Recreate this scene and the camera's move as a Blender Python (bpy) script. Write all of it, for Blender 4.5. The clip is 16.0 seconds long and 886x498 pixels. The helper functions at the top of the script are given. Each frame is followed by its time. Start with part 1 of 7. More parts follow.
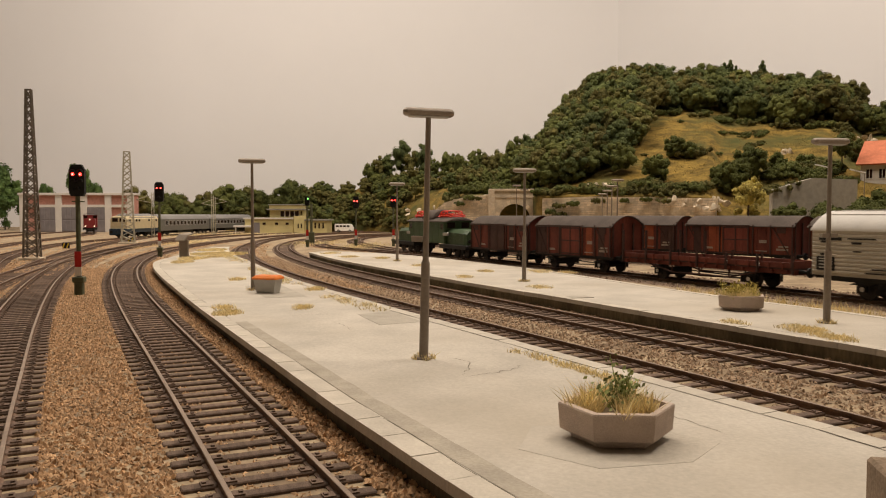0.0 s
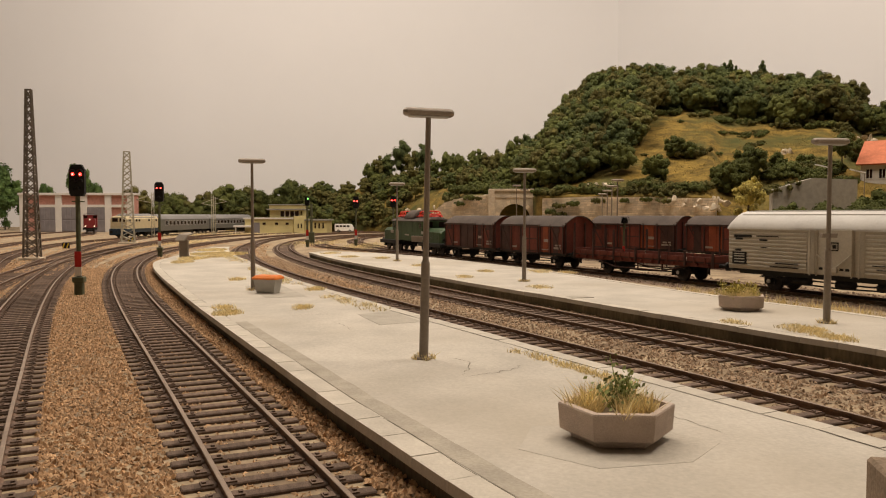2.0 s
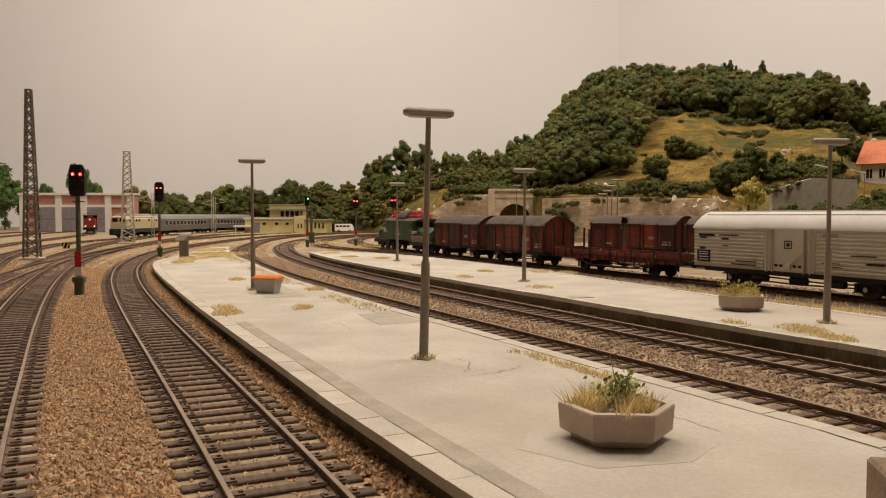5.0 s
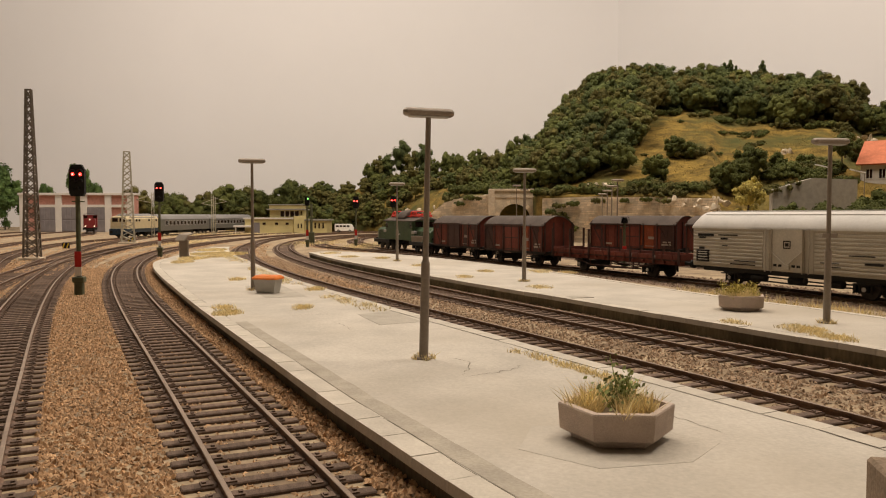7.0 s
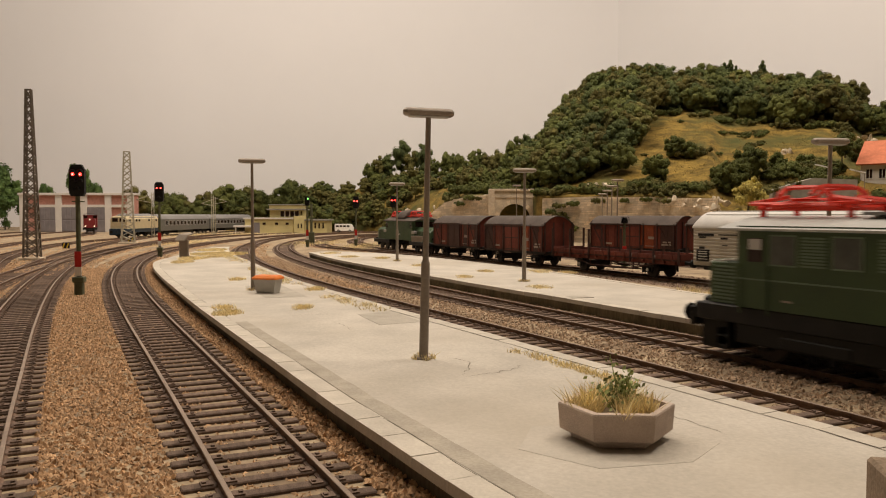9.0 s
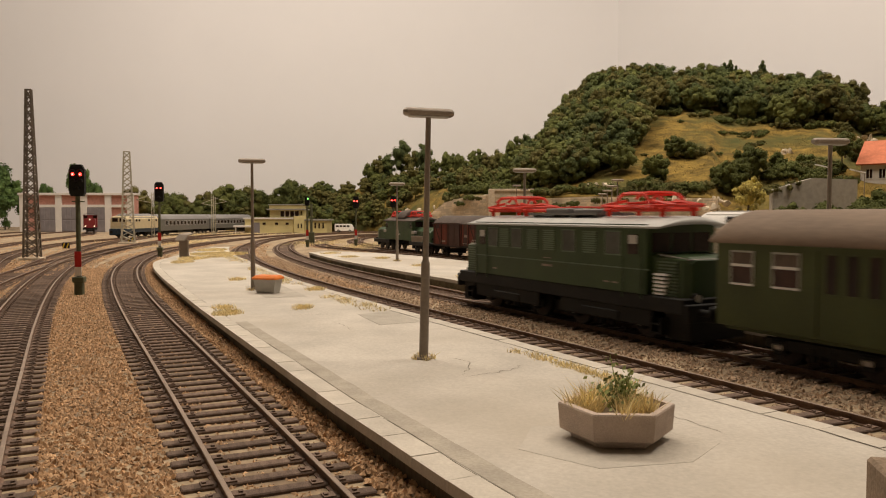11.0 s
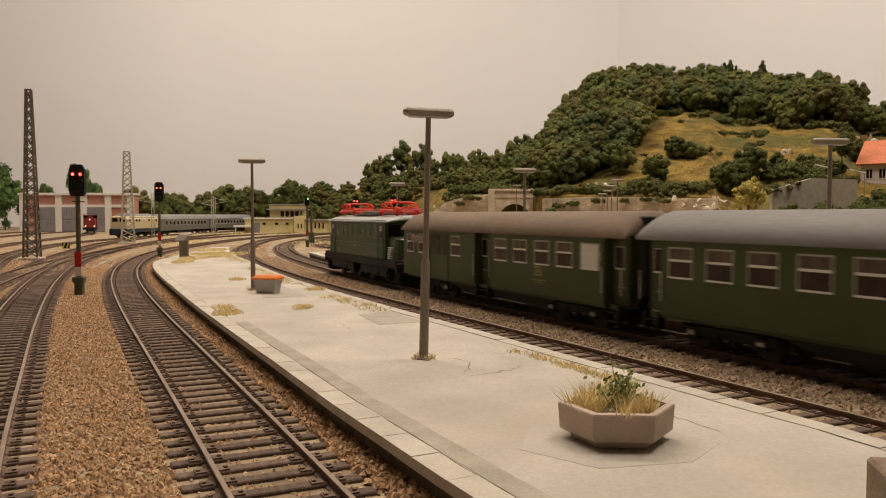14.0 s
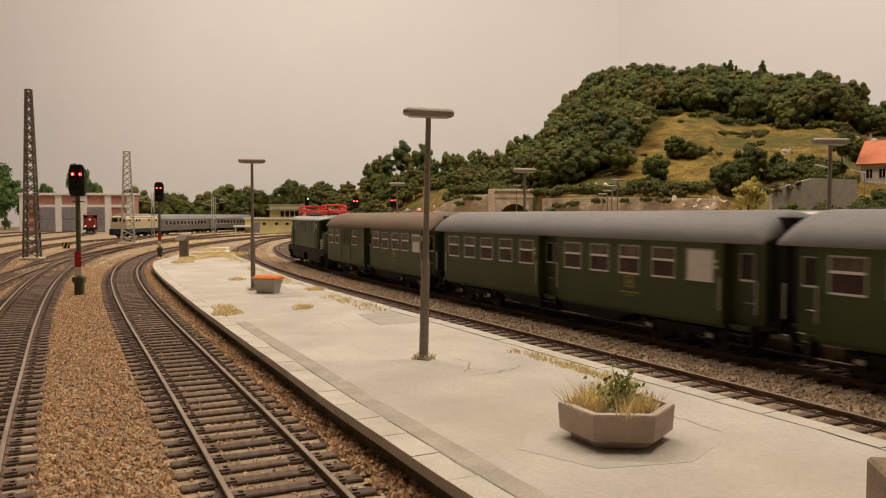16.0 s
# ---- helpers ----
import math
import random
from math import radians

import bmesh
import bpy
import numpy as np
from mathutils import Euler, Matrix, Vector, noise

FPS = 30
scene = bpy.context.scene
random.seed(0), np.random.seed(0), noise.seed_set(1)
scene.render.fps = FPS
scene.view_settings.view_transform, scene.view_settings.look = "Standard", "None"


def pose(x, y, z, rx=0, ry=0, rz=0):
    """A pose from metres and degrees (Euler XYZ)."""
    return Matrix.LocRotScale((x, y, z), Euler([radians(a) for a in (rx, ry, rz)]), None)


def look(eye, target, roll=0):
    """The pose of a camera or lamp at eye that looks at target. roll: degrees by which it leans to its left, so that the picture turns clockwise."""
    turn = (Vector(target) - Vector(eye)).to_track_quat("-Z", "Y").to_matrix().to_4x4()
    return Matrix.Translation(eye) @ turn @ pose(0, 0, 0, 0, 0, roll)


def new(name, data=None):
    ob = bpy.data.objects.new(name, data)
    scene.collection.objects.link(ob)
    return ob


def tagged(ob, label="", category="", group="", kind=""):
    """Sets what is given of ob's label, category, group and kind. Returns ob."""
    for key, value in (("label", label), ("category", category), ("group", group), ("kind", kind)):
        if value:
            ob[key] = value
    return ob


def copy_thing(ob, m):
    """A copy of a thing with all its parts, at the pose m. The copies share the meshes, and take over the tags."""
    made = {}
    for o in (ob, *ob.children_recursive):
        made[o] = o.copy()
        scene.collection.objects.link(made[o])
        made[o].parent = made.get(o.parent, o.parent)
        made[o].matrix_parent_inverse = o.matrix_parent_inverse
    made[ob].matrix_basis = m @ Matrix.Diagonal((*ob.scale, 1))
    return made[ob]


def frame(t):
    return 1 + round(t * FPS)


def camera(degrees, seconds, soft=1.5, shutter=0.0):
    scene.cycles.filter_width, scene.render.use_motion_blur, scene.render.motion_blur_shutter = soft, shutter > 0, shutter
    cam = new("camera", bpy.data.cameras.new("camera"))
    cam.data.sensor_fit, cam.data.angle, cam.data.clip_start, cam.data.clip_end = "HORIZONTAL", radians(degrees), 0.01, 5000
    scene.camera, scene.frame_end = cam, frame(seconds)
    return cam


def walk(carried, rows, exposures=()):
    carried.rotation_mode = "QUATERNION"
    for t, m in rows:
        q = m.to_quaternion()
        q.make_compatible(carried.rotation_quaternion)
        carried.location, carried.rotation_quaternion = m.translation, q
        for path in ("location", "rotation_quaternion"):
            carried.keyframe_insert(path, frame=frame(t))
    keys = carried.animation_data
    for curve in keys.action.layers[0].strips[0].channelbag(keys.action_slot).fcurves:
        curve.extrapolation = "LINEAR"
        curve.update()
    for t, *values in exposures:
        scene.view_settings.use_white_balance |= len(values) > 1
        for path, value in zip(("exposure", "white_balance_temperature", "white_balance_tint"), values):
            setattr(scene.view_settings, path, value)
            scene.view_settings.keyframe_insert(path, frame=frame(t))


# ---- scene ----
# ---- camera ----
K = 1 / 87                     # a model railway in 1:87; all plan numbers below are in full-size metres
cam = camera(59.56, 16.0, soft=1.1, shutter=0.8)
EYE = 4.09
still = pose(0, 0, EYE * K, 90 - 2.508)
walk(cam, [(0.0, still), (16.0, still)], exposures=[(0.0, 0.0), (16.0, 0.0)])

# ---- light: an indoor room with warm ceiling tubes ----
world = bpy.data.worlds.new("room_air")
world.use_nodes = True
world.node_tree.nodes["Background"].inputs[0].default_value = (1.0, 0.86, 0.70, 1)
world.node_tree.nodes["Background"].inputs[1].default_value = 0.42
scene.world = world


def ceiling_lamp(x, y, z, sx, sy, watts, aim=None):
    data = bpy.data.lights.new("ceiling_lamp", "AREA")
    data.shape, data.size, data.size_y, data.energy = "RECTANGLE", sx * K, sy * K, watts
    data.color = (1.0, 0.86, 0.71)
    ob = new("ceiling_lamp", data)
    ob.matrix_basis = look(Vector((x, y, z)) * K, Vector(aim or (x, y + 0.01, 0)) * K)
    return ob


ceiling_lamp(20, 40, 170, 120, 30, 17)
ceiling_lamp(-52, 145, 170, 170, 30, 47)
ceiling_lamp(90, 80, 170, 30, 90, 20)


# ---- mesh helpers ----
def P(x, y, z=0, rz=0):
    return pose(x * K, y * K, z * K, 0, 0, rz)


def part(name, bm, material, parent=None, label="", smooth=False, at=None, group=""):
    """One mesh object from a bmesh in full-size metres, scaled to the model."""
    me = bpy.data.meshes.new(name)
    bm.to_mesh(me)
    bm.free()
    me.transform(Matrix.Scale(K, 4))
    for m in (material if isinstance(material, (list, tuple)) else [material]):
        me.materials.append(m)
    if smooth:
        me.polygons.foreach_set("use_smooth", [True] * len(me.polygons))
        me.set_sharp_from_angle(angle=radians(38))
    ob = new(name, me)
    ob.parent = parent
    if at is not None:
        ob.matrix_basis = at
    if label:
        ob["label"] = label
    return ob


def thing(name, label, category, group="", kind="", at=None):
    ob = tagged(new(name), label, category, group, kind)
    if at is not None:
        ob.matrix_basis = at
    return ob


def box(bm, x0, x1, y0, y1, z0, z1, bevel=0.0, mi=0):
    vs = [bm.verts.new((x, y, z)) for x in (x0, x1) for y in (y0, y1) for z in (z0, z1)]
    fs = [bm.faces.new([vs[i] for i in q]) for q in
          ((0, 1, 3, 2), (4, 6, 7, 5), (0, 4, 5, 1), (2, 3, 7, 6), (0, 2, 6, 4), (1, 5, 7, 3))]
    for f in fs:
        f.material_index = mi
    if bevel:
        es = {e for f in fs for e in f.edges}
        bmesh.ops.bevel(bm, geom=list(es), offset=bevel, segments=1, affect="EDGES", profile=0.5)
    return fs


def loft(bm, rings, close=True, caps=True, mi=0):
    """Rings of points (same count) joined by faces."""
    rows = [[bm.verts.new(p) for p in r] for r in rings]
    n = len(rows[0])
    for a, b in zip(rows, rows[1:]):
        for i in range(n if close else n - 1):
            j = (i + 1) % n
            bm.faces.new((a[i], a[j], b[j], b[i])).material_index = mi
    if caps and close:
        bm.faces.new(rows[0][::-1]).material_index = mi
        bm.faces.new(rows[-1]).material_index = mi
    return rows


def rod(bm, a, b, r, r2=None, n=8, mi=0):
    a, b = Vector(a), Vector(b)
    q = (b - a).to_track_quat("Z", "Y")
    rings = []
    for p, rr in ((a, r), (b, r if r2 is None else r2)):
        rings.append([p + q @ Vector((rr * math.cos(2 * math.pi * i / n), rr * math.sin(2 * math.pi * i / n), 0)) for i in range(n)])
    loft(bm, rings, mi=mi)


def wire(bm, pts, r, n=5):
    for a, b in zip(pts, pts[1:]):
        rod(bm, a, b, r, n=n)


def prism_x(bm, prof, x0, x1, mi=0):
    """Profile of (y, z) drawn out along x."""
    loft(bm, [[(x, y, z) for y, z in prof] for x in (x0, x1)], mi=mi)


def B():
    return bmesh.new()


def catmull(points, n=14):
    P0 = np.array(points, float)
    Q = np.vstack([2 * P0[0] - P0[1], P0, 2 * P0[-1] - P0[-2]])
    out = []
    for i in range(1, len(Q) - 2):
        t = np.linspace(0, 1, n, endpoint=False)[:, None]
        a, b, c, d = Q[i - 1], Q[i], Q[i + 1], Q[i + 2]
        out.append(0.5 * (2 * b + (c - a) * t + (2 * a - 5 * b + 4 * c - d) * t ** 2 + (3 * b - a - 3 * c + d) * t ** 3))
    return np.vstack(out + [Q[-2:-1]])


class Line:
    """A smooth line in plan, asked by its length from its first point."""

    def __init__(self, points):
        self.p = catmull(points)
        d = np.linalg.norm(np.diff(self.p, axis=0), axis=1)
        self.s = np.concatenate([[0], np.cumsum(d)])
        self.length = self.s[-1]

    def at(self, s):
        return Vector((np.interp(s, self.s, self.p[:, 0]), np.interp(s, self.s, self.p[:, 1])))

    def way(self, s):
        d = self.at(s + 0.4) - self.at(s - 0.4)
        return d.normalized()

    def side(self, s, off):
        """off metres to the right of the way."""
        w = self.way(min(max(s, 0.5), self.length - 0.5))
        return self.at(s) + Vector((w.y, -w.x)) * off


# ---- materials ----
def material(name, col, rough=0.8, metal=0.0, vary=0.25, grain=3.0, fine=30.0, bump=0.15, tint=None, spec=0.3,
             emit=None, stretch=(1, 1, 1), each=0.0, stain=None, stain_amount=0.5, island=1.0):
    """A surface with two scales of variation; grain and fine are counts per full-size metre."""
    m = bpy.data.materials.new(name)
    m.use_nodes = True
    nt = m.node_tree
    N, L = nt.nodes, nt.links
    bsdf = N["Principled BSDF"]
    bsdf.inputs["Roughness"].default_value = rough
    bsdf.inputs["Metallic"].default_value = metal
    bsdf.inputs["Specular IOR Level"].default_value = spec
    tc = N.new("ShaderNodeTexCoord")
    mp = N.new("ShaderNodeMapping")
    mp.inputs["Scale"].default_value = [87 * s for s in stretch]
    L.new(tc.outputs["Object"], mp.inputs["Vector"])
    n1, n2 = N.new("ShaderNodeTexNoise"), N.new("ShaderNodeTexNoise")
    for n, s, d in ((n1, grain, 4), (n2, fine, 2)):
        n.inputs["Scale"].default_value = s
        n.inputs["Detail"].default_value = d
        L.new(mp.outputs[0], n.inputs["Vector"])
    ramp = N.new("ShaderNodeValToRGB")
    lo = [c * (1 - vary) for c in col]
    hi = [min(1, c * (1 + vary)) for c in (tint or col)]
    ramp.color_ramp.elements[0].color, ramp.color_ramp.elements[1].color = (*lo, 1), (*hi, 1)
    ramp.color_ramp.elements[0].position, ramp.color_ramp.elements[1].position = 0.3, 0.7
    L.new(n1.outputs[0], ramp.inputs[0])
    mix = N.new("ShaderNodeMixRGB")
    mix.blend_type = "OVERLAY"
    mix.inputs[0].default_value = min(1, vary * 1.6)
    L.new(ramp.outputs[0], mix.inputs[1])
    L.new(n2.outputs[0], mix.inputs[2])
    out = mix.outputs[0]
    if stain:
        n3 = N.new("ShaderNodeTexNoise")
        n3.inputs["Scale"].default_value = grain * 0.22
        n3.inputs["Detail"].default_value = 5
        L.new(mp.outputs[0], n3.inputs["Vector"])
        r3 = N.new("ShaderNodeValToRGB")
        r3.color_ramp.elements[0].position, r3.color_ramp.elements[1].position = 0.48, 0.68
        L.new(n3.outputs[0], r3.inputs[0])
        sc = N.new("ShaderNodeMath")
        sc.operation = "MULTIPLY"
        sc.inputs[1].default_value = stain_amount
        L.new(r3.outputs[0], sc.inputs[0])
        mx = N.new("ShaderNodeMixRGB")
        L.new(sc.outputs[0], mx.inputs[0])
        L.new(out, mx.inputs[1])
        mx.inputs[2].default_value = (*stain, 1)
        out = mx.outputs[0]
    if each:
        info = N.new("ShaderNodeObjectInfo")
        geo = N.new("ShaderNodeNewGeometry")
        add = N.new("ShaderNodeMath")
        add.operation = "ADD"
        L.new(info.outputs["Random"], add.inputs[0])
        share = N.new("ShaderNodeMath")
        share.operation = "MULTIPLY"
        share.inputs[1].default_value = island
        L.new(geo.outputs["Random Per Island"], share.inputs[0])
        L.new(share.outputs[0], add.inputs[1])
        fr = N.new("ShaderNodeMath")
        fr.operation = "FRACT"
        L.new(add.outputs[0], fr.inputs[0])
        rng = N.new("ShaderNodeMapRange")
        rng.inputs["To Min"].default_value, rng.inputs["To Max"].default_value = 1 - each, 1 + each
        L.new(fr.outputs[0], rng.inputs["Value"])
        hsv = N.new("ShaderNodeHueSaturation")
        L.new(rng.outputs[0], hsv.inputs["Value"])
        L.new(out, hsv.inputs["Color"])
        out = hsv.outputs[0]
    L.new(out, bsdf.inputs["Base Color"])
    if bump:
        bp = N.new("ShaderNodeBump")
        bp.inputs["Strength"].default_value = bump
        bp.inputs["Distance"].default_value = 0.03 * K
        L.new(n2.outputs[0], bp.inputs["Height"])
        L.new(bp.outputs[0], bsdf.inputs["Normal"])
    if emit:
        bsdf.inputs["Emission Color"].default_value = (*emit[0], 1)
        bsdf.inputs["Emission Strength"].default_value = emit[1]
    return m


M = dict(
    wall=material("painted_backdrop", (0.82, 0.815, 0.84), 0.95, vary=0.02, grain=0.02, fine=0.3, bump=0.02),
    room=material("room_paint", (0.62, 0.58, 0.52), 0.95, vary=0.03, grain=0.05, fine=1),
    soil=material("sandy_ground", (0.285, 0.200, 0.130), 0.97, vary=0.35, grain=0.6, fine=5, bump=0.8, tint=(0.33, 0.26, 0.17), stain=(0.20, 0.15, 0.10)),
    stones=material("ballast_stone", (0.465, 0.298, 0.168), 0.92, vary=0.2, grain=4, fine=20, bump=0.3, each=0.34),
    stones_pale=material("pale_ballast_stone", (0.38, 0.27, 0.18), 0.92, vary=0.2, grain=4, fine=20, bump=0.3, each=0.36),
    stones_dark=material("dark_ballast_stone", (0.24, 0.165, 0.115), 0.92, vary=0.25, grain=4, fine=20, bump=0.3, each=0.36),
    gravel_dark=material("dark_gravel", (0.17, 0.12, 0.085), 0.95, vary=0.4, grain=1.5, fine=8, bump=0.8, stain=(0.26, 0.19, 0.13)),
    sleeper=material("weathered_sleeper", (0.155, 0.108, 0.082), 0.97, vary=0.35, grain=2, fine=25, bump=0.3, each=0.25, stretch=(1, 4, 1)),
    rail=material("rusty_rail", (0.15, 0.088, 0.055), 0.7, 0.0, vary=0.25, grain=2, fine=30),
    railtop=material("worn_rail_head", (0.25, 0.185, 0.14), 0.55, 0.2, vary=0.2, grain=1.5, fine=20, bump=0.03),
    concrete=material("platform_concrete", (0.505, 0.465, 0.405), 0.93, vary=0.13, grain=0.5, fine=14, bump=0.2, stain=(0.40, 0.35, 0.28), stain_amount=0.75),
    patch=material("grey_asphalt_patch", (0.41, 0.375, 0.32), 0.94, vary=0.12, grain=1.5, fine=18, bump=0.25),
    trench=material("grey_trench_fill", (0.385, 0.345, 0.285), 0.94, vary=0.14, grain=1.5, fine=18, bump=0.25),
    toned=material("toned_concrete", (0.455, 0.415, 0.355), 0.94, vary=0.12, grain=0.6, fine=14, bump=0.2, stain=(0.50, 0.46, 0.40), stain_amount=0.9),
    edge=material("platform_edge_stone", (0.52, 0.475, 0.405), 0.9, vary=0.10, grain=1.5, fine=18, bump=0.15, each=0.06),
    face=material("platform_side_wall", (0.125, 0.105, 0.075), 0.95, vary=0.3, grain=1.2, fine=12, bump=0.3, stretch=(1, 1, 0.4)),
    wall_olive=material("olive_side_wall", (0.235, 0.20, 0.135), 0.95, vary=0.3, grain=1.2, fine=12, bump=0.3, stretch=(1, 1, 0.3), stain=(0.11, 0.09, 0.06), stain_amount=0.7),
    block=material("weathered_block", (0.27, 0.20, 0.14), 0.95, vary=0.25, grain=2, fine=20, bump=0.4),
    planter=material("washed_concrete", (0.52, 0.42, 0.35), 0.95, vary=0.14, grain=3, fine=40, bump=0.5, stain=(0.36, 0.28, 0.22)),
    lamp=material("grey_lamp_metal", (0.28, 0.235, 0.19), 0.55, 0.3, vary=0.12, grain=1.0, fine=15, bump=0.05),
    lampglass=material("opal_lamp_tray", (0.45, 0.43, 0.40), 0.4, vary=0.06, bump=0),
    grass=material("dry_grass", (0.86, 0.72, 0.40), 0.95, vary=0.15, grain=2, fine=12, bump=0, each=0.14),
    herb=material("green_leaves", (0.27, 0.31, 0.12), 0.9, vary=0.3, grain=3, fine=15, bump=0, each=0.4),
    leaf=material("foam_foliage", (0.072, 0.088, 0.023), 0.95, vary=0.25, grain=0.13, fine=2.2, bump=0.3, tint=(0.108, 0.114, 0.030), each=0.16, island=0.25),
    leaf_dark=material("dark_foam_foliage", (0.056, 0.076, 0.025), 0.95, vary=0.25, grain=0.13, fine=2.2, bump=0.3, tint=(0.085, 0.100, 0.032), each=0.16, island=0.25),
    leaf_brown=material("olive_foam_foliage", (0.090, 0.090, 0.026), 0.95, vary=0.25, grain=0.13, fine=2.2, bump=0.3, tint=(0.130, 0.112, 0.034), each=0.16, island=0.25),
    leaf_fresh=material("bright_tree_foliage", (0.075, 0.130, 0.038), 0.9, vary=0.35, grain=0.2, fine=3, bump=0.4, tint=(0.11, 0.17, 0.05), each=0.25, island=0.5),
    leaf_yellow=material("yellow_foam_foliage", (0.40, 0.33, 0.085), 0.9, vary=0.3, grain=0.5, fine=4, bump=0.4, tint=(0.5, 0.42, 0.12), each=0.25, island=0.6),
    bark=material("bark", (0.07, 0.05, 0.035), 0.95, vary=0.3, grain=4, fine=20, bump=0.6),
    meadow=material("dry_meadow", (0.126, 0.086, 0.017), 0.98, vary=0.40, grain=0.45, fine=2.5, bump=1.0, tint=(0.185, 0.122, 0.027), stain=(0.062, 0.070, 0.020), stain_amount=0.95, stretch=(1, 1, 2.2)),
    rock=material("pale_quarry_stone", (0.72, 0.61, 0.47), 0.95, vary=0.25, grain=0.5, fine=5, bump=0.7, each=0.18),
    mortar=material("lime_mortar", (0.60, 0.51, 0.39), 0.97, vary=0.2, grain=1, fine=9, bump=0.5),
    dark=material("tunnel_dark", (0.012, 0.011, 0.010), 0.95, vary=0.2, bump=0),
)


def simple(key, col, rough=0.55, metal=0.0, **kw):
    M[key] = material(key, col, rough, metal, **kw)


simple("loco_green", (0.038, 0.066, 0.023), 0.38, vary=0.12, grain=0.8, fine=12, bump=0.04)
simple("coach_green", (0.056, 0.070, 0.020), 0.40, vary=0.12, grain=0.7, fine=12, bump=0.04)
simple("frame_black", (0.011, 0.010, 0.009), 0.6, vary=0.3, grain=2, fine=12)
simple("roof_brown", (0.20, 0.142, 0.098), 0.75, vary=0.15, grain=0.8, fine=9, stretch=(0.3, 1, 1))
simple("roof_grey", (0.21, 0.20, 0.195), 0.6, vary=0.12, grain=0.8, fine=9, stretch=(0.3, 1, 1))
simple("roof_dark", (0.085, 0.065, 0.055), 0.8, vary=0.2, grain=0.8, fine=9)
simple("roof_silver", (0.42, 0.42, 0.40), 0.5, 0.1, vary=0.1, grain=1, fine=9)
simple("pantograph_red", (0.72, 0.045, 0.022), 0.4, vary=0.12, grain=1, fine=9)
# Loco side panes: the grey of their reflections is put into the colour.
simple("glass_reflection", (0.075, 0.080, 0.070), 0.25, vary=0.25, grain=1.2, fine=5, bump=0)
simple("louvre_green", (0.13, 0.18, 0.115), 0.5, vary=0.12, grain=1, fine=9, bump=0.03)
simple("heavy_green", (0.050, 0.088, 0.042), 0.45, vary=0.15, grain=0.8, fine=9, bump=0.04)
simple("dull_frame", (0.36, 0.36, 0.31), 0.5, 0.1, vary=0.06, bump=0)
simple("wagon_red", (0.145, 0.034, 0.021), 0.7, vary=0.3, grain=0.9, fine=12, bump=0.2, stretch=(1, 1, 0.3), stain=(0.06, 0.02, 0.015))
simple("wagon_orange", (0.27, 0.065, 0.026), 0.7, vary=0.2, grain=0.9, fine=12, bump=0.2)
simple("wagon_brown", (0.06, 0.028, 0.022), 0.7, vary=0.3, grain=0.9, fine=12, bump=0.2)
simple("reefer_white", (0.46, 0.42, 0.35), 0.6, vary=0.12, grain=0.7, fine=12, bump=0.1, stain=(0.30, 0.26, 0.20), stain_amount=0.6)
simple("reefer_roof", (0.62, 0.60, 0.57), 0.55, vary=0.08, grain=0.7, fine=9)
simple("wheel_steel", (0.05, 0.04, 0.035), 0.5, 0.5, vary=0.3, grain=3, fine=15)
simple("bright_steel", (0.45, 0.43, 0.41), 0.4, 0.7, vary=0.15, grain=2, fine=12, bump=0.03)
simple("window_frame", (0.74, 0.72, 0.69), 0.4, 0.2, vary=0.06, bump=0)
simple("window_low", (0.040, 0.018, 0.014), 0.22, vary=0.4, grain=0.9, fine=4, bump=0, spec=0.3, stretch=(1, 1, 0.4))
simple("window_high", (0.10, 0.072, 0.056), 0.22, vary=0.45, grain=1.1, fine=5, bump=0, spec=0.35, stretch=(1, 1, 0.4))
simple("window_dark", (0.022, 0.011, 0.009), 0.25, vary=0.3, grain=1.2, fine=5, bump=0, spec=0.25)
simple("blind_white", (0.72, 0.70, 0.67), 0.6, vary=0.05, bump=0)
simple("cream", (0.62, 0.52, 0.33), 0.45, vary=0.08, grain=1, fine=9, bump=0.03)
simple("ocean_blue", (0.02, 0.035, 0.055), 0.45, vary=0.12, grain=1, fine=9, bump=0.03)
simple("silver_coach", (0.20, 0.20, 0.19), 0.42, 0.35, vary=0.1, grain=1, fine=9, bump=0.04)
simple("loco_crimson", (0.19, 0.025, 0.025), 0.45, vary=0.12, grain=1, fine=9, bump=0.03)
simple("brick_pink", (0.52, 0.26, 0.21), 0.9, vary=0.12, grain=2, fine=14)
simple("white_paint", (0.68, 0.64, 0.60), 0.7, vary=0.06, grain=0.6, fine=9)
simple("gate_grey", (0.22, 0.20, 0.21), 0.7, vary=0.1, grain=0.7, fine=9)
simple("yellow_stucco", (0.60, 0.52, 0.26), 0.85, vary=0.08, grain=0.6, fine=9)
simple("grey_roofing", (0.25, 0.24, 0.21), 0.8, vary=0.15, grain=0.8, fine=9)
simple("steel_lattice", (0.45, 0.42, 0.33), 0.7, 0.2, vary=0.2, grain=1, fine=9)
simple("mast_brown", (0.16, 0.13, 0.10), 0.7, 0.2, vary=0.2, grain=1, fine=9)
simple("signal_black", (0.010, 0.010, 0.010), 0.6, vary=0.2, bump=0.03)
simple("signal_green", (0.10, 0.105, 0.06), 0.6, vary=0.2, bump=0.05)
simple("paint_red", (0.42, 0.02, 0.015), 0.55, vary=0.12, bump=0.03)
simple("orange_plastic", (0.82, 0.22, 0.03), 0.5, vary=0.06, bump=0)
simple("bin_grey", (0.47, 0.45, 0.41), 0.6, vary=0.08, bump=0.03)
simple("tile_red", (0.52, 0.17, 0.09), 0.8, vary=0.15, grain=1.5, fine=8)
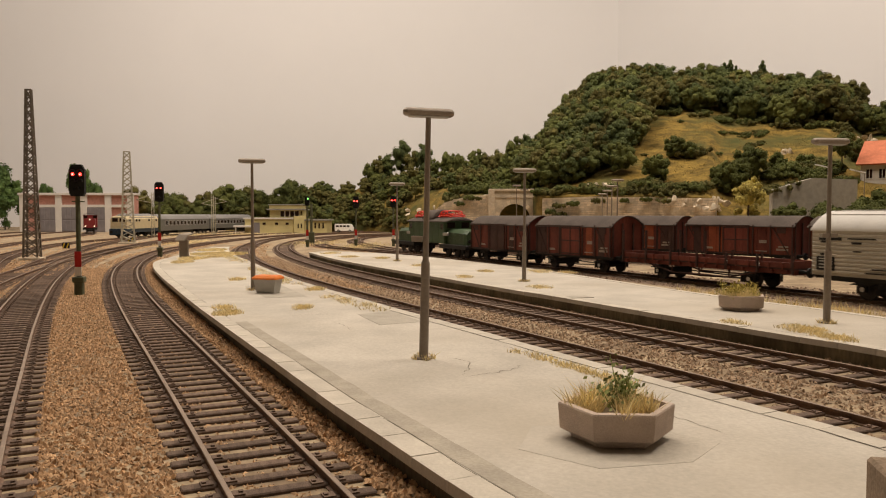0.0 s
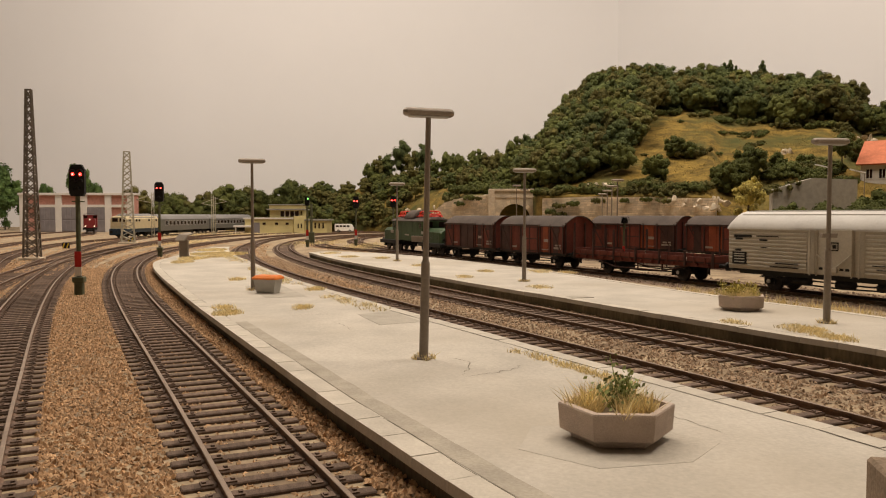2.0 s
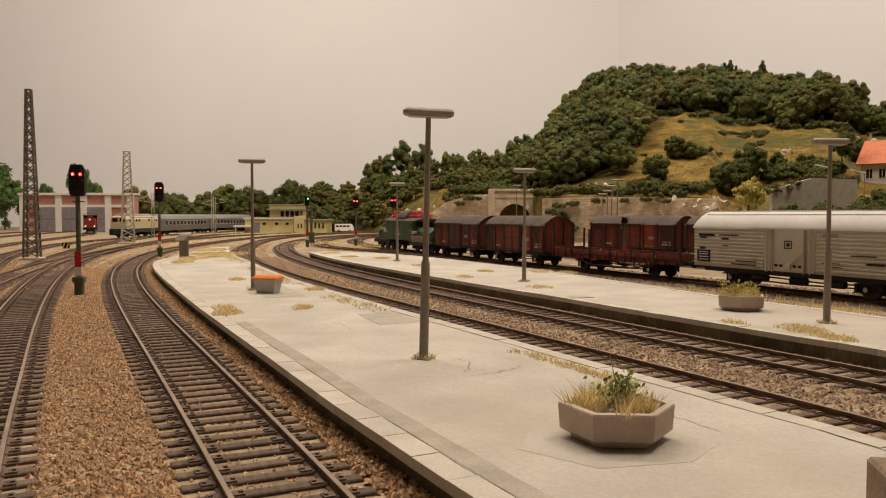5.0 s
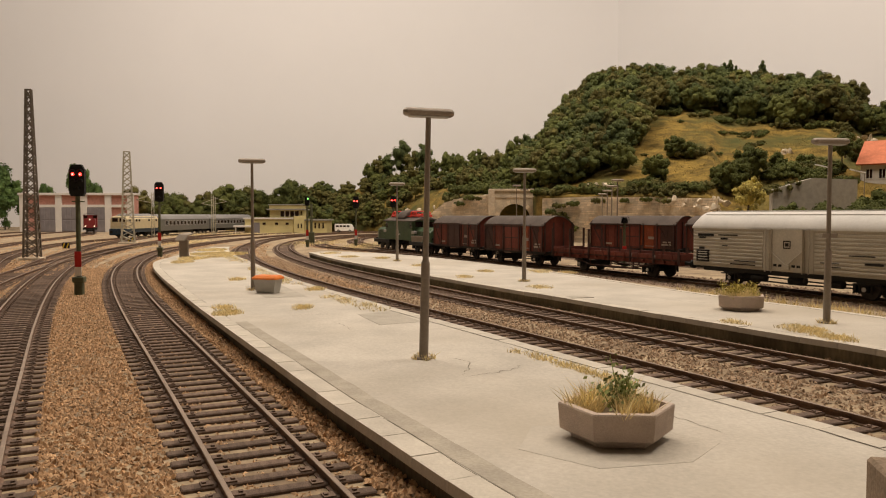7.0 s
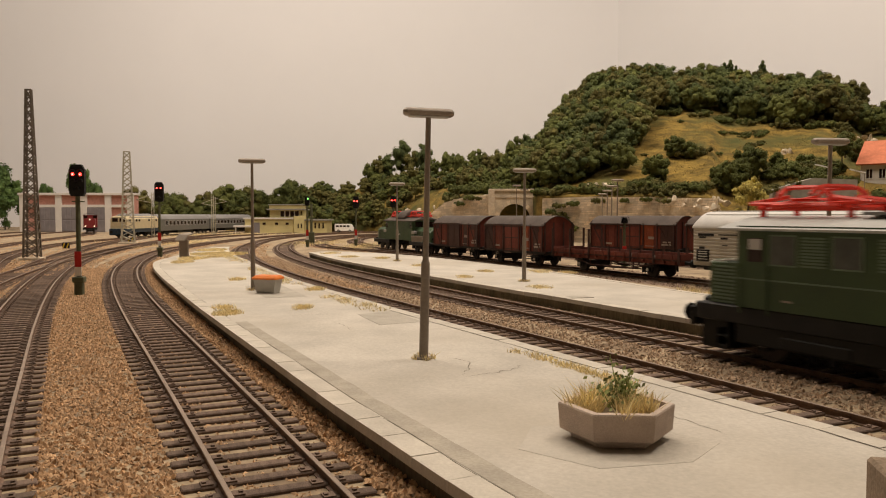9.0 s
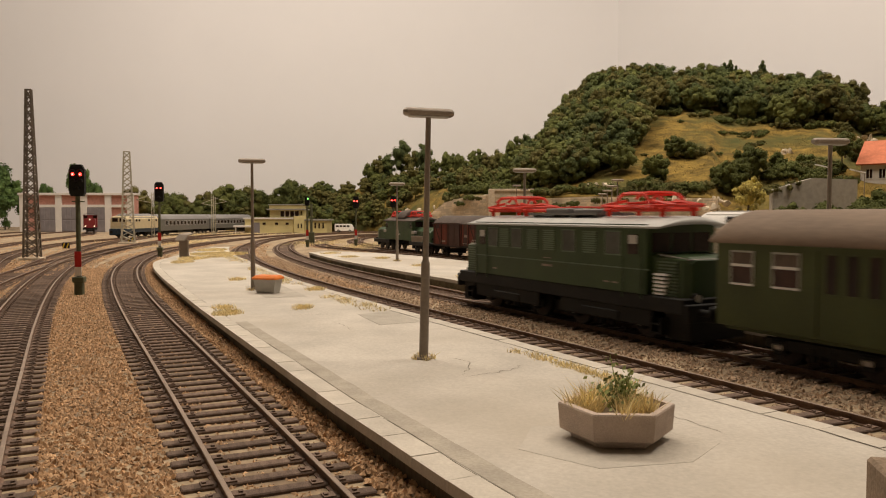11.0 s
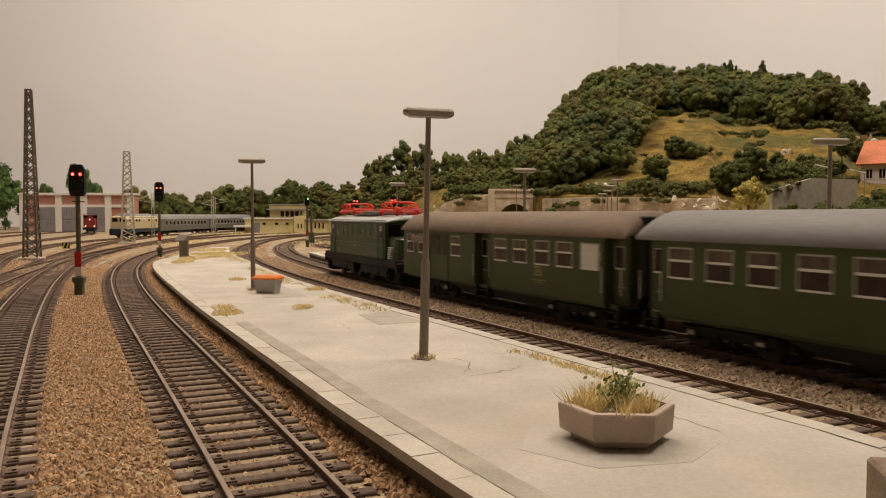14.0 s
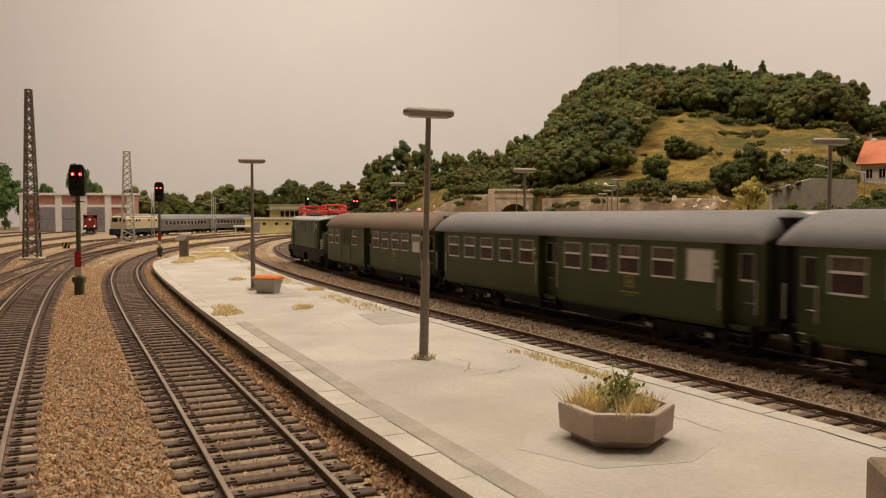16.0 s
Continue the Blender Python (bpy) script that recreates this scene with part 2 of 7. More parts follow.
simple("yellow_paint", (0.55, 0.38, 0.03), 0.6, vary=0.12, bump=0.03)
simple("meadow_grass", (0.140, 0.095, 0.026), 0.95, vary=0.35, grain=0.18, fine=2, bump=0, tint=(0.17, 0.117, 0.034), each=0.2, stain=(0.075, 0.082, 0.022), stain_amount=0.95)
simple("van_white", (0.86, 0.84, 0.81), 0.45, vary=0.04, grain=1, fine=9, bump=0)
simple("emblem_olive", (0.24, 0.21, 0.07), 0.6, vary=0.1, bump=0)
simple("chalk_grey", (0.30, 0.24, 0.19), 0.8, vary=0.2, grain=2, fine=12)
M["red_light"] = material("red_signal_light", (0.6, 0.02, 0.01), 0.4, vary=0.02, bump=0, emit=((1.0, 0.03, 0.02), 6))
M["red_glow"] = material("red_signal_core", (0.9, 0.3, 0.2), 0.4, vary=0.02, bump=0, emit=((1.0, 0.25, 0.2), 9))
M["green_light"] = material("green_signal_light", (0.1, 0.6, 0.1), 0.4, vary=0.02, bump=0, emit=((0.25, 1.0, 0.15), 3))
M["warm_light"] = material("warm_head_lamp", (0.9, 0.8, 0.6), 0.4, vary=0.02, bump=0, emit=((1.0, 0.85, 0.6), 2.5))

# ---- the large structure ----
RAIL = 0.19
TOP = 0.55


def flat(name, x0, x1, y0, y1, z, mat, kind="structure", thick=0.5):
    bm = B()
    box(bm, x0, x1, y0, y1, z - thick, z)
    return tagged(part(name, bm, mat), kind=kind)


tagged(flat("ground", -330, 330, -330, 330, 0, M["soil"]), "sandy gravel ground of the model landscape", "ground")


def wall_piece(name, a, b, mat, label):
    bm = B()
    a, b = Vector(a), Vector(b)
    d = (b - a).normalized()
    n = Vector((d.y, -d.x)) * 3
    loft(bm, [[(p.x, p.y, z) for p in (a, b, b + n, a + n)] for z in (0, 230)])
    return tagged(part(name, bm, mat), label, "wall", kind="structure")


wall_piece("wall_north", (60, 268), (-330, 268), M["wall"], "plain pale grey painted backdrop wall")
wall_piece("wall_east", (330, -60), (60, 268), M["wall"], "plain pale grey painted backdrop wall")
wall_piece("wall_west", (-326, 268), (-326, -326), M["room"], "plain room wall beside the layout")
wall_piece("wall_south", (-326, -326), (330, -326), M["room"], "plain room wall behind the layout")
wall_piece("wall_south_east", (326, -326), (326, -60), M["room"], "plain room wall beside the layout")
tagged(flat("ceiling", -330, 330, -330, 272, 230.6, M["room"], thick=-3), "plain light room ceiling", "ceiling")

# Lines of the tracks, seen from above
T0 = Line([(-2.5, 1), (-5.3, 7), (-8.53, 13.4), (-11.23, 18.9), (-15.14, 26.9), (-19.6, 36.4), (-24.3, 47), (-28.97, 58.6), (-33.3, 71), (-37, 84.5), (-39.8, 99), (-41.5, 115), (-42, 132), (-40, 152), (-34, 174), (-22, 192), (0, 206)])
T1 = Line([(3.2, 0), (0.4, 5.4), (-1.95, 10.26), (-4.28, 15.1), (-7.73, 22.17), (-11.77, 30.46), (-16.12, 39.69), (-20.51, 49.75), (-24.64, 60.64), (-28.17, 72.36), (-31, 85), (-32.6, 98), (-33.5, 115), (-33.5, 132), (-31.5, 150), (-27, 168), (-16, 186), (2, 199)])
T2 = Line([(19.5, -12), (13.5, 1.5), (7.69, 14.15), (5.36, 18.92), (1.86, 25.83), (-2.27, 33.89), (-6.73, 42.87), (-11.22, 52.68), (-15.5, 63.33), (-19.33, 74.79), (-22.57, 87.05), (-25.17, 99.99), (-27.23, 113.45), (-28.4, 128), (-27.8, 145), (-24, 164), (-14, 181), (4, 193)])
T3 = Line([(72, -130), (50, -70), (31, -25), (18.5, 2), (10.78, 18.07), (8.42, 22.65), (5.01, 29.34), (1.1, 37.19), (-3.06, 45.96), (-7.27, 55.56), (-11.34, 65.94), (-15.08, 77.08), (-18.27, 88.93), (-20.72, 101.4), (-22.21, 114.37), (-22.4, 129), (-20.4, 146), (-14.5, 162), (-4, 175), (12, 184)])
T4 = Line([(62, -50), (38, 0), (28.5, 18.8), (20.07, 35.87), (17.23, 41.79), (12.95, 50.41), (7.88, 60.47), (2.39, 71.67), (-3.12, 83.92), (-8.19, 97.24), (-12.27, 111.73), (-14.2, 127.5), (-12.5, 143), (-6, 157), (6, 168), (24, 174)])
T5 = Line([(48, 12), (36, 35), (27, 51), (20.4, 62), (14.2, 71.3), (8.4, 81), (3, 92), (-1.2, 104), (-3.5, 116), (-3.2, 129), (1, 141), (9, 149), (20, 154), (34, 156)])
S3 = T3.s[np.argmin(np.hypot(T3.p[:, 0] - 10.78, T3.p[:, 1] - 18.07))]
S4 = T4.s[np.argmin(np.hypot(T4.p[:, 0] - 20.07, T4.p[:, 1] - 35.87))]


# ---- tracks ----
def sleeper_mesh():
    bm = B()
    box(bm, -0.13, 0.13, -1.3, 1.3, -0.12, 0.06, 0.02)
    for y in (-0.93, -0.58, 0.58, 0.93):
        box(bm, -0.10, 0.10, y - 0.09, y + 0.09, 0.06, 0.085)
    for y in (-0.97, -0.54, 0.54, 0.97):
        box(bm, -0.035, 0.035, y - 0.03, y + 0.03, 0.075, 0.11)
    me = bpy.data.meshes.new("sleeper")
    bm.to_mesh(me)
    bm.free()
    me.transform(Matrix.Scale(K, 4))
    me.materials.append(M["sleeper"])
    return me


SLEEPER = sleeper_mesh()
RAIL_PROFILE = [(-0.075, 0.0), (0.075, 0.0), (0.075, 0.02), (0.02, 0.04), (0.02, 0.125), (0.04, 0.135), (0.04, 0.185), (0.03, 0.19),
                (-0.03, 0.19), (-0.04, 0.185), (-0.04, 0.135), (-0.02, 0.125), (-0.02, 0.04), (-0.075, 0.02)]


def rail_part(parent, line, s0, s1, off):
    bm = B()
    n = max(2, int((s1 - s0) / 1.6))
    rings = []
    for i in range(n + 1):
        s = s0 + (s1 - s0) * i / n
        c, w = line.side(s, off), line.way(min(max(s, 0.5), line.length - 0.5))
        rings.append([(c.x + w.y * a, c.y - w.x * a, z) for a, z in RAIL_PROFILE])
    loft(bm, rings)
    for f in bm.faces:
        if f.normal.z == 0:
            f.normal_update()
    bm.normal_update()
    for f in bm.faces:
        if f.calc_center_median().z > 0.18:
            f.material_index = 1
    bmesh.ops.recalc_face_normals(bm, faces=bm.faces)
    return part("rail", bm, [M["rail"], M["railtop"]], parent)


def track(line, label, s0, s1, near0, near1, group="station tracks"):
    """Two rails on sleepers; those between near0 and near1 are parts, the rest one piece."""
    tr = thing("railway_track", label, "track", group)
    for off in (-0.7175 - 0.04, 0.7175 + 0.04):
        rail_part(tr, line, s0, s1, off)
    bm = B()
    n = int((s1 - s0) / 0.62)
    for i in range(n):
        s = s0 + (i + 0.5) * 0.62
        p, w = line.at(s), line.way(min(max(s, 0.5), line.length - 0.5))
        jig = random.uniform(-1.2, 1.2)
        if near0 <= s <= near1:
            ob = new("sleeper", SLEEPER)
            ob.parent = tr
            ob.matrix_basis = P(p.x, p.y, 0.0, math.degrees(math.atan2(w.y, w.x)) + jig)
        else:
            q = Vector((w.y, -w.x))
            loft(bm, [[(p.x + w.x * a + q.x * b, p.y + w.y * a + q.y * b, z) for a, b in ((-.13, -1.3), (.13, -1.3), (.13, 1.3), (-.13, 1.3))] for z in (-0.1, 0.05)])
    if len(bm.verts):
        tagged(part("sleeper_row", bm, M["sleeper"], tr), kind="stuff")
    else:
        bm.free()
    return tr


track(T0, "rusty track with dark sleepers in tan ballast", 4, T0.length, 5, 80)
track(T1, "curved rusty track with dark sleepers beside the platform", 3, T1.length, 4, 100)
track(T2, "through track with brown rails beside the platform edge", 5, T2.length, 18, 110)
track(T3, "through track with brown rails between two platforms", 20, T3.length, S3 - 8, S3 + 90)
track(T4, "freight track with dark rails behind the far platform", 20, T4.length, S4 - 8, S4 + 60)
track(T5, "siding with dark rails below the hillside", 8, T5.length, 30, 60)
YARD = [
    Line([(-23, 36), (-28.2, 49.9), (-32.2, 63), (-37.5, 86), (-41, 104), (-44, 122), (-46, 140), (-46, 160), (-42, 182), (-32, 200)]),
    Line([(-33, 55), (-41.4, 72.2), (-47, 87), (-52.6, 106), (-54.6, 122), (-55, 135), (-54.8, 150), (-53.5, 172), (-50, 200), (-44, 225)]),
    Line([(-44, 66), (-52, 84), (-60, 108), (-67, 135), (-73.6, 160), (-78.0, 170.2), (-84.5, 186)]),
    Line([(-56, 78), (-66, 98), (-78, 130), (-87, 165), (-90, 188)]),
    Line([(-66, 84), (-78, 108), (-90, 140), (-97, 170), (-99, 188)]),
    Line([(-30, 55.5), (-35.5, 70), (-41, 86), (-46.5, 104), (-50.5, 122), (-53.5, 140)]),
]
for ln in YARD:
    track(ln, "rusty yard track in sandy ballast", 0, ln.length, 1, 0, "yard tracks")
BRANCH = Line([(2.4, 69), (-6, 84), (-11.5, 92), (-15.6, 101), (-18.4, 116), (-18.6, 130), (-15.5, 146), (-8.5, 160), (2, 171), (20, 178)])
track(BRANCH, "branch track with rusty rails curving away", 0, BRANCH.length, 1, 0, "station tracks")


# ---- loose ballast ----
def stones(name, spots, size, mat, label):
    """Many small angular stones in one mesh; spots are rows of x, y, z."""
    base = np.array([(1, 0, -.3), (-1, 0, -.3), (0, 1, -.3), (0, -1, -.3), (0, 0, 1)], float)
    faces = np.array([(0, 2, 4), (2, 1, 4), (1, 3, 4), (3, 0, 4), (0, 3, 1), (0, 1, 2)])
    n = len(spots)
    rng = np.random.default_rng(len(name) + n)
    v = base[None] * rng.uniform(0.55, 1.25, (n, 5, 1)) + rng.normal(0, 0.16, (n, 5, 3))
    a, t = rng.uniform(0, 6.28, n), rng.uniform(-0.6, 0.6, n)
    ca, sa, ct, st = np.cos(a), np.sin(a), np.cos(t), np.sin(t)
    x, y, z = v[..., 0], v[..., 1], v[..., 2] * 0.75
    y, z = y * ct[:, None] - z * st[:, None], y * st[:, None] + z * ct[:, None]
    x, y = x * ca[:, None] - y * sa[:, None], x * sa[:, None] + y * ca[:, None]
    r = (size * rng.uniform(0.6, 1.35, n))[:, None]
    v = (np.stack([x * r, y * r, z * r], 2) + np.array(spots)[:, None, :]) * K
    f = (faces[None] + (np.arange(n) * 5)[:, None, None]).reshape(-1, 3)
    me = bpy.data.meshes.new(name)
    me.vertices.add(n * 5)
    me.vertices.foreach_set("co", v.reshape(-1).astype(np.float32))
    me.loops.add(f.size)
    me.loops.foreach_set("vertex_index", f.reshape(-1).astype(np.int32))
    me.polygons.add(len(f))
    me.polygons.foreach_set("loop_start", np.arange(0, f.size, 3, dtype=np.int32))
    me.update(calc_edges=True)
    me.shade_flat()
    me.materials.append(mat)
    return tagged(new(name, me), label, "ballast", kind="stuff")


def bed(line, s0, s1, lo, hi, count, seed, up=0.0, between=1.0):
    """Spots along a line from lo to hi metres beside it, fewer on the sleepers than around them."""
    rng = np.random.default_rng(seed)
    out = []
    s = s0 + (s1 - s0) * rng.random(count) ** 1.7
    o = rng.uniform(lo, hi, count)
    for a, b in zip(s, o):
        p = line.side(a, b)
        z = up
        if abs(b) < 1.3:
            ph = (a / 0.62) % 1.0
            if 0.27 < ph < 0.73 and rng.random() > 0.03:
                continue
            if abs(abs(b) - 0.76) < 0.14:
                continue
            z = up - 0.028
        out.append((p.x, p.y, z + rng.uniform(-0.05, 0.03)))
    return out


near = bed(T1, 3, 66, -3.35, -1.3, 46000, 1) + bed(T1, 3, 80, -1.3, 1.3, 30000, 2) + bed(T1, 3, 70, 1.3, 2.1, 15000, 8, up=0.06) + bed(T0, 5, 75, -1.9, 1.4, 24000, 3)
stones("ballast", near, 0.057, M["stones"], "tan and brown crushed ballast stones between the tracks")
mid = bed(T2, 8, 95, 0.2, 3.2, 36000, 4) + bed(T3, S3 - 12, S3 + 60, -1.4, 1.9, 22000, 5) + bed(T2, 8, 80, -1.6, 0.4, 14000, 7)
stones("ballast", mid, 0.066, M["stones_pale"], "greyish tan crushed ballast stones between the through tracks")
far_bed = bed(T4, S4 - 26, S4 + 50, -2.9, 3.4, 24000, 6) + bed(T5, 20, 70, -2.6, 2.2, 9000, 9)
stones("ballast", far_bed, 0.085, M["stones_dark"], "dark brown crushed ballast under the freight track")


def ballast_bed(line, s0, s1, lo, hi, label):
    """A low bed of dark gravel under a track, a hand above the ground at its crown."""
    bm = B()
    n = int((s1 - s0) / 2)
    rings = []
    for i in range(n + 1):
        s = s0 + (s1 - s0) * i / n
        wob = 0.25 * noise.noise((s * 0.3, lo, 0))
        rings.append([(*line.side(s, o), z) for o, z in ((lo + wob, -0.05), (lo + wob, 0.004), (lo * 0.6, 0.02), (hi * 0.6, 0.02), (hi + wob, 0.004), (hi + wob, -0.05))])
    loft(bm, rings)
    bmesh.ops.recalc_face_normals(bm, faces=bm.faces)
    return tagged(part("ballast_bed", bm, M["gravel_dark"]), label, "ballast", kind="structure")


ballast_bed(T4, S4 - 30, S4 + 66, -2.7, 2.9, "dark gravel bed under the freight track")
ballast_bed(T5, 14, 74, -2.2, 2.0, "dark gravel bed under the siding")


yard_bed = []
for k, ln in enumerate(YARD):
    yard_bed += bed(ln, 0, ln.length * 0.8, -2.4, 2.4, 4000, 20 + k)
yard_bed += bed(T0, 60, 120, -2.6, 2.2, 5000, 30) + bed(T1, 62, 120, -2.4, 2.2, 5000, 31) + bed(T2, 60, 130, -2.0, 2.6, 5000, 32) + bed(BRANCH, 0, 80, -2.0, 2.0, 5000, 33)
stones("ballast", yard_bed, 0.10, M["stones"], "brown gravel between the yard tracks")


# ---- platforms ----
def outline(left, right, n=60):
    a, b = Line(left), Line(right)
    L = [a.at(a.length * i / n) for i in range(n + 1)]
    R = [b.at(b.length * i / n) for i in range(n + 1)]
    return L, R


def platform(name, left, right, label, stones_left, stones_right, lips=(0.46, 0.36), wall="face"):
    L, R = outline(left, right)
    th = thing(name, label, "platform", kind="structure")
    bm = B()
    rows = []
    for a, b in zip(L, R):
        d = (b - a).normalized()
        a2, b2 = a + d * lips[0] * 0.92, b - d * lips[1] * 0.92
        rows.append([bm.verts.new((p.x, p.y, TOP - 0.012)) for p in (a2.lerp(b2, k / 6) for k in range(7))])
    for r, q in zip(rows, rows[1:]):
        for k in range(6):
            bm.faces.new((r[k], r[k + 1], q[k + 1], q[k]))
    bmesh.ops.recalc_face_normals(bm, faces=bm.faces)
    part("paving", bm, M["concrete"], th)
    bm = B()
    rings = []
    for a, b in zip(L, R):
        d = (b - a).normalized() * 0.16
        rings.append([(a.x + d.x, a.y + d.y, -0.1), (b.x - d.x, b.y - d.y, -0.1), (b.x - d.x, b.y - d.y, TOP - 0.17), (a.x + d.x, a.y + d.y, TOP - 0.17)])
    loft(bm, rings)
    bmesh.ops.recalc_face_normals(bm, faces=bm.faces)
    part("side_wall", bm, M[wall], th, "dark toned side wall")
    for pts, count in ((left, stones_left), (right, stones_right)):
        ln = Line(pts)
        inward = 1 if pts is left else -1
        lip = lips[0] if pts is left else lips[1]
        bm = B()
        rows, m = [], int(ln.length / 0.25)
        for k in range(m + 1):
            s = ln.length * k / m
            wob, wide = 0.02 * noise.noise((s * 1.3, lip, 1)), 0.016 + 0.016 * noise.noise((s * 2.1, 4, lip))
            rows.append([(p.x, p.y, TOP - 0.003) for p in (ln.side(s, inward * (lip + wob)), ln.side(s, inward * (lip + wob + max(0.004, wide))))])
        loft(bm, rows, close=False, caps=False)
        bmesh.ops.recalc_face_normals(bm, faces=bm.faces)
        part("joint", bm, M["face"], th, "dark open joint behind the edge slabs")
        s, i = 0.0, 0
        while s < ln.length - 0.3 and i < 150:
            e = min(s + (1.15 if i < count else 4.0), ln.length)
            bm = B()
            g = 0.012
            quad = [ln.side(s + g, 0), ln.side(e - g, 0), ln.side(e - g, inward * lip), ln.side(s + g, inward * lip)]
            dz = random.uniform(-0.006, 0.006)
            lo = [bm.verts.new((p.x, p.y, TOP - 0.17)) for p in quad]
            hi = [bm.verts.new((p.x, p.y, TOP + dz)) for p in quad]
            bm.faces.new(hi)
            for k in range(4):
                bm.faces.new((lo[k], lo[(k + 1) % 4], hi[(k + 1) % 4], hi[k]))
            bmesh.ops.recalc_face_normals(bm, faces=bm.faces)
            part("edge_slab", bm, M["edge"], th)
            s, i = e, i + 1
    return th


P1_LEFT = [(5.95, -1.0), (3.24, 4.2), (0.26, 9.8), (-1.06, 12.4), (-2.08, 14.4), (-3.80, 18.0), (-5.16, 20.8), (-6.83, 24.26), (-10.04, 31), (-13.6, 38.7), (-16.6, 45.3), (-20.0, 53.3), (-22.1, 59.6), (-23.2, 67), (-24.5, 77), (-25.6, 86)]
P1_RIGHT = [(12.8, -2), (9.9, 5), (6.94, 12.08), (6.44, 13.16), (5.92, 14.18), (5.29, 15.42), (4.55, 16.85), (3.15, 19.52), (1.45, 23.0), (-0.75, 27.3), (-4.3, 34.5), (-7.8, 41.8), (-11.4, 50.5), (-15.2, 60.3), (-18.6, 69), (-21.6, 78), (-24, 87)]
P2_LEFT = [(20, 1.5), (15.5, 10.5), (11.55, 20.1), (10.28, 22.5), (8.7, 25.7), (6.75, 29.6), (5.15, 33), (3.14, 36.94), (-0.5, 44.4), (-5.7, 55.3), (-9.4, 64), (-12.8, 73.6)]
P2_RIGHT = [(26, 5), (20.5, 16), (15.4, 26.7), (13.8, 30.8), (12.2, 33.8), (9.5, 41.2), (6.2, 50.5), (2.4, 58.5), (-1.2, 65.5), (-4.5, 70.5), (-8, 74.5), (-12, 75.8)]
platform("platform_1", P1_LEFT, P1_RIGHT, "pale concrete station platform with worn edge slabs", 70, 60, lips=(0.46, 0.44))
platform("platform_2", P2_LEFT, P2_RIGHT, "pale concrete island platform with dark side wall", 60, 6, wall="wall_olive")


# ---- platform lamps ----
def platform_lamp(at, h=6.1, turn=0, name_label="tall grey platform lamp with a flat tube head"):
    th = thing("platform_lamp", name_label, "street lamp", "platform lamps", at=at)
    bm = B()
    rod(bm, (0, 0, -0.02), (0, 0, 0.03), 0.22, n=14)
    rod(bm, (0, 0, 0), (0, 0, 2.35), 0.115, 0.108, n=14)
    rod(bm, (0, 0, 2.35), (0, 0, 2.45), 0.108, 0.075, n=14)
    rod(bm, (0, 0, 2.45), (0, 0, h - 0.12), 0.075, 0.065, n=14)
    part("post", bm, M["lamp"], th, smooth=True)
    bm = B()
    prof = []
    for i in range(12):
        a = 2 * math.pi * i / 12
        prof.append((0.20 * math.cos(a), h - 0.02 + 0.095 * math.sin(a) + (0.03 if math.sin(a) > 0 else 0)))
    rings = []
    for x, k in ((-0.62, 0.55), (-0.55, 0.95), (-0.4, 1), (0.4, 1), (0.55, 0.95), (0.62, 0.55)):
        rings.append([(x, y * k, h - 0.02 + (z - h + 0.02) * k) for y, z in prof])
    loft(bm, rings)
    part("lamp_head", bm, M["lamp"], th, "flat rounded metal lamp hood", smooth=True, at=pose(0, 0, 0, 0, 0, turn))
    bm = B()
    box(bm, -0.5, 0.5, -0.13, 0.13, h - 0.13, h - 0.08, 0.02)
    part("diffuser", bm, M["lampglass"], th, at=pose(0, 0, 0, 0, 0, turn))
    return th


LAMPS = [((-0.48, 19.05), 6.05, 12), ((-9.0, 36.6), 6.1, 12), ((-3.55, 59.9), 5.95, 8), ((4.35, 41.4), 5.93, 8), ((12.65, 25.4), 5.95, 8)]
POSTS = []
for (x, y), h, turn in LAMPS:
    POSTS.append(platform_lamp(P(x, y, TOP), h, turn))
POSTS[0].matrix_basis = pose(-0.48 * K, 19.05 * K, TOP * K, 0, 1.2, 0)


def loudspeaker(post, x, z, w):
    bm = B()
    loft(bm, [[(x - w * .5, -.09, z), (x + w * .5, -.09, z), (x + w * .5, .09, z), (x - w * .5, .09, z)],
              [(x - w * .56, -.11, z + .14), (x + w * .56, -.11, z + .14), (x + w * .56, .11, z + .14), (x - w * .56, .11, z + .14)]])
    rod(bm, (0, 0, z + .07), (x, 0, z + .07), .02, n=6)
    bmesh.ops.recalc_face_normals(bm, faces=bm.faces)
    part("loudspeaker", bm, M["lamp"], post, "small grey box loudspeaker")


loudspeaker(POSTS[0], -.22, 2.88, .26)
loudspeaker(POSTS[4], -.14, 2.80, .20)
loudspeaker(POSTS[4], .14, 2.80, .20)


# ---- hillside ----
COLS = [(-0.27, 6), (-0.20, 7), (-0.13, 9.5), (-0.09, 13.2), (-0.055, 14.8), (-0.03, 14.4), (0.04, 12.8), (0.085, 13.2), (0.124, 17.5), (0.155, 25.5), (0.19, 31.6), (0.23, 33), (0.30, 31.6), (0.38, 30.2), (0.44, 29), (0.49, 27.8), (0.53, 24.5), (0.545, 22), (0.60, 22), (0.75, 20)]


def ridge(u):
    return float(np.interp(u, [c[0] for c in COLS], [c[1] for c in COLS]))


def foot(u):
    """Distance and height at which the slope starts."""
    return (float(np.interp(u, [-0.3, -0.12, -0.06, -0.01, 0.03, 0.115, 0.125, 0.36, 0.5, 0.75], [205, 200, 178, 150, 129, 129, 121, 106, 98, 90])),
            float(np.interp(u, [-0.06, -0.02, 0.03, 0.12, 0.3, 0.345, 0.36, 0.42, 0.75], [0, 1.5, 6.8, 7.0, 6.7, 6.5, 3.5, 2.5, 2.5])))


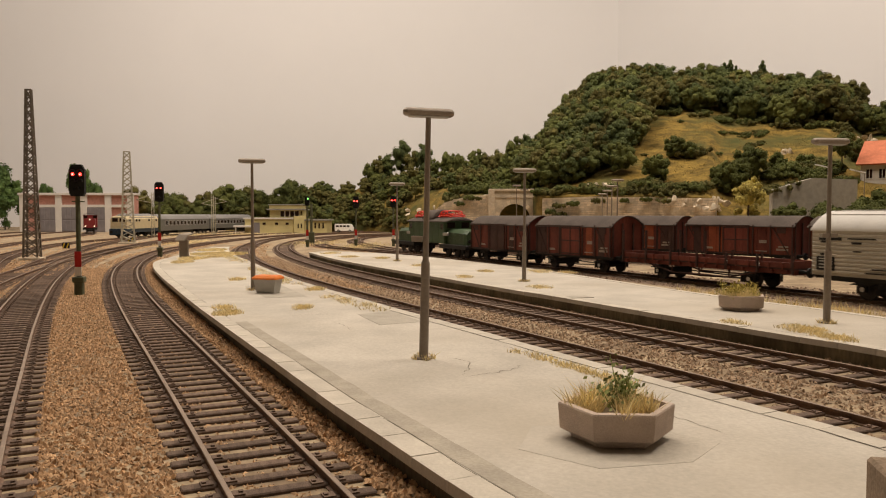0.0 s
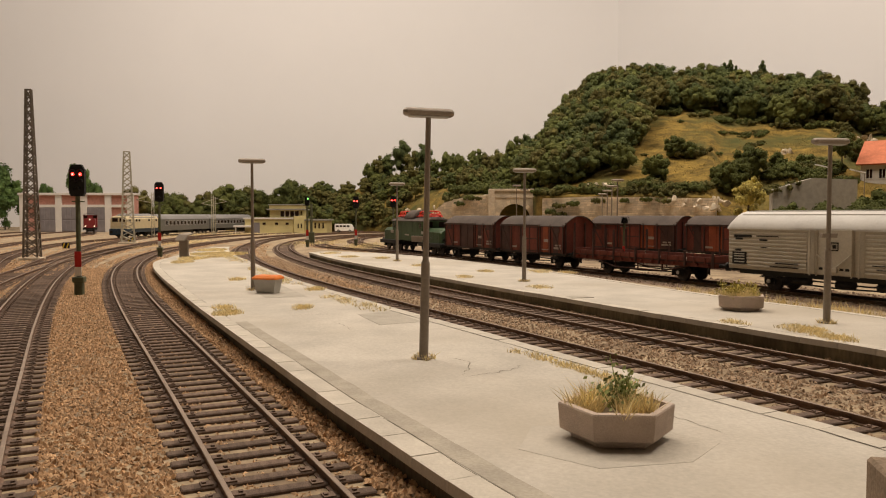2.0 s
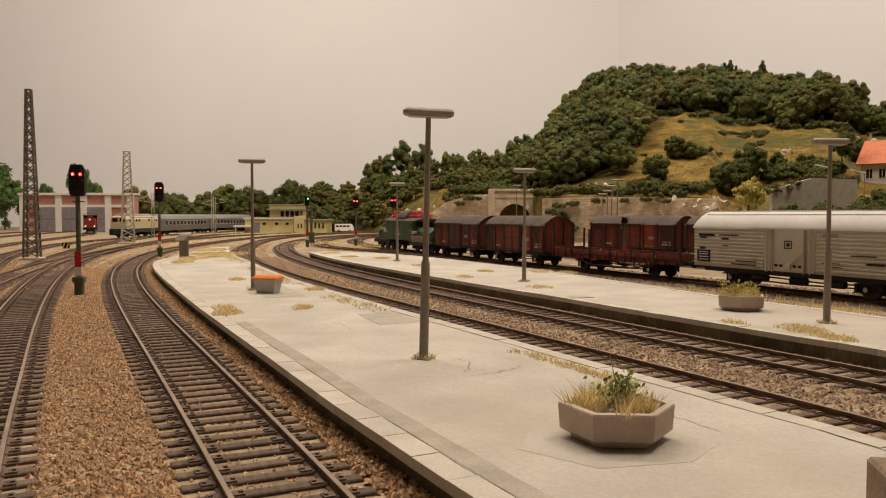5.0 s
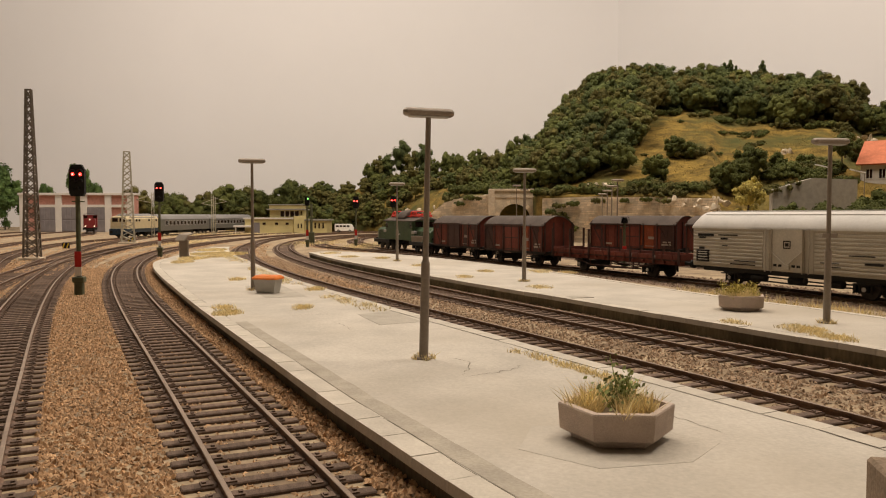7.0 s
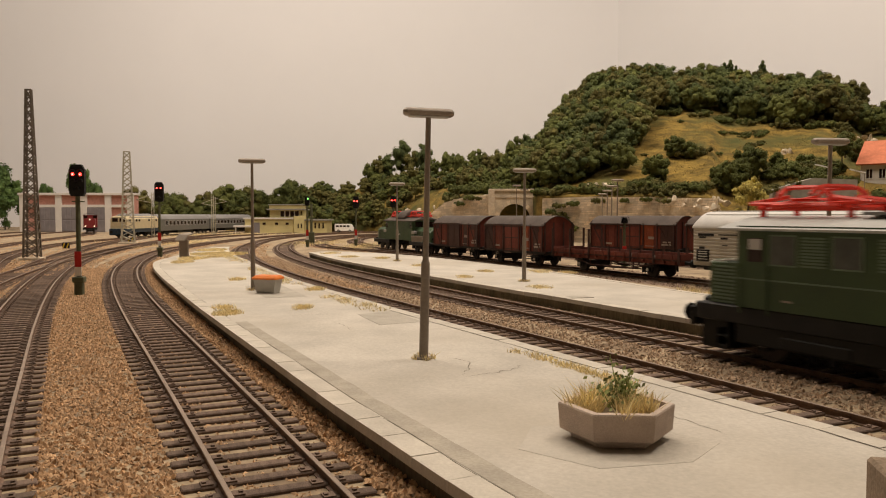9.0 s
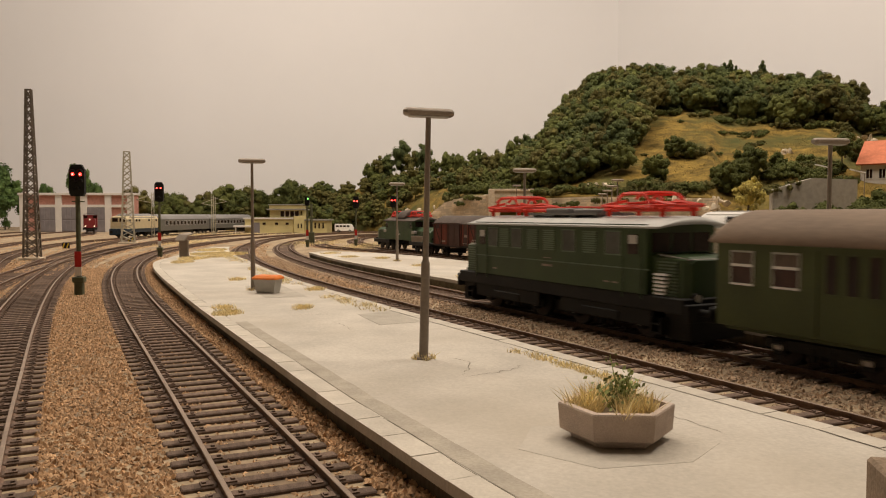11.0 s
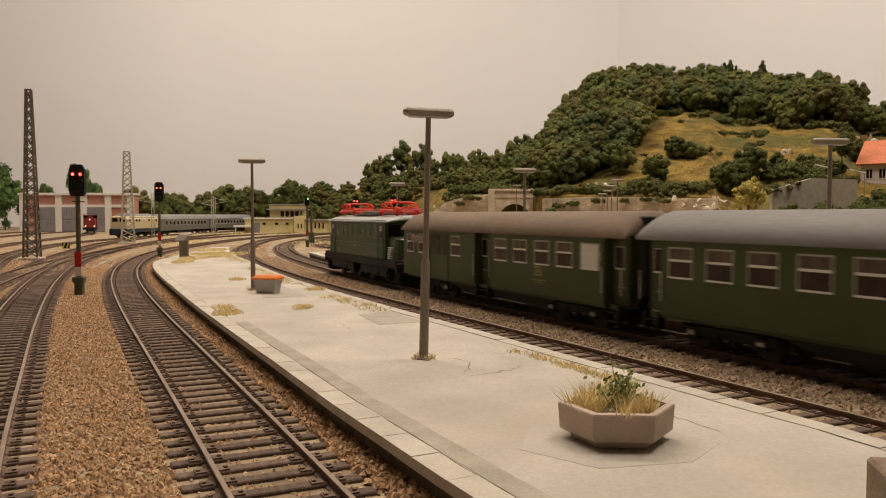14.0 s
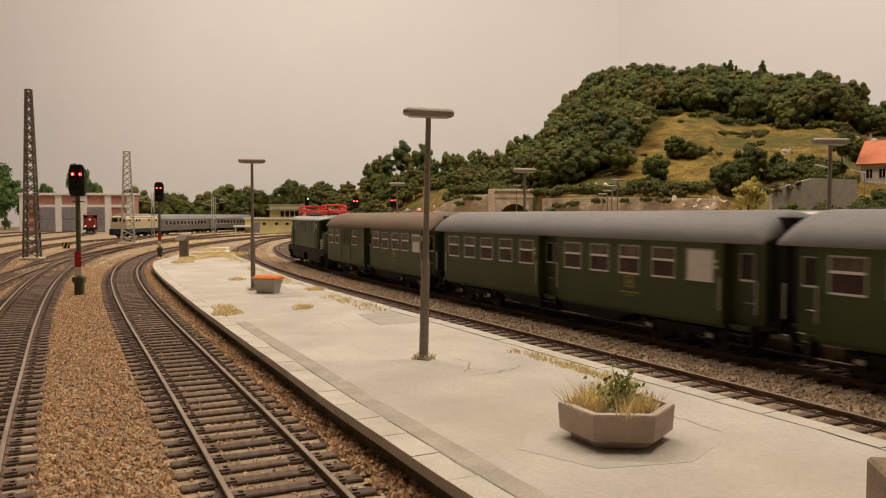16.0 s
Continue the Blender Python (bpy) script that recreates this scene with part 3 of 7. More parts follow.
def ground_z(u, y):
    y0, z0 = foot(u)
    y1 = float(np.interp(u, [-0.3, -0.05, 0.1, 0.2, 0.45, 0.75], [225, 205, 190, 184, 168, 140]))
    t = (y - y0) / (y1 - y0)
    if t <= 0:
        return z0
    t = min(t, 1.25)
    e = t if t < 1 else 1 - (t - 1) * 0.4
    return z0 + (ridge(u) - z0) * (e * 0.75 + 0.25 * math.sin(e * math.pi / 2)) + 0.7 * noise.noise((u * 40, y * 0.08, 0))


def hillside():
    bm = B()
    rows = []
    nu, ny = 110, 46
    for i in range(nu + 1):
        u = -0.28 + 1.03 * i / nu
        y0 = foot(u)[0] - 0.5
        col = [bm.verts.new((u * y0, y0, -0.2))]
        for j in range(ny + 1):
            y = y0 + (262 - y0) * j / ny if u < 0.2 else y0 + ((262 if u < 0.22 else min(262, 262 / (1 + 1.1 * (u - 0.22)) - 12)) - y0) * j / ny
            col.append(bm.verts.new((u * y, y, ground_z(u, y))))
        rows.append(col)
    for a, b in zip(rows, rows[1:]):
        for j in range(ny + 1):
            bm.faces.new((a[j], b[j], b[j + 1], a[j + 1]))
    return tagged(part("hillside", bm, M["meadow"], smooth=True), "steep hillside of dry golden meadow grass", "hill", kind="structure")


hillside()


# ---- trees ----
def ico_points():
    bm = B()
    bmesh.ops.create_icosphere(bm, subdivisions=2, radius=1)
    bm.verts.ensure_lookup_table()
    pts = [v.co.copy() for v in bm.verts]
    tris = [tuple(v.index for v in f.verts) for f in bm.faces]
    bm.free()
    return pts, tris


ICO_POINTS, ICO_TRIS = ico_points()


def crown_mesh(name, mat, seed, h=6.0, w=2.6, lumps=15, leaves=84, leaf=0.28, low=0.25, conifer=False, hull=0.84):
    """A crown of leafy clumps: rough cores with many small leaf flakes on their outer sides."""
    rng = random.Random(seed)
    verts, faces = [], []

    def flake(c, n, size):
        t = n.orthogonal().normalized()
        t.rotate(Matrix.Rotation(rng.uniform(0, 6.28), 3, n))
        b = n.cross(t)
        i = len(verts)
        k = size * rng.uniform(0.6, 1.3)
        for p in (t * k, b * k * 0.8, -t * k, -b * k * 0.8):
            verts.append(c + p + n * rng.uniform(-0.2, 0.2) * k)
        faces.append((i, i + 1, i + 2))
        faces.append((i, i + 2, i + 3))

    zc, hz = h * (low + (1 - low) * 0.5), h * (1 - low) * 0.5
    balls = [] if conifer else [(Vector((0, 0, zc)), min(hz, w * 0.7) * 0.8)]
    for _ in range(lumps):
        if conifer:
            f = rng.random() ** 1.3
            z = h * (low + (1 - low) * f)
            spread, r = w * (1.05 - f) * 0.5, 0.16 + 0.42 * (1 - f)
            a = rng.uniform(0, 6.28)
            c = Vector((spread * math.cos(a) * rng.uniform(0.3, 1), spread * math.sin(a) * rng.uniform(0.3, 1), min(z, h - r * 0.6)))
        else:
            r = min(w * rng.uniform(0.13, 0.26), hz * 0.45)
            d = Vector((rng.gauss(0, 1), rng.gauss(0, 1), rng.gauss(0.25, 0.9))).normalized()
            k = rng.uniform(0.68, 1.05)
            c = Vector((d.x * (w * 0.92 - r) * k, d.y * (w * 0.92 - r) * k, zc + d.z * (hz - r) * k))
        balls.append((c, r))
    for i, (c, r) in enumerate(balls):
        j = len(verts)
        o = rng.uniform(0, 50)
        for p in ICO_POINTS:
            k = r * hull * (1 + 0.5 * noise.noise(p * 2.6 + Vector((o, i, 0))))
            verts.append(c + p * k)
        faces.extend((a + j, b + j, e + j) for a, b, e in ICO_TRIS)
        for _ in range(leaves):
            d = Vector((rng.gauss(0, 1), rng.gauss(0, 1), rng.gauss(0.2, 1))).normalized()
            p = c + d * r * (0.78 + 0.5 * rng.random() ** 1.6)
            if any((p - e).length < q * 0.82 for m, (e, q) in enumerate(balls) if m != i):
                continue
            n = (d + Vector((rng.gauss(0, .3), rng.gauss(0, .3), rng.gauss(0.1, .3)))).normalized()
            flake(p, n, leaf * 0.62)
    me = bpy.data.meshes.new(name)
    me.from_pydata([v * K for v in verts], [], faces)
    me.materials.append(mat)
    return me


def trunk_mesh(h, r, seed):
    rng = random.Random(seed)
    bm = B()
    rod(bm, (0, 0, -0.6), (0, 0, h * 0.55), r, r * 0.6, n=7)
    rod(bm, (0, 0, h * 0.55), (0.1, 0, h * 0.85), r * 0.6, r * 0.25, n=6)
    for _ in range(5):
        a, z = rng.uniform(0, 6.28), h * rng.uniform(0.3, 0.6)
        rod(bm, (0, 0, z), (math.cos(a) * h * 0.2, math.sin(a) * h * 0.2, z + h * 0.2), r * 0.4, r * 0.15, n=5)
    me = bpy.data.meshes.new("trunk")
    bm.to_mesh(me)
    bm.free()
    me.transform(Matrix.Scale(K, 4))
    me.materials.append(M["bark"])
    return me


def tree_kind(name, label, category, mat, seed, group, trunk=True, **kw):
    th = thing(name, label, category, group)
    c = new("crown", crown_mesh("crown", mat, seed, **kw))
    c.parent = th
    if trunk:
        t = new("trunk", trunk_mesh(kw.get("h", 6), 0.16, seed))
        t.parent = th
    return th


FOREST = [tree_kind("tree", "dense dark green model tree on the wooded hill", "tree", M["leaf"], 1, "hillside trees", h=7.6, w=3.8, lumps=28, low=0.06, leaves=64, leaf=0.25),
          tree_kind("tree", "dense dark green model tree on the wooded hill", "tree", M["leaf_dark"], 2, "hillside trees", h=7.2, w=3.5, lumps=27, low=0.06, leaves=64, leaf=0.25),
          tree_kind("tree", "olive brown model tree on the wooded hill", "tree", M["leaf_brown"], 3, "hillside trees", h=6.8, w=3.7, lumps=28, low=0.06, leaves=64, leaf=0.25),
          tree_kind("tree", "rounded dark green model tree on the wooded hill", "tree", M["leaf"], 4, "hillside trees", h=6.6, w=4.1, lumps=29, low=0.04, leaves=64, leaf=0.25),
          tree_kind("tree", "olive green model tree on the wooded hill", "tree", M["leaf_brown"], 5, "hillside trees", h=8.0, w=3.4, lumps=27, low=0.06, leaves=64, leaf=0.25)]
BUSH = [tree_kind("bush", "low dark green bush on the slope", "bush", M["leaf"], 11, "hillside bushes", False, h=2.2, w=2.4, lumps=18, leaves=60, leaf=0.22, low=0.0),
        tree_kind("bush", "low olive bush on the slope", "bush", M["leaf_brown"], 12, "hillside bushes", False, h=1.9, w=2.6, lumps=18, leaves=60, leaf=0.22, low=0.0)]
used = set()


WOODLAND = {}


def plant(kinds, x, y, z, scale, rng, bulk=False):
    k = rng.randrange(len(kinds))
    src = kinds[k]
    m = P(x, y, z, rng.uniform(0, 360))
    if bulk:
        s = scale * rng.uniform(0.85, 1.15)
        me = src.children[0].data
        WOODLAND.setdefault(me.materials[0].name, []).append((me, m @ Matrix.Diagonal((s * rng.uniform(0.9, 1.1), s * rng.uniform(0.9, 1.1), s, 1))))
        return None
    ob = src if src.name not in used else copy_thing(src, m)
    used.add(src.name)
    ob.matrix_basis = m
    s = scale * rng.uniform(0.85, 1.15)
    ob.scale = (s * rng.uniform(0.9, 1.1), s * rng.uniform(0.9, 1.1), s)
    return ob


def wood(kinds, u0, u1, t0, t1, count, seed, scale=1.0, keep=None, bulk=False):
    """Trees between two bearings, between shares t0 and t1 of the slope."""
    rng = random.Random(seed)
    for _ in range(count):
        u, t = rng.uniform(u0, u1), rng.uniform(t0, t1)
        y0 = foot(u)[0]
        y1 = float(np.interp(u, [-0.3, -0.05, 0.1, 0.2, 0.45, 0.75], [225, 205, 190, 184, 168, 140]))
        y = y0 + t * (y1 - y0)
        if keep and not keep(u, t):
            continue
        plant(kinds, u * y, y, ground_z(u, y) - 0.35, scale, rng, bulk)


wood(FOREST, 0.19, 0.53, 0.46, 1.04, 230, 21, 0.9, bulk=True, keep=lambda u, t: t > 0.635 + 0.025 * math.sin(u * 40) - 0.3 * max(0, 0.29 - u))
wood(FOREST, 0.10, 0.28, 0.08, 1.0, 210, 22, 0.85, bulk=True, keep=lambda u, t: u < 0.222 + 0.085 * t)
wood(FOREST, -0.09, 0.11, 0.35, 0.85, 60, 23, 0.55)
wood(BUSH, -0.09, 0.12, 0.05, 0.55, 48, 24, 1.1, keep=lambda u, t: not (-0.085 < u < 0.005 and 0.12 < t < 0.45))
wood(BUSH, -0.10, 0.11, 0.6, 1.0, 40, 32, 1.1)
wood(FOREST, -0.26, -0.08, 0.0, 0.9, 80, 25, 0.72)
wood(BUSH, -0.20, -0.05, 0.0, 0.5, 34, 30, 1.4)
wood(FOREST, 0.53, 0.66, 0.72, 1.0, 30, 26, 0.75)
wood(BUSH, 0.28, 0.53, 0.60, 0.67, 28, 34, 0.75)
wood(BUSH, 0.25, 0.34, 0.0, 0.06, 26, 27, 0.75)
wood(BUSH, 0.24, 0.52, 0.05, 0.55, 14, 28, 0.4)
wood(BUSH, 0.30, 0.335, 0.24, 0.27, 9, 33, 0.75)
wood(BUSH, 0.35, 0.42, 0.50, 0.55, 12, 35, 0.45)
wood(BUSH, 0.385, 0.41, 0.43, 0.46, 6, 36, 0.4)
wood(BUSH, 0.42, 0.52, 0.22, 0.34, 28, 37, 0.85)
wood(BUSH, 0.12, 0.30, 0.0, 0.04, 28, 29, 0.7)
wood(BUSH, -0.05, 0.12, 0.0, 0.3, 32, 31, 0.8, keep=lambda u, t: not (-0.085 < u < 0.005 and t > 0.12))
rng = random.Random(43)
for u, zs in ((0.138, (4.6,)), (0.150, (3.0, 4.2, 5.6)), (0.158, (1.0, 2.4, 3.6)), (0.168, (2.0, 5.8)), (0.20, (6.3,)), (0.235, (6.3,)), (0.262, (6.4,)), (0.285, (6.2,)), (0.02, (6.0,)), (0.035, (6.9,)), (0.045, (7.0,))):
    for z in zs:
        y = (127.0 if u < 0.1 else foot(u)[0] - 1.5)
        plant(BUSH, u * y, y, z - 0.6, 0.5, rng)
rng = random.Random(41)
for u, t, size in ((-0.092, 0.95, 0.9), (-0.080, 0.96, 0.95), (-0.070, 0.95, 0.9), (-0.053, 0.97, 1.28), (-0.040, 0.92, 0.95), (-0.026, 0.97, 1.2), (-0.012, 0.93, 0.7), (0.004, 0.95, 0.92), (0.016, 0.97, 1.05), (0.031, 0.92, 0.7),
                   (0.045, 0.97, 1.08), (0.058, 0.93, 0.85), (0.072, 0.97, 1.12), (0.086, 0.93, 0.95), (0.096, 0.97, 1.25), (0.108, 0.95, 1.1)):
    y = foot(u)[0] + t * (float(np.interp(u, [-0.3, -0.05, 0.1, 0.2], [225, 205, 190, 184])) - foot(u)[0])
    ob = plant(FOREST, u * y, y, ground_z(u, y) - 0.3, size, rng)
    ob.scale = (size * 0.78, size * 0.78, size * 1.05)


def join_woodland():
    """The dense far wood, one object for each kind of foliage."""
    for name, items in WOODLAND.items():
        vs, fs, k = [], [], 0
        for me, m in items:
            n = len(me.vertices)
            co = np.empty(n * 3, np.float32)
            me.vertices.foreach_get("co", co)
            a = np.array(m)
            vs.append(co.reshape(-1, 3) @ a[:3, :3].T + a[:3, 3])
            ix = np.empty(len(me.loops), np.int32)
            me.loops.foreach_get("vertex_index", ix)
            fs.append(ix.reshape(-1, 3) + k)
            k += n
        v, f = np.vstack(vs), np.vstack(fs)
        me = bpy.data.meshes.new("woodland")
        me.vertices.add(len(v))
        me.vertices.foreach_set("co", v.reshape(-1).astype(np.float32))
        me.loops.add(f.size)
        me.loops.foreach_set("vertex_index", f.reshape(-1).astype(np.int32))
        me.polygons.add(len(f))
        me.polygons.foreach_set("loop_start", np.arange(0, f.size, 3, dtype=np.int32))
        me.update(calc_edges=True)
        me.shade_flat()
        me.materials.append(bpy.data.materials[name])
        tagged(new("woodland", me), "dense dark foam woodland covering the hilltop", "forest", kind="stuff")


join_woodland()


# ---- retaining wall, tunnel, rock ----
def course_wall(name, label, pts, z0, heights, stone_w=0.75, stone_h=0.32, seed=3, kind="structure"):
    """A masonry wall along plan points; its stones stand proud of the mortar."""
    rng = random.Random(seed)
    ln = Line(pts)
    th = thing(name, label, "wall", kind=kind)
    bm = B()
    n = 40
    rings = []
    for i in range(n + 1):
        s = ln.length * i / n
        h = float(np.interp(s / ln.length, [a for a, _ in heights], [b for _, b in heights]))
        p, q = ln.side(s, 0.0), ln.side(s, -0.8)
        rings.append([(p.x, p.y, z0), (q.x, q.y, z0), (q.x, q.y, h - 0.05), (p.x, p.y, h - 0.05)])
    loft(bm, rings)
    bmesh.ops.recalc_face_normals(bm, faces=bm.faces)
    part("mortar_core", bm, M["mortar"], th)
    bm = B()
    z, row = z0, 0
    while z < max(h for _, h in heights):
        s = -rng.random() * stone_w
        while s < ln.length:
            w = stone_w * rng.uniform(0.6, 1.4)
            a, b = max(s, 0.05), min(s + w - 0.05, ln.length - 0.05)
            h = float(np.interp((a + b) / 2 / ln.length, [k for k, _ in heights], [v for _, v in heights]))
            if b - a > 0.15 and z + stone_h * 0.8 < h:
                o = rng.uniform(0.03, 0.14)
                quad = [ln.side(a, 0.0), ln.side(b, 0.0), ln.side(b, o), ln.side(a, o)]
                loft(bm, [[(p.x, p.y, zz) for p in quad] for zz in (z + 0.03, z + stone_h - 0.03)])
            s += w
        z += stone_h
        row += 1
    bmesh.ops.recalc_face_normals(bm, faces=bm.faces)
    tagged(part("wall_stones", bm, M["rock"], th), kind="stuff")
    return th


course_wall("retaining_wall", "pale quarry stone retaining wall below the meadow", [(u * (foot(u)[0] - 0.9), foot(u)[0] - 0.9) for u in (0.128, 0.18, 0.23, 0.28, 0.33, 0.352)], 0, [(0, 6.7), (0.3, 6.9), (0.75, 6.6), (1, 6.4)])
course_wall("retaining_wall", "pale stone wing wall beside the tunnel", [(u * 127.6, 127.6) for u in (-0.03, 0.0, 0.03, 0.062)], 0, [(0, 3.0), (0.35, 6.2), (0.7, 7.3), (1, 7.4)], seed=4)


def tunnel_portal(x, y, half=2.6, top=8.0, width=4.6):
    th = thing("tunnel_portal", "pale stone tunnel portal with a dark round arch", "tunnel", kind="structure")
    spring, n = 3.3, 14
    arch = [(x - half, 0)] + [(x - half * math.cos(math.pi * i / n), spring + half * math.sin(math.pi * i / n)) for i in range(n + 1)] + [(x + half, 0)]
    outer = [(x - width, 0), (x - width, top), (x + width, top), (x + width, 0)]
    bm = B()
    left = [p for p in arch if p[0] <= x + 1e-6]
    right = [p for p in arch if p[0] >= x - 1e-6]
    for poly in (left + [(x, top), (x - width, top), (x - width, 0)], [(x, top)] + right + [(x + width, 0), (x + width, top)]):
        vs = [bm.verts.new((a, y, b)) for a, b in poly]
        f = bm.faces.new(vs)
        r = bmesh.ops.extrude_face_region(bm, geom=[f])
        bmesh.ops.translate(bm, verts=[v for v in r["geom"] if isinstance(v, bmesh.types.BMVert)], vec=(0, 1.2, 0))
    bmesh.ops.recalc_face_normals(bm, faces=bm.faces)
    part("portal_wall", bm, M["mortar"], th)
    for i in range(n):
        a0, a1 = math.pi * i / n + 0.02, math.pi * (i + 1) / n - 0.02
        bm = B()
        ring = [(x - r * math.cos(a), spring + r * math.sin(a)) for r, a in ((half, a0), (half, a1), (half + 0.7, a1), (half + 0.7, a0))]
        loft(bm, [[(a, yy, b) for a, b in ring] for yy in (y - 0.15, y + 0.2)])
        bmesh.ops.recalc_face_normals(bm, faces=bm.faces)
        part("arch_stone", bm, M["rock"], th)
    for z, o in ((top - 1.1, 0.15), (top, 0.25)):
        bm = B()
        box(bm, x - width - .1, x + width + .1, y - o, y + 1.2, z, z + 0.35, 0.04)
        part("cornice", bm, M["rock"], th)
    for xx in (x - width + .3, x + width - .3):
        bm = B()
        box(bm, xx - .5, xx + .5, y - 0.3, y + .1, 0, top + 0.2, 0.05)
        part("pilaster", bm, M["rock"], th)
    bm = B()
    rings = [[(a, yy, b) for a, b in arch] for yy in (y + 0.3, y + 14)]
    loft(bm, rings, close=False, caps=False)
    bm.faces.new([bm.verts.new((a, y + 14, b)) for a, b in arch])
    part("tunnel_bore", bm, M["dark"], th, "near-black tunnel lining")
    return th


tunnel_portal(11.7, 126.6, width=4.1)


def rocks(name, label, spots, seed):
    rng = random.Random(seed)
    bm = B()
    for x, y, z, r in spots:
        for _ in range(9):
            c = Vector((x + rng.uniform(-r, r), y + rng.uniform(-.5, .5), z + rng.uniform(-.5, .6)))
            m = Matrix.Translation(c) @ Euler((rng.uniform(0, 3), rng.uniform(0, 3), rng.uniform(0, 3))).to_matrix().to_4x4() @ Matrix.Diagonal((rng.uniform(.35, .8), rng.uniform(.3, .7), rng.uniform(.15, .3), 1))
            r2 = bmesh.ops.create_icosphere(bm, subdivisions=1, radius=1, matrix=m)
            for v in r2["verts"]:
                v.co += Vector((rng.uniform(-.14, .14), rng.uniform(-.14, .14), rng.uniform(-.14, .14)))
    return tagged(part(name, bm, M["mortar"]), label, "rock", kind="stuff")


def on_slope(u, t):
    y0 = foot(u)[0]
    y1 = float(np.interp(u, [-0.3, -0.05, 0.1, 0.2, 0.45, 0.75], [225, 205, 190, 184, 168, 140]))
    y = y0 + t * (y1 - y0)
    return u * y, y, ground_z(u, y)


rocks("rock_outcrop", "pale limestone outcrop in the meadow", [(*(Vector(on_slope(u, t)) - Vector((0, 0.4, 1.0 if 0.3 < u < 0.35 else 0.1))), r) for u, t, r in
      ((0.32, -0.01, 3), (0.335, 0.0, 2.5), (0.345, -0.01, 2), (0.20, 0.05, 2), (0.44, 0.41, 0.9), (0.535, 0.66, 2.5), (0.55, 0.64, 2), (-0.03, 0.25, 3), (-0.005, 0.2, 3), (0.06, 0.05, 2), (0.075, 0.06, 1))], 6)

# trees set one by one
TALL = tree_kind("tree", "tall leafy bright green tree behind the yard", "tree", M["leaf_fresh"], 31, "yard trees", h=16, w=6.5, lumps=70, leaves=110, leaf=0.5, hull=0.7, low=0.04)
TALL.matrix_basis = P(-121, 214)
for x, y, s in ((-125, 213, 1.3), (-130, 214, 1.35), (-137, 212, 1.4), (-143, 218, 1.2), (-104, 222, 1.25), (-116.5, 228, 0.9), (-100.5, 224, 0.9)):
    ob = copy_thing(TALL, P(x, y, 0, x * 31))
    ob.scale = (s * (0.5 if x > -120 else 0.9), s * (0.5 if x > -120 else 0.9), s)
rng = random.Random(77)
for i in range(46):
    x = -92 + i * 1.55 + rng.uniform(-1, 1)
    plant(FOREST, x, 228 + rng.uniform(-7, 9), 0, rng.uniform(1.05, 1.7), rng)
for i in range(30):
    plant(BUSH, -80 + i * 1.9, 216 + rng.uniform(-4, 5), 0, rng.uniform(0.8, 1.5), rng)
big = tree_kind("tree", "single round dark green tree behind the signal box", "tree", M["leaf"], 33, "yard trees", h=13.5, w=5.2, lumps=50, leaves=90, leaf=0.42, low=0.12)
big.matrix_basis = P(-40.5, 202)
for x, y, s in ((-36.5, 205, 0.75), (-48.5, 206, 0.8), (-53, 208, 0.72), (-57, 210, 0.6), (-64, 214, 0.6)):
    ob = copy_thing(big, P(x, y, 0, x * 17))
    ob.scale = (s, s, s)
yellow = tree_kind("tree", "yellow-green leafy tree beside the retaining wall", "tree", M["leaf_yellow"], 35, "meadow trees", h=7.8, w=2.3, lumps=44, leaves=110, leaf=0.22, low=0.12, hull=0.55)
yellow.matrix_basis = P(38.6, 98, 1.6)
fresh = tree_kind("tree", "dense dark green tree on the meadow edge", "tree", M["leaf"], 36, "meadow trees", h=6.4, w=3.1, lumps=40, leaves=110, leaf=0.24, low=0.05)
fresh.matrix_basis = P(46.7, 118.1, 8.6)
for x, y, z, s in ((41.2, 113.7, 6.2, 0.95), (44.0, 116, 7.6, 0.8), (32.0, 116.5, 8.2, 0.82), (37.5, 125.9, 12.8, 0.68), (39.6, 125, 12.6, 0.55), (52.2, 121.5, 10.6, 0.55), (65.9, 123.6, 11.6, 0.75), (33.5, 92, 0, 0.6), (40.5, 92, 0, 0.55),
                   (44, 88, 0, 0.8), (47, 87, 0, 0.95), (50, 88, 0, 1.15), (53, 90, 0, 1.25), (56, 92, 0, 1.2), (48.5, 80, 0, 0.95), (45, 82, 0, 0.75), (52, 80, 0, 1.1), (47, 84, 0, 0.9), (42.5, 95, 0.4, 0.85), (46.5, 94, 0, 0.95), (39.5, 95, 0, 0.6), (54, 84, 0, 1.1), (57.5, 112, 12, 0.6), (60, 116, 13, 0.6)):
    ob = copy_thing(fresh, P(x, y, z, x * 29))
    ob.scale = (s, s, s)
fir = tree_kind("tree", "pointed dark conifer on the hilltop", "tree", M["leaf_dark"], 38, "hilltop conifers", h=7.5, w=4.4, lumps=80, leaves=26, leaf=0.42, low=0.1, conifer=True)
fir.matrix_basis = P(64.0, 174, ground_z(0.368, 174) + 0.6)
for u, y, s in ((0.409, 170, 1.0), (0.360, 175, 0.95), (0.375, 172, 0.85)):
    ob = copy_thing(fir, P(u * y, y, ground_z(u, y) + 0.6, u * 900))
    ob.scale = (s, s, s)


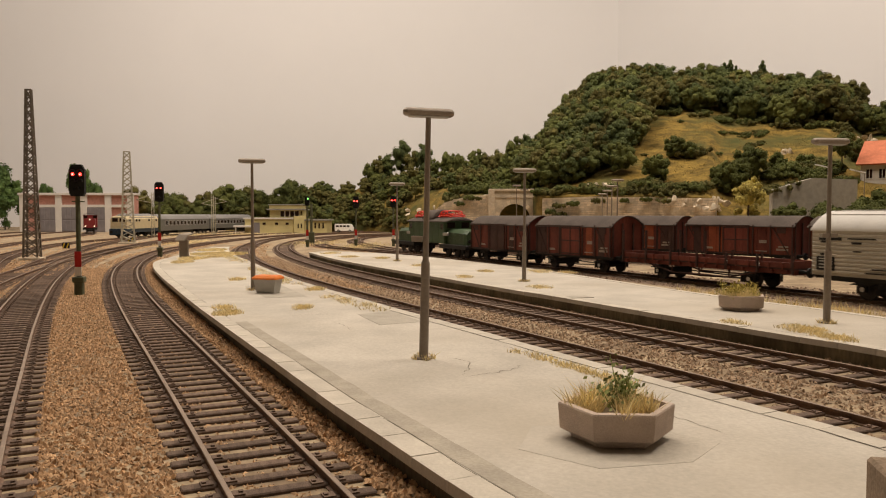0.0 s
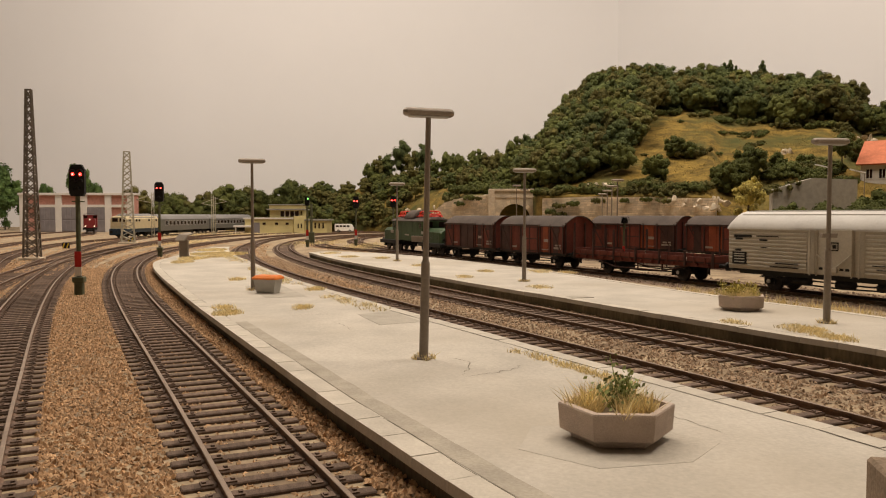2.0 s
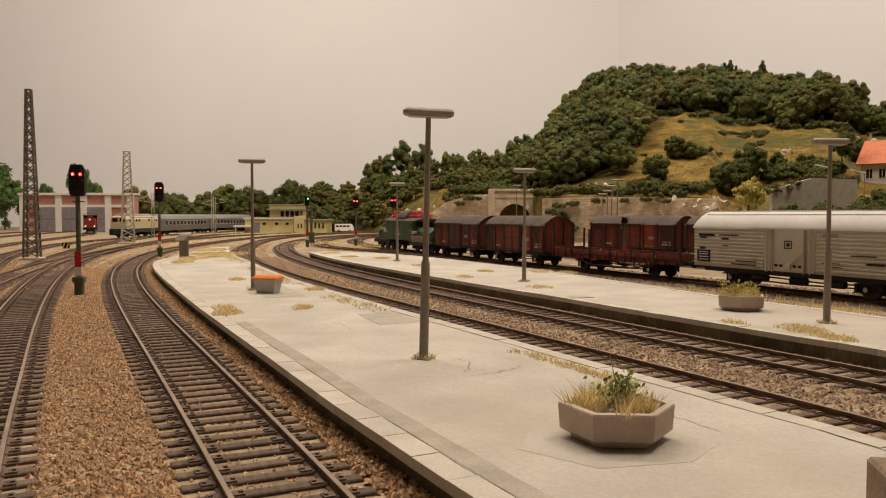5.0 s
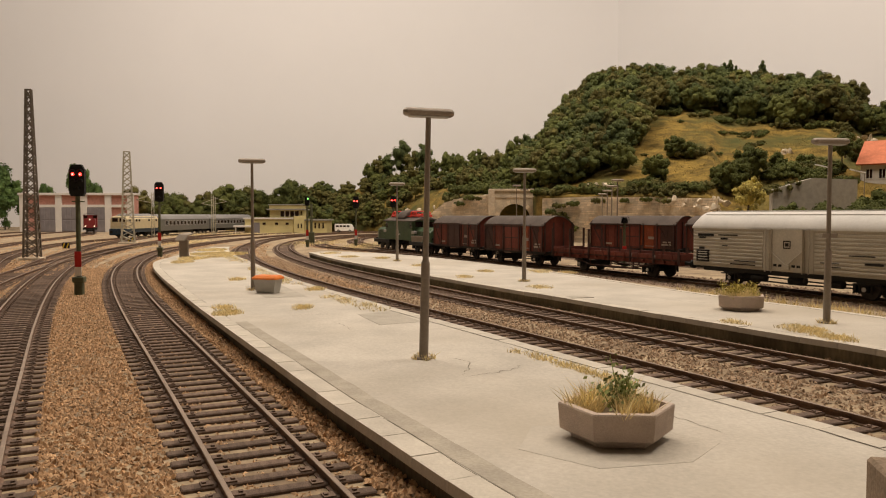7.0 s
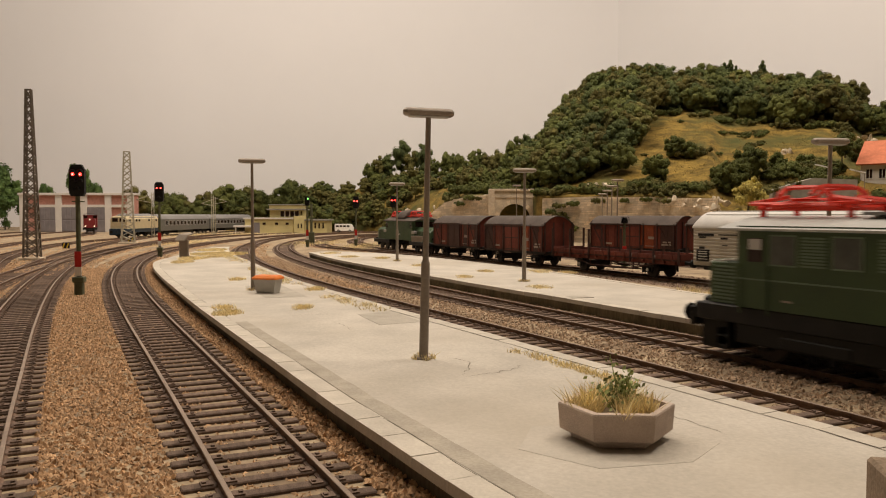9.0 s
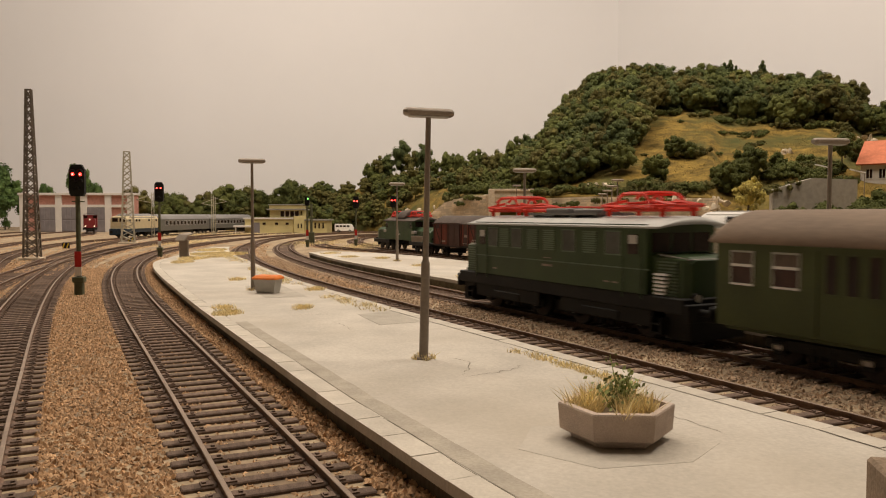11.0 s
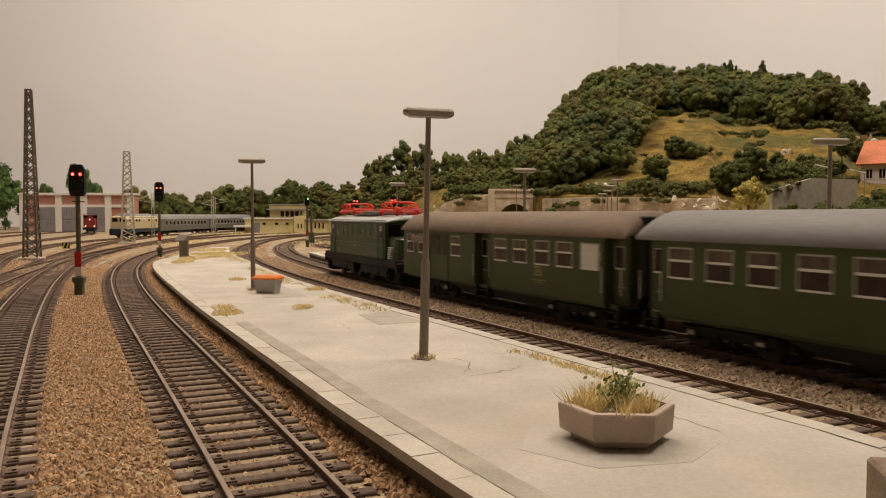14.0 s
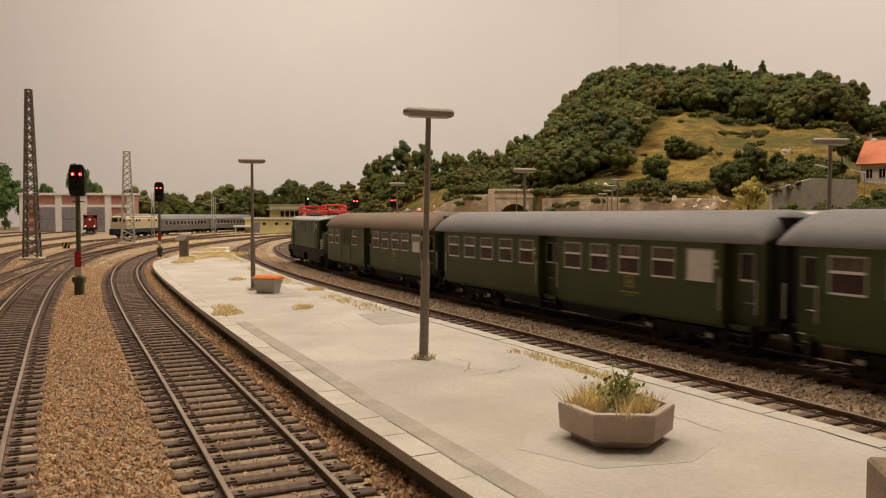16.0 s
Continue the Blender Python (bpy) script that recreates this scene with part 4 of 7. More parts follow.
# ---- buildings ----
def engine_shed():
    th = thing("engine_shed", "long engine shed with pink brick, white pilasters and grey gates", "building", at=P(0, 186))
    x0, x1, h = -101.6, -74.4, 9.4
    bm = B()
    box(bm, x0, x1, 0.4, 3.5, 0, h - 0.4)
    part("wall", bm, M["brick_pink"], th)
    posts = [-100.9, -92.3, -86.2, -80.4, -75.0]
    for x in posts:
        bm = B()
        box(bm, x - .75, x + .75, -0.1, 0.5, 0, h - .45, 0.05)
        part("pilaster", bm, M["white_paint"], th, "white pilaster")
    bm = B()
    box(bm, x0 - .3, x1 + .3, -0.3, 3.8, h - .55, h, 0.05)
    part("roof_parapet", bm, M["white_paint"], th)
    bm = B()
    box(bm, x0, x1, -0.05, 0.4, 5.95, 6.6)
    part("lintel_band", bm, M["white_paint"], th)
    for a, b in ((-97.9, -93.05), (-91.55, -86.95), (-85.45, -81.15)):
        bm = B()
        box(bm, a, b, -0.0, 0.42, 0, 5.95)
        gate = part("gate", bm, M["gate_grey"], th, "grey folding shed gate")
        n = 4
        for k in range(n):
            for z0, z1 in ((0.3, 2.8), (3.1, 5.7)):
                w = (b - a) / n
                bm = B()
                box(bm, a + w * k + .12, a + w * (k + 1) - .12, -0.07, 0.02, z0, z1, 0.03)
                part("gate_panel", bm, M["gate_grey"], gate)
    return th


engine_shed()
bm = B()
for k in range(16):
    box(bm, -140 + k * 2.4, -140 + k * 2.4 + 2.3, 178 - k * .1, 178.2 - k * .1, 0, 2.6)
tagged(part("yard_fence", bm, M["mortar"]), "low pale concrete panel fence beside the shed", "fence", kind="stuff")


def signal_box():
    th = thing("signal_box", "pale yellow flat-roofed signal box with a glazed control room", "building", at=P(0, 175))
    for q, z1 in (((-44.8, -33.8, 0, 9), 3.15), ((-33.8, -26.4, 0.8, 9), 2.8)):
        bm = B()
        box(bm, q[0], q[1], q[2], q[3], 0, z1, 0.03)
        part("wall", bm, M["yellow_stucco"], th)
    bm = B()
    box(bm, -33.6, -31.4, -0.6, 4, 0, 3.9, 0.03)
    part("stair_tower", bm, M["yellow_stucco"], th)
    bm = B()
    box(bm, -45.1, -33.6, -0.3, 9.3, 3.15, 3.5, 0.04)
    part("roof", bm, M["white_paint"], th)
    bm = B()
    box(bm, -34, -26.0, 0.4, 9.4, 2.8, 3.15, 0.04)
    part("roof", bm, M["grey_roofing"], th)
    bm = B()
    box(bm, -39.2, -31.6, 0.3, 6, 3.2, 5.3)
    part("control_room", bm, M["yellow_stucco"], th)
    bm = B()
    box(bm, -39.7, -31.3, -0.6, 7, 5.2, 5.5, 0.05)
    part("roof", bm, M["grey_roofing"], th)
    bm = B()
    box(bm, -39.2, -31.8, -0.2, 6.4, 5.5, 6.3, 0.05)
    part("parapet", bm, M["yellow_stucco"], th)
    bm = B()
    box(bm, -39.4, -31.6, -0.4, 6.6, 6.3, 6.5, 0.05)
    part("roof", bm, M["grey_roofing"], th)
    for x in (-36.3, -35.2, -34.1, -33.1):
        bm = B()
        box(bm, x - .42, x + .42, 0.24, 0.3, 3.75, 5.0)
        w = part("window", bm, M["window_dark"], th)
        bm = B()
        box(bm, x + .42, x + .54, 0.2, 0.3, 3.7, 5.05)
        part("frame", bm, M["white_paint"], w)
    for x in (-32.6, -31.9):
        for z in (1.2, 4.1):
            bm = B()
            box(bm, x - .14, x + .14, -0.64, -0.58, z, z + 0.95)
            part("window", bm, M["window_dark"], th)
    for x in (-30.8, -29.9, -29.0, -28.1, -27.2):
        bm = B()
        box(bm, x - .17, x + .17, 0.74, 0.82, 1.1, 2.3)
        part("window", bm, M["window_dark"], th)
    for x in (-40.4, -37.6, -35.2):
        bm = B()
        box(bm, x - .35, x + .35, -0.06, 0.02, 1.9, 2.4)
        part("window", bm, M["window_dark"], th)
    bm = B()
    box(bm, -43.4, -41.4, -0.08, 0.02, 0, 2.4, 0.02)
    part("door", bm, M["gate_grey"], th)
    bm = B()
    box(bm, -47.0, -43.0, -1.6, -0.1, 1.35, 1.75, 0.03)
    box(bm, -46.6, -46.4, -1.4, -1.2, 0, 1.4)
    part("loading_ramp", bm, M["white_paint"], th)
    return th


signal_box()


def house(at):
    th = thing("house", "white house with a red tiled gable roof", "house", at=at)
    bm = B()
    box(bm, 0, 12, 0, 8, 0, 6.2, 0.03)
    part("wall", bm, M["white_paint"], th)
    bm = B()
    for sgn in (-1, 1):
        loft(bm, [[(x, 4 + sgn * 4.6, 5.9), (x, 4, 9.6), (x, 4, 9.8), (x, 4 + sgn * 4.7, 6.1)] for x in (-0.5, 12.5)])
    loft(bm, [[(x, 0, 6.1), (x, 8, 6.1), (x, 4, 9.5)] for x in (0.05, 11.95)])
    bmesh.ops.recalc_face_normals(bm, faces=bm.faces)
    part("roof", bm, M["tile_red"], th)
    for x in (1.2, 2.9, 4.6, 6.5, 8.5):
        for z in (1.2, 4.0):
            bm = B()
            box(bm, x - .4, x + .4, -0.06, 0.02, z, z + 1.3)
            w = part("window", bm, M["window_dark"], th)
            bm = B()
            for a, b, c, d in ((-.5, .5, -.1, 0), (-.5, .5, 1.3, 1.4), (-.5, -.4, 0, 1.3), (.4, .5, 0, 1.3), (-.04, .04, 0, 1.3)):
                box(bm, x + a, x + b, -0.09, 0.0, z + c, z + d)
            part("frame", bm, M["white_paint"], w)
    for y in (2, 5.5):
        bm = B()
        box(bm, -0.06, 0.02, y - .4, y + .4, 4, 5.3)
        part("window", bm, M["window_dark"], th)
    return th


house(P(61.8, 115, 5.5, -42))
for x, y, z in ((46, 101.5, 7.6), (48.5, 102.5, 8.3), (51, 103.5, 8.3), (53.5, 104.3, 8.2), (44, 101, 7.0), (42.6, 100.8, 6.6)):
    plant(BUSH, x, y, z, 0.6, rng)
bm = B()
loft(bm, [[(42.5, 100, 0), (42.5, 101, 0), (42.5, 101, 7.4), (42.5, 100, 7.4)], [(48.0, 101, 0), (48, 102, 0), (48, 102, 8.9), (48, 101, 8.9)], [(55, 103, 0), (55, 104, 0), (55, 104, 8.8), (55, 103, 8.8)]])
bmesh.ops.recalc_face_normals(bm, faces=bm.faces)
tagged(part("concrete_wall", bm, M["patch"]), "smooth grey concrete road retaining wall", "wall", kind="structure")


# ---- masts and signals ----
def lattice_mast(at, h, w0, w1, mat, label):
    th = thing("lattice_mast", label, "mast", "catenary masts", at=at)
    bm = B()
    box(bm, -w0 * .75, w0 * .75, -w0 * .75, w0 * .75, -0.05, 0.25, 0.04)
    part("foundation", bm, M["mortar"], th)

    def corner(k, z):
        w = (w0 + (w1 - w0) * z / h) / 2
        return Vector(((1 if k in (0, 1) else -1) * w, (1 if k in (1, 2) else -1) * w, z))

    for k in range(4):
        bm = B()
        rod(bm, corner(k, 0.2), corner(k, h), 0.085 * w0, 0.1 * w1 + 0.04, n=4)
        part("leg", bm, M[mat], th)
    n = max(8, int(h / 0.85))
    for k in range(4):
        bm = B()
        for i in range(n):
            z0, z1 = 0.3 + (h - .4) * i / n, 0.3 + (h - .4) * (i + 1) / n
            a, b = (k, (k + 1) % 4)
            rod(bm, corner(a, z0), corner(b, z1), 0.055, n=4)
            rod(bm, corner(b, z0), corner(a, z1), 0.055, n=4)
        part("lattice_face", bm, M[mat], th)
    bm = B()
    box(bm, -w1 / 2 - .04, w1 / 2 + .04, -w1 / 2 - .04, w1 / 2 + .04, h - .06, h + .04)
    part("cap", bm, M[mat], th)
    return th


lattice_mast(P(-37.4, 70.4, 0, 12), 15.4, 1.2, 0.42, "mast_brown", "tall brown steel lattice mast in the yard")
lattice_mast(P(-45.0, 110.6, 0, 20), 13.1, 1.75, 0.78, "steel_lattice", "grey-green steel lattice mast with square foot")


def small_mast(at, h, arm):
    th = thing("catenary_mast", "slim grey lattice catenary mast with a bracket arm", "mast", "slim masts", at=at)
    bm = B()
    for x in (-.22, .22):
        rod(bm, (x, 0, 0), (x, 0, h), 0.06, n=4)
    for i in range(int(h / .5)):
        rod(bm, (-.22, 0, i * .5), (.22, 0, i * .5 + .5), 0.03, n=4)
    part("post", bm, M["steel_lattice"], th)
    bm = B()
    wire(bm, [(0, 0, h - .4), (arm, 0, h - 1.3)], 0.05)
    wire(bm, [(0, 0, h - 1.9), (arm, 0, h - 1.3)], 0.05)
    part("bracket_arm", bm, M["steel_lattice"], th)
    return th


small_mast(P(-52.8, 141), 8.2, -3)
small_mast(P(-47.6, 160), 8.2, 3)
small_mast(P(-46.6, 158), 7.8, -2.6)


def main_signal(at, h, head_w, head_h, lights, green=False, box_h=0.95):
    th = thing("light_signal", "colour light signal with a black head showing %s" % ("one green lamp" if green else "two red lamps" if lights else "no light"), "railway signal", "light signals", at=at)
    bm = B()
    rod(bm, (0, 0, 0), (0, 0, h - head_h), 0.13, 0.11, n=10)
    part("post", bm, M["signal_green"], th, smooth=True)
    for z, e, c in ((h * .15, .46, "white_paint"), (h * .22, .78, "paint_red")):
        bm = B()
        box(bm, -.16, .16, -.17, -.12, z, z + e, 0.01)
        part("mast_plate", bm, M[c], th)
    bm = B()
    box(bm, -.2, .2, -.2, .2, 0, box_h, 0.03)
    box(bm, -.28, .28, -.26, .26, box_h * .7, box_h, 0.03)
    part("relay_box", bm, M["signal_green"], th, "green relay box at the foot")
    hw = head_w / 2
    bm = B()
    prof = [(-hw, h - head_h * .92), (-hw * .75, h - head_h), (hw * .75, h - head_h), (hw, h - head_h * .92), (hw, h - .25), (hw * .6, h), (-hw * .6, h), (-hw, h - .25)]
    loft(bm, [[(x, y, z) for x, z in prof] for y in (-.12, .16)])
    bmesh.ops.recalc_face_normals(bm, faces=bm.faces)
    head = part("signal_head", bm, M["signal_black"], th)
    for x, z in [(-.18, .25), (.18, .25), (-.18, .55), (.18, .55), (0, .8)]:
        bm = B()
        zz = h - head_h * z
        for i in range(7):
            a = math.pi * i / 6
            c0 = (x + .14 * math.cos(a), zz + .14 * math.sin(a))
            if i:
                loft(bm, [[(p0[0], -.12, p0[1]), (c0[0], -.12, c0[1]), (c0[0], -.3, c0[1]), (p0[0], -.3, p0[1])], [(p0[0], -.12, p0[1] + .02), (c0[0], -.12, c0[1] + .02), (c0[0], -.3, c0[1] + .02), (p0[0], -.3, p0[1] + .02)]])
            p0 = c0
        bmesh.ops.recalc_face_normals(bm, faces=bm.faces)
        part("lamp_hood", bm, M["signal_black"], head)
    for x, z, r in lights:
        bm = B()
        zz = h - head_h * z
        rod(bm, (x, -.12, zz), (x, -.17, zz), r, r * .8, n=14)
        lens = part("signal_lens", bm, M["green_light" if green else "red_light"], head)
        bm = B()
        rod(bm, (x, -.17, zz), (x, -.19, zz), r * .33, n=12)
        part("lamp_core", bm, M["green_light" if green else "red_glow"], lens)
    bm = B()
    box(bm, -.26, .26, -.1, .3, h - head_h - .3, h - head_h - .24)
    part("service_platform", bm, M["signal_green"], th)
    return th


RED = [(-.18, .31, .08), (.18, .31, .08)]
main_signal(P(-18.56, 39.4, 0, 8), 6.65, .74, 1.6, RED)
main_signal(P(-27.7, 75.7, 0, 8), 7.3, .84, 1.9, RED)
main_signal(P(-11.3, 100.5, 0, 4), 6.5, .8, 1.5, [(-.2, .4, .11), (.2, .4, .11)])
main_signal(P(-6.5, 101.5, 0, 4), 6.6, .8, 1.5, [(-.2, .4, .11), (.2, .4, .11)])
main_signal(P(-17.25, 98.5, 0, 4), 6.5, .55, 1.2, [(.08, .28, .10)], green=True)
main_signal(P(14.4, 61.5, 0, 0), 3.9, .5, .46, [], box_h=.3)
post = thing("signal_post", "dark green slim signal post with a box at its foot", "post", at=P(-18.6, 109.5))
bm = B()
rod(bm, (0, 0, 0), (0, 0, 5.7), .2, .17, n=8)
part("post", bm, M["signal_green"], post)
bm = B()
box(bm, -.4, .4, -.3, .3, 0, 1.7, .04)
part("relay_box", bm, M["signal_green"], post)


def dwarf_lantern(at):
    th = thing("point_lantern", "small black and yellow striped point lantern", "point lantern", "point lanterns", at=at)
    bm = B()
    box(bm, -.4, .4, -.3, .3, 0, .75, .08)
    part("case", bm, M["signal_black"], th)
    for k in (-.25, .2):
        bm = B()
        loft(bm, [[(k - .16, y, .08), (k, y, .08), (k + .2, y, .68), (k + .04, y, .68)] for y in (-.32, -.29)])
        bmesh.ops.recalc_face_normals(bm, faces=bm.faces)
        part("stripe", bm, M["yellow_paint"], th)
    return th


for x, y in ((-46.3, 95), (-47.4, 117.5)):
    dwarf_lantern(P(x, y, 0, 20))
for (x, y), h, w in (((17.54, 78), 7.6, 1), ((18.72, 86), 7.3, 1), ((20.34, 96), 7.1, 1), ((22.18, 108), 7.0, 1), ((11.0, 116), 8.5, 1), ((12.8, 122), 8.1, 1)):
    platform_lamp(P(x, y, 0), h, 6, "distant slim platform lamp below the retaining wall")


def arm_lamp(at):
    th = thing("street_lamp", "slim street lamp with a tilted white arm", "street lamp", "street lamps", at=at)
    bm = B()
    rod(bm, (0, 0, 0), (0, 0, 4.0), .08, .06, n=6)
    part("post", bm, M["lamp"], th)
    bm = B()
    loft(bm, [[(x, y, z + dz) for y, dz in ((-.15, 0), (.15, 0), (.12, .14), (-.12, .14))] for x, z in ((0.1, 4.0), (-2.0, 4.5))])
    bmesh.ops.recalc_face_normals(bm, faces=bm.faces)
    part("lamp_head", bm, M["white_paint"], th)
    return th


arm_lamp(P(51.8, 104, 6.3))
arm_lamp(P(57.0, 105, 5.7))


# ---- parts shared by the vehicles ----
def wheelset(parent, x, r=0.5, gauge=1.435):
    """Axle with two wheels, lying on its own middle so that it can roll."""
    bm = B()
    rod(bm, (0, -0.85, 0), (0, 0.85, 0), 0.08, n=8)
    for sgn in (-1, 1):
        y = sgn * gauge / 2
        rod(bm, (0, y - 0.065, 0), (0, y + 0.065, 0), r, n=20)
        rod(bm, (0, y - sgn * 0.10, 0), (0, y - sgn * 0.06, 0), r + 0.03, n=20)
        for k in range(4):
            a = k * math.pi / 2
            box(bm, -0.03 + 0.28 * math.cos(a), 0.03 + 0.28 * math.cos(a), y + sgn * 0.065 - 0.02, y + sgn * 0.065 + 0.02, 0.28 * math.sin(a) - 0.05, 0.28 * math.sin(a) + 0.05)
    ob = part("wheelset", bm, M["wheel_steel"], parent, "dark steel wheelset", at=pose(x * K, 0, r * K))
    ROLL.setdefault(parent.name, []).append((ob, x, r))
    return ob


ROLL = {}


def buffers(parent, x, z=1.05):
    sgn = 1 if x > 0 else -1
    for y in (-0.875, 0.875):
        bm = B()
        rod(bm, (x - sgn * 0.62, y, z), (x - sgn * 0.2, y, z), 0.12, 0.10, n=10)
        rod(bm, (x - sgn * 0.25, y, z), (x - sgn * 0.05, y, z), 0.07, n=8)
        rod(bm, (x - sgn * 0.06, y, z), (x, y, z), 0.25, 0.23, n=16)
        part("buffer", bm, M["frame_black"], parent, smooth=True)
    bm = B()
    box(bm, min(x - sgn * .55, x), max(x - sgn * .55, x), -0.09, 0.09, z - 0.1, z + 0.06, 0.03)
    part("coupling_hook", bm, M["frame_black"], parent)


def bogie(parent, x, base=2.5, r=0.47, mat="frame_black"):
    bm = B()
    for y in (-1.02, 1.02):
        box(bm, x - base / 2 - 0.5, x + base / 2 + 0.5, y - 0.06, y + 0.06, 0.42, 0.72, 0.03)
        for a in (-base / 2, base / 2):
            box(bm, x + a - 0.2, x + a + 0.2, y - 0.13, y + 0.13, 0.3, 0.68, 0.04)
        rod(bm, (x - 0.3, y, 0.25), (x - 0.3, y, 0.6), 0.12, n=8)
        rod(bm, (x + 0.3, y, 0.25), (x + 0.3, y, 0.6), 0.12, n=8)
    box(bm, x - 0.35, x + 0.35, -1.0, 1.0, 0.5, 0.85)
    ob = part("bogie", bm, M[mat], parent)
    for a in (-base / 2, base / 2):
        for y in (1.16,):
            b2 = B()
            box(b2, x + a - 0.13, x + a + 0.13, y - 0.03, y + 0.03, 0.42, 0.58, 0.03)
            part("axle_box", b2, M["bright_steel"], ob, "pale axle box cover")
        wheelset(parent, x + a, r)
    return ob


def pantograph(parent, x, z, way=1):
    """A folded double-arm pantograph."""
    bm = B()
    for y in (-0.6, 0.6):
        wire(bm, [(x - 1.45, y, z + 0.12), (x + 1.45, y, z + 0.12)], 0.055)
    for xx in (-1.3, 1.3):
        wire(bm, [(x + xx, -0.85, z + 0.14), (x + xx, 0.85, z + 0.14)], 0.06)
        for y in (-0.65, 0.65):
            rod(bm, (x + xx, y, z - 0.1), (x + xx, y, z + 0.14), 0.08, n=8)
    part("pantograph_base", bm, M["pantograph_red"], parent)
    for sg in (-1, 1):
        bm = B()
        for y in (-0.68, 0.68):
            wire(bm, [(x - sg * 1.0, y, z + 0.18), (x + sg * 1.8, y * 0.85, z + 0.26), (x + sg * 0.62, y * 0.7, z + 0.42)], 0.06)
        wire(bm, [(x + sg * 1.8, -0.58, z + 0.26), (x + sg * 1.8, 0.58, z + 0.26)], 0.055)
        wire(bm, [(x - sg * 1.0, -0.68, z + 0.18), (x + sg * 1.8, 0.58, z + 0.26)], 0.04)
        wire(bm, [(x - sg * 0.6, 0.45, z + 0.34), (x + sg * 0.9, -0.45, z + 0.36)], 0.05)
        part("pantograph_arm", bm, M["pantograph_red"], parent)
    for xx in (-0.45, 0.45):
        bm = B()
        wire(bm, [(x + xx, -0.98, z + 0.46), (x + xx, -0.8, z + 0.62), (x + xx, -0.5, z + 0.68), (x + xx, 0.5, z + 0.68), (x + xx, 0.8, z + 0.62), (x + xx, 0.98, z + 0.46)], 0.06)
        part("contact_shoe", bm, M["pantograph_red"], parent)
    bm = B()
    for y in (-0.75, 0.75):
        wire(bm, [(x - 0.80, y, z + 0.36), (x - 0.66, y, z + 0.54), (x - 0.45, y, z + 0.65), (x + 0.45, y, z + 0.65), (x + 0.66, y, z + 0.54), (x + 0.80, y, z + 0.36)], 0.055)
    part("shoe_horn", bm, M["pantograph_red"], parent)


def window(parent, x, z0, z1, w, y, side, frame_mat="window_frame", glass="window_dark", bars=(), rim=0.05, gap=0.012, bright=False):
    """A framed pane on a side wall at y; side is +1 or -1."""
    bm = B()
    o = 0.022 * side
    a, b = x - w / 2, x + w / 2
    for q in ((a, b, z1 - rim, z1), (a, b, z0, z0 + rim), (a, a + rim, z0 + rim, z1 - rim), (b - rim, b, z0 + rim, z1 - rim)):
        box(bm, q[0], q[1], min(y, y + o), max(y, y + o), q[2], q[3])
    fr = part("window", bm, M[frame_mat], parent)
    for zb in bars:
        bm = B()
        box(bm, a + rim, b - rim, min(y, y + 1.4 * o), max(y, y + 1.4 * o), zb - 0.035, zb + 0.035)
        part("window_bar", bm, M["window_frame"], fr)
    if bright:
        bm = B()
        box(bm, a + 0.02, b - 0.02, min(y, y + 1.5 * o), max(y, y + 1.5 * o), z0 - 0.005, z0 + 0.05)
        part("window_sill", bm, M["window_frame"], fr)
    g = gap * side
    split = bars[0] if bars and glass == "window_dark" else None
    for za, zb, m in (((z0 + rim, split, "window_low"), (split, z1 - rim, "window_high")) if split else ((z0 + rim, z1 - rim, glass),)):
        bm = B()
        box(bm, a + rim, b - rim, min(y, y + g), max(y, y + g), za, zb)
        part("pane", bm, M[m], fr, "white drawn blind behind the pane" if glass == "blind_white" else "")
    return fr


def roof_profile(half, eaves, top, n=16, power=2.4, shoulder=1.0):
    """Roof section; a shoulder below one rises steeply at the eaves."""
    pts = []
    for i in range(n + 1):
        k = -math.cos(math.pi * i / n)
        pts.append((half * k, eaves + (top - eaves) * max(0.0, 1 - abs(k) ** power) ** shoulder))
    return pts


def vault(parent, x0, x1, half, eaves, top, mat, round_end=0.0, name="roof", thick=0.06, power=2.4, label="", dip=0.62, shoulder=1.0):
    """A curved roof; round_end metres of its ends bend down."""
    bm = B()
    xs = [(x0, 0.0), (x1, 0.0)] if not round_end else \
        [(x0 + round_end * (1 - math.sin(a)), 1 - math.cos(a)) for a in (math.pi / 2, 1.3, 1.05, 0.8, 0.5, 0.25, 0.0)] + \
        [(x1 - round_end * (1 - math.sin(a)), 1 - math.cos(a)) for a in (0.0, 0.25, 0.5, 0.8, 1.05, 1.3, math.pi / 2)]
    rings = []
    for x, drop in xs:
        t = top - (top - eaves) * dip * drop
        up = roof_profile(half, eaves, t, power=power, shoulder=shoulder)
        rings.append([(x, y, z) for y, z in up] + [(x, y, z - thick) for y, z in up[::-1]])
    loft(bm, rings)
    bmesh.ops.recalc_face_normals(bm, faces=bm.faces)
    return part(name, bm, M[mat], parent, label, smooth=True)


def bars_on(parent, y, side, rows, mat, name="lettering_bar"):
    """Plain bars where small unreadable writing stands: rows of x0, x1, z0, z1."""
    for x0, x1, z0, z1 in rows:
        bm = B()
        box(bm, x0, x1, min(y, y + 0.012 * side), max(y, y + 0.012 * side), z0, z1)
        part(name, bm, M[mat], parent)


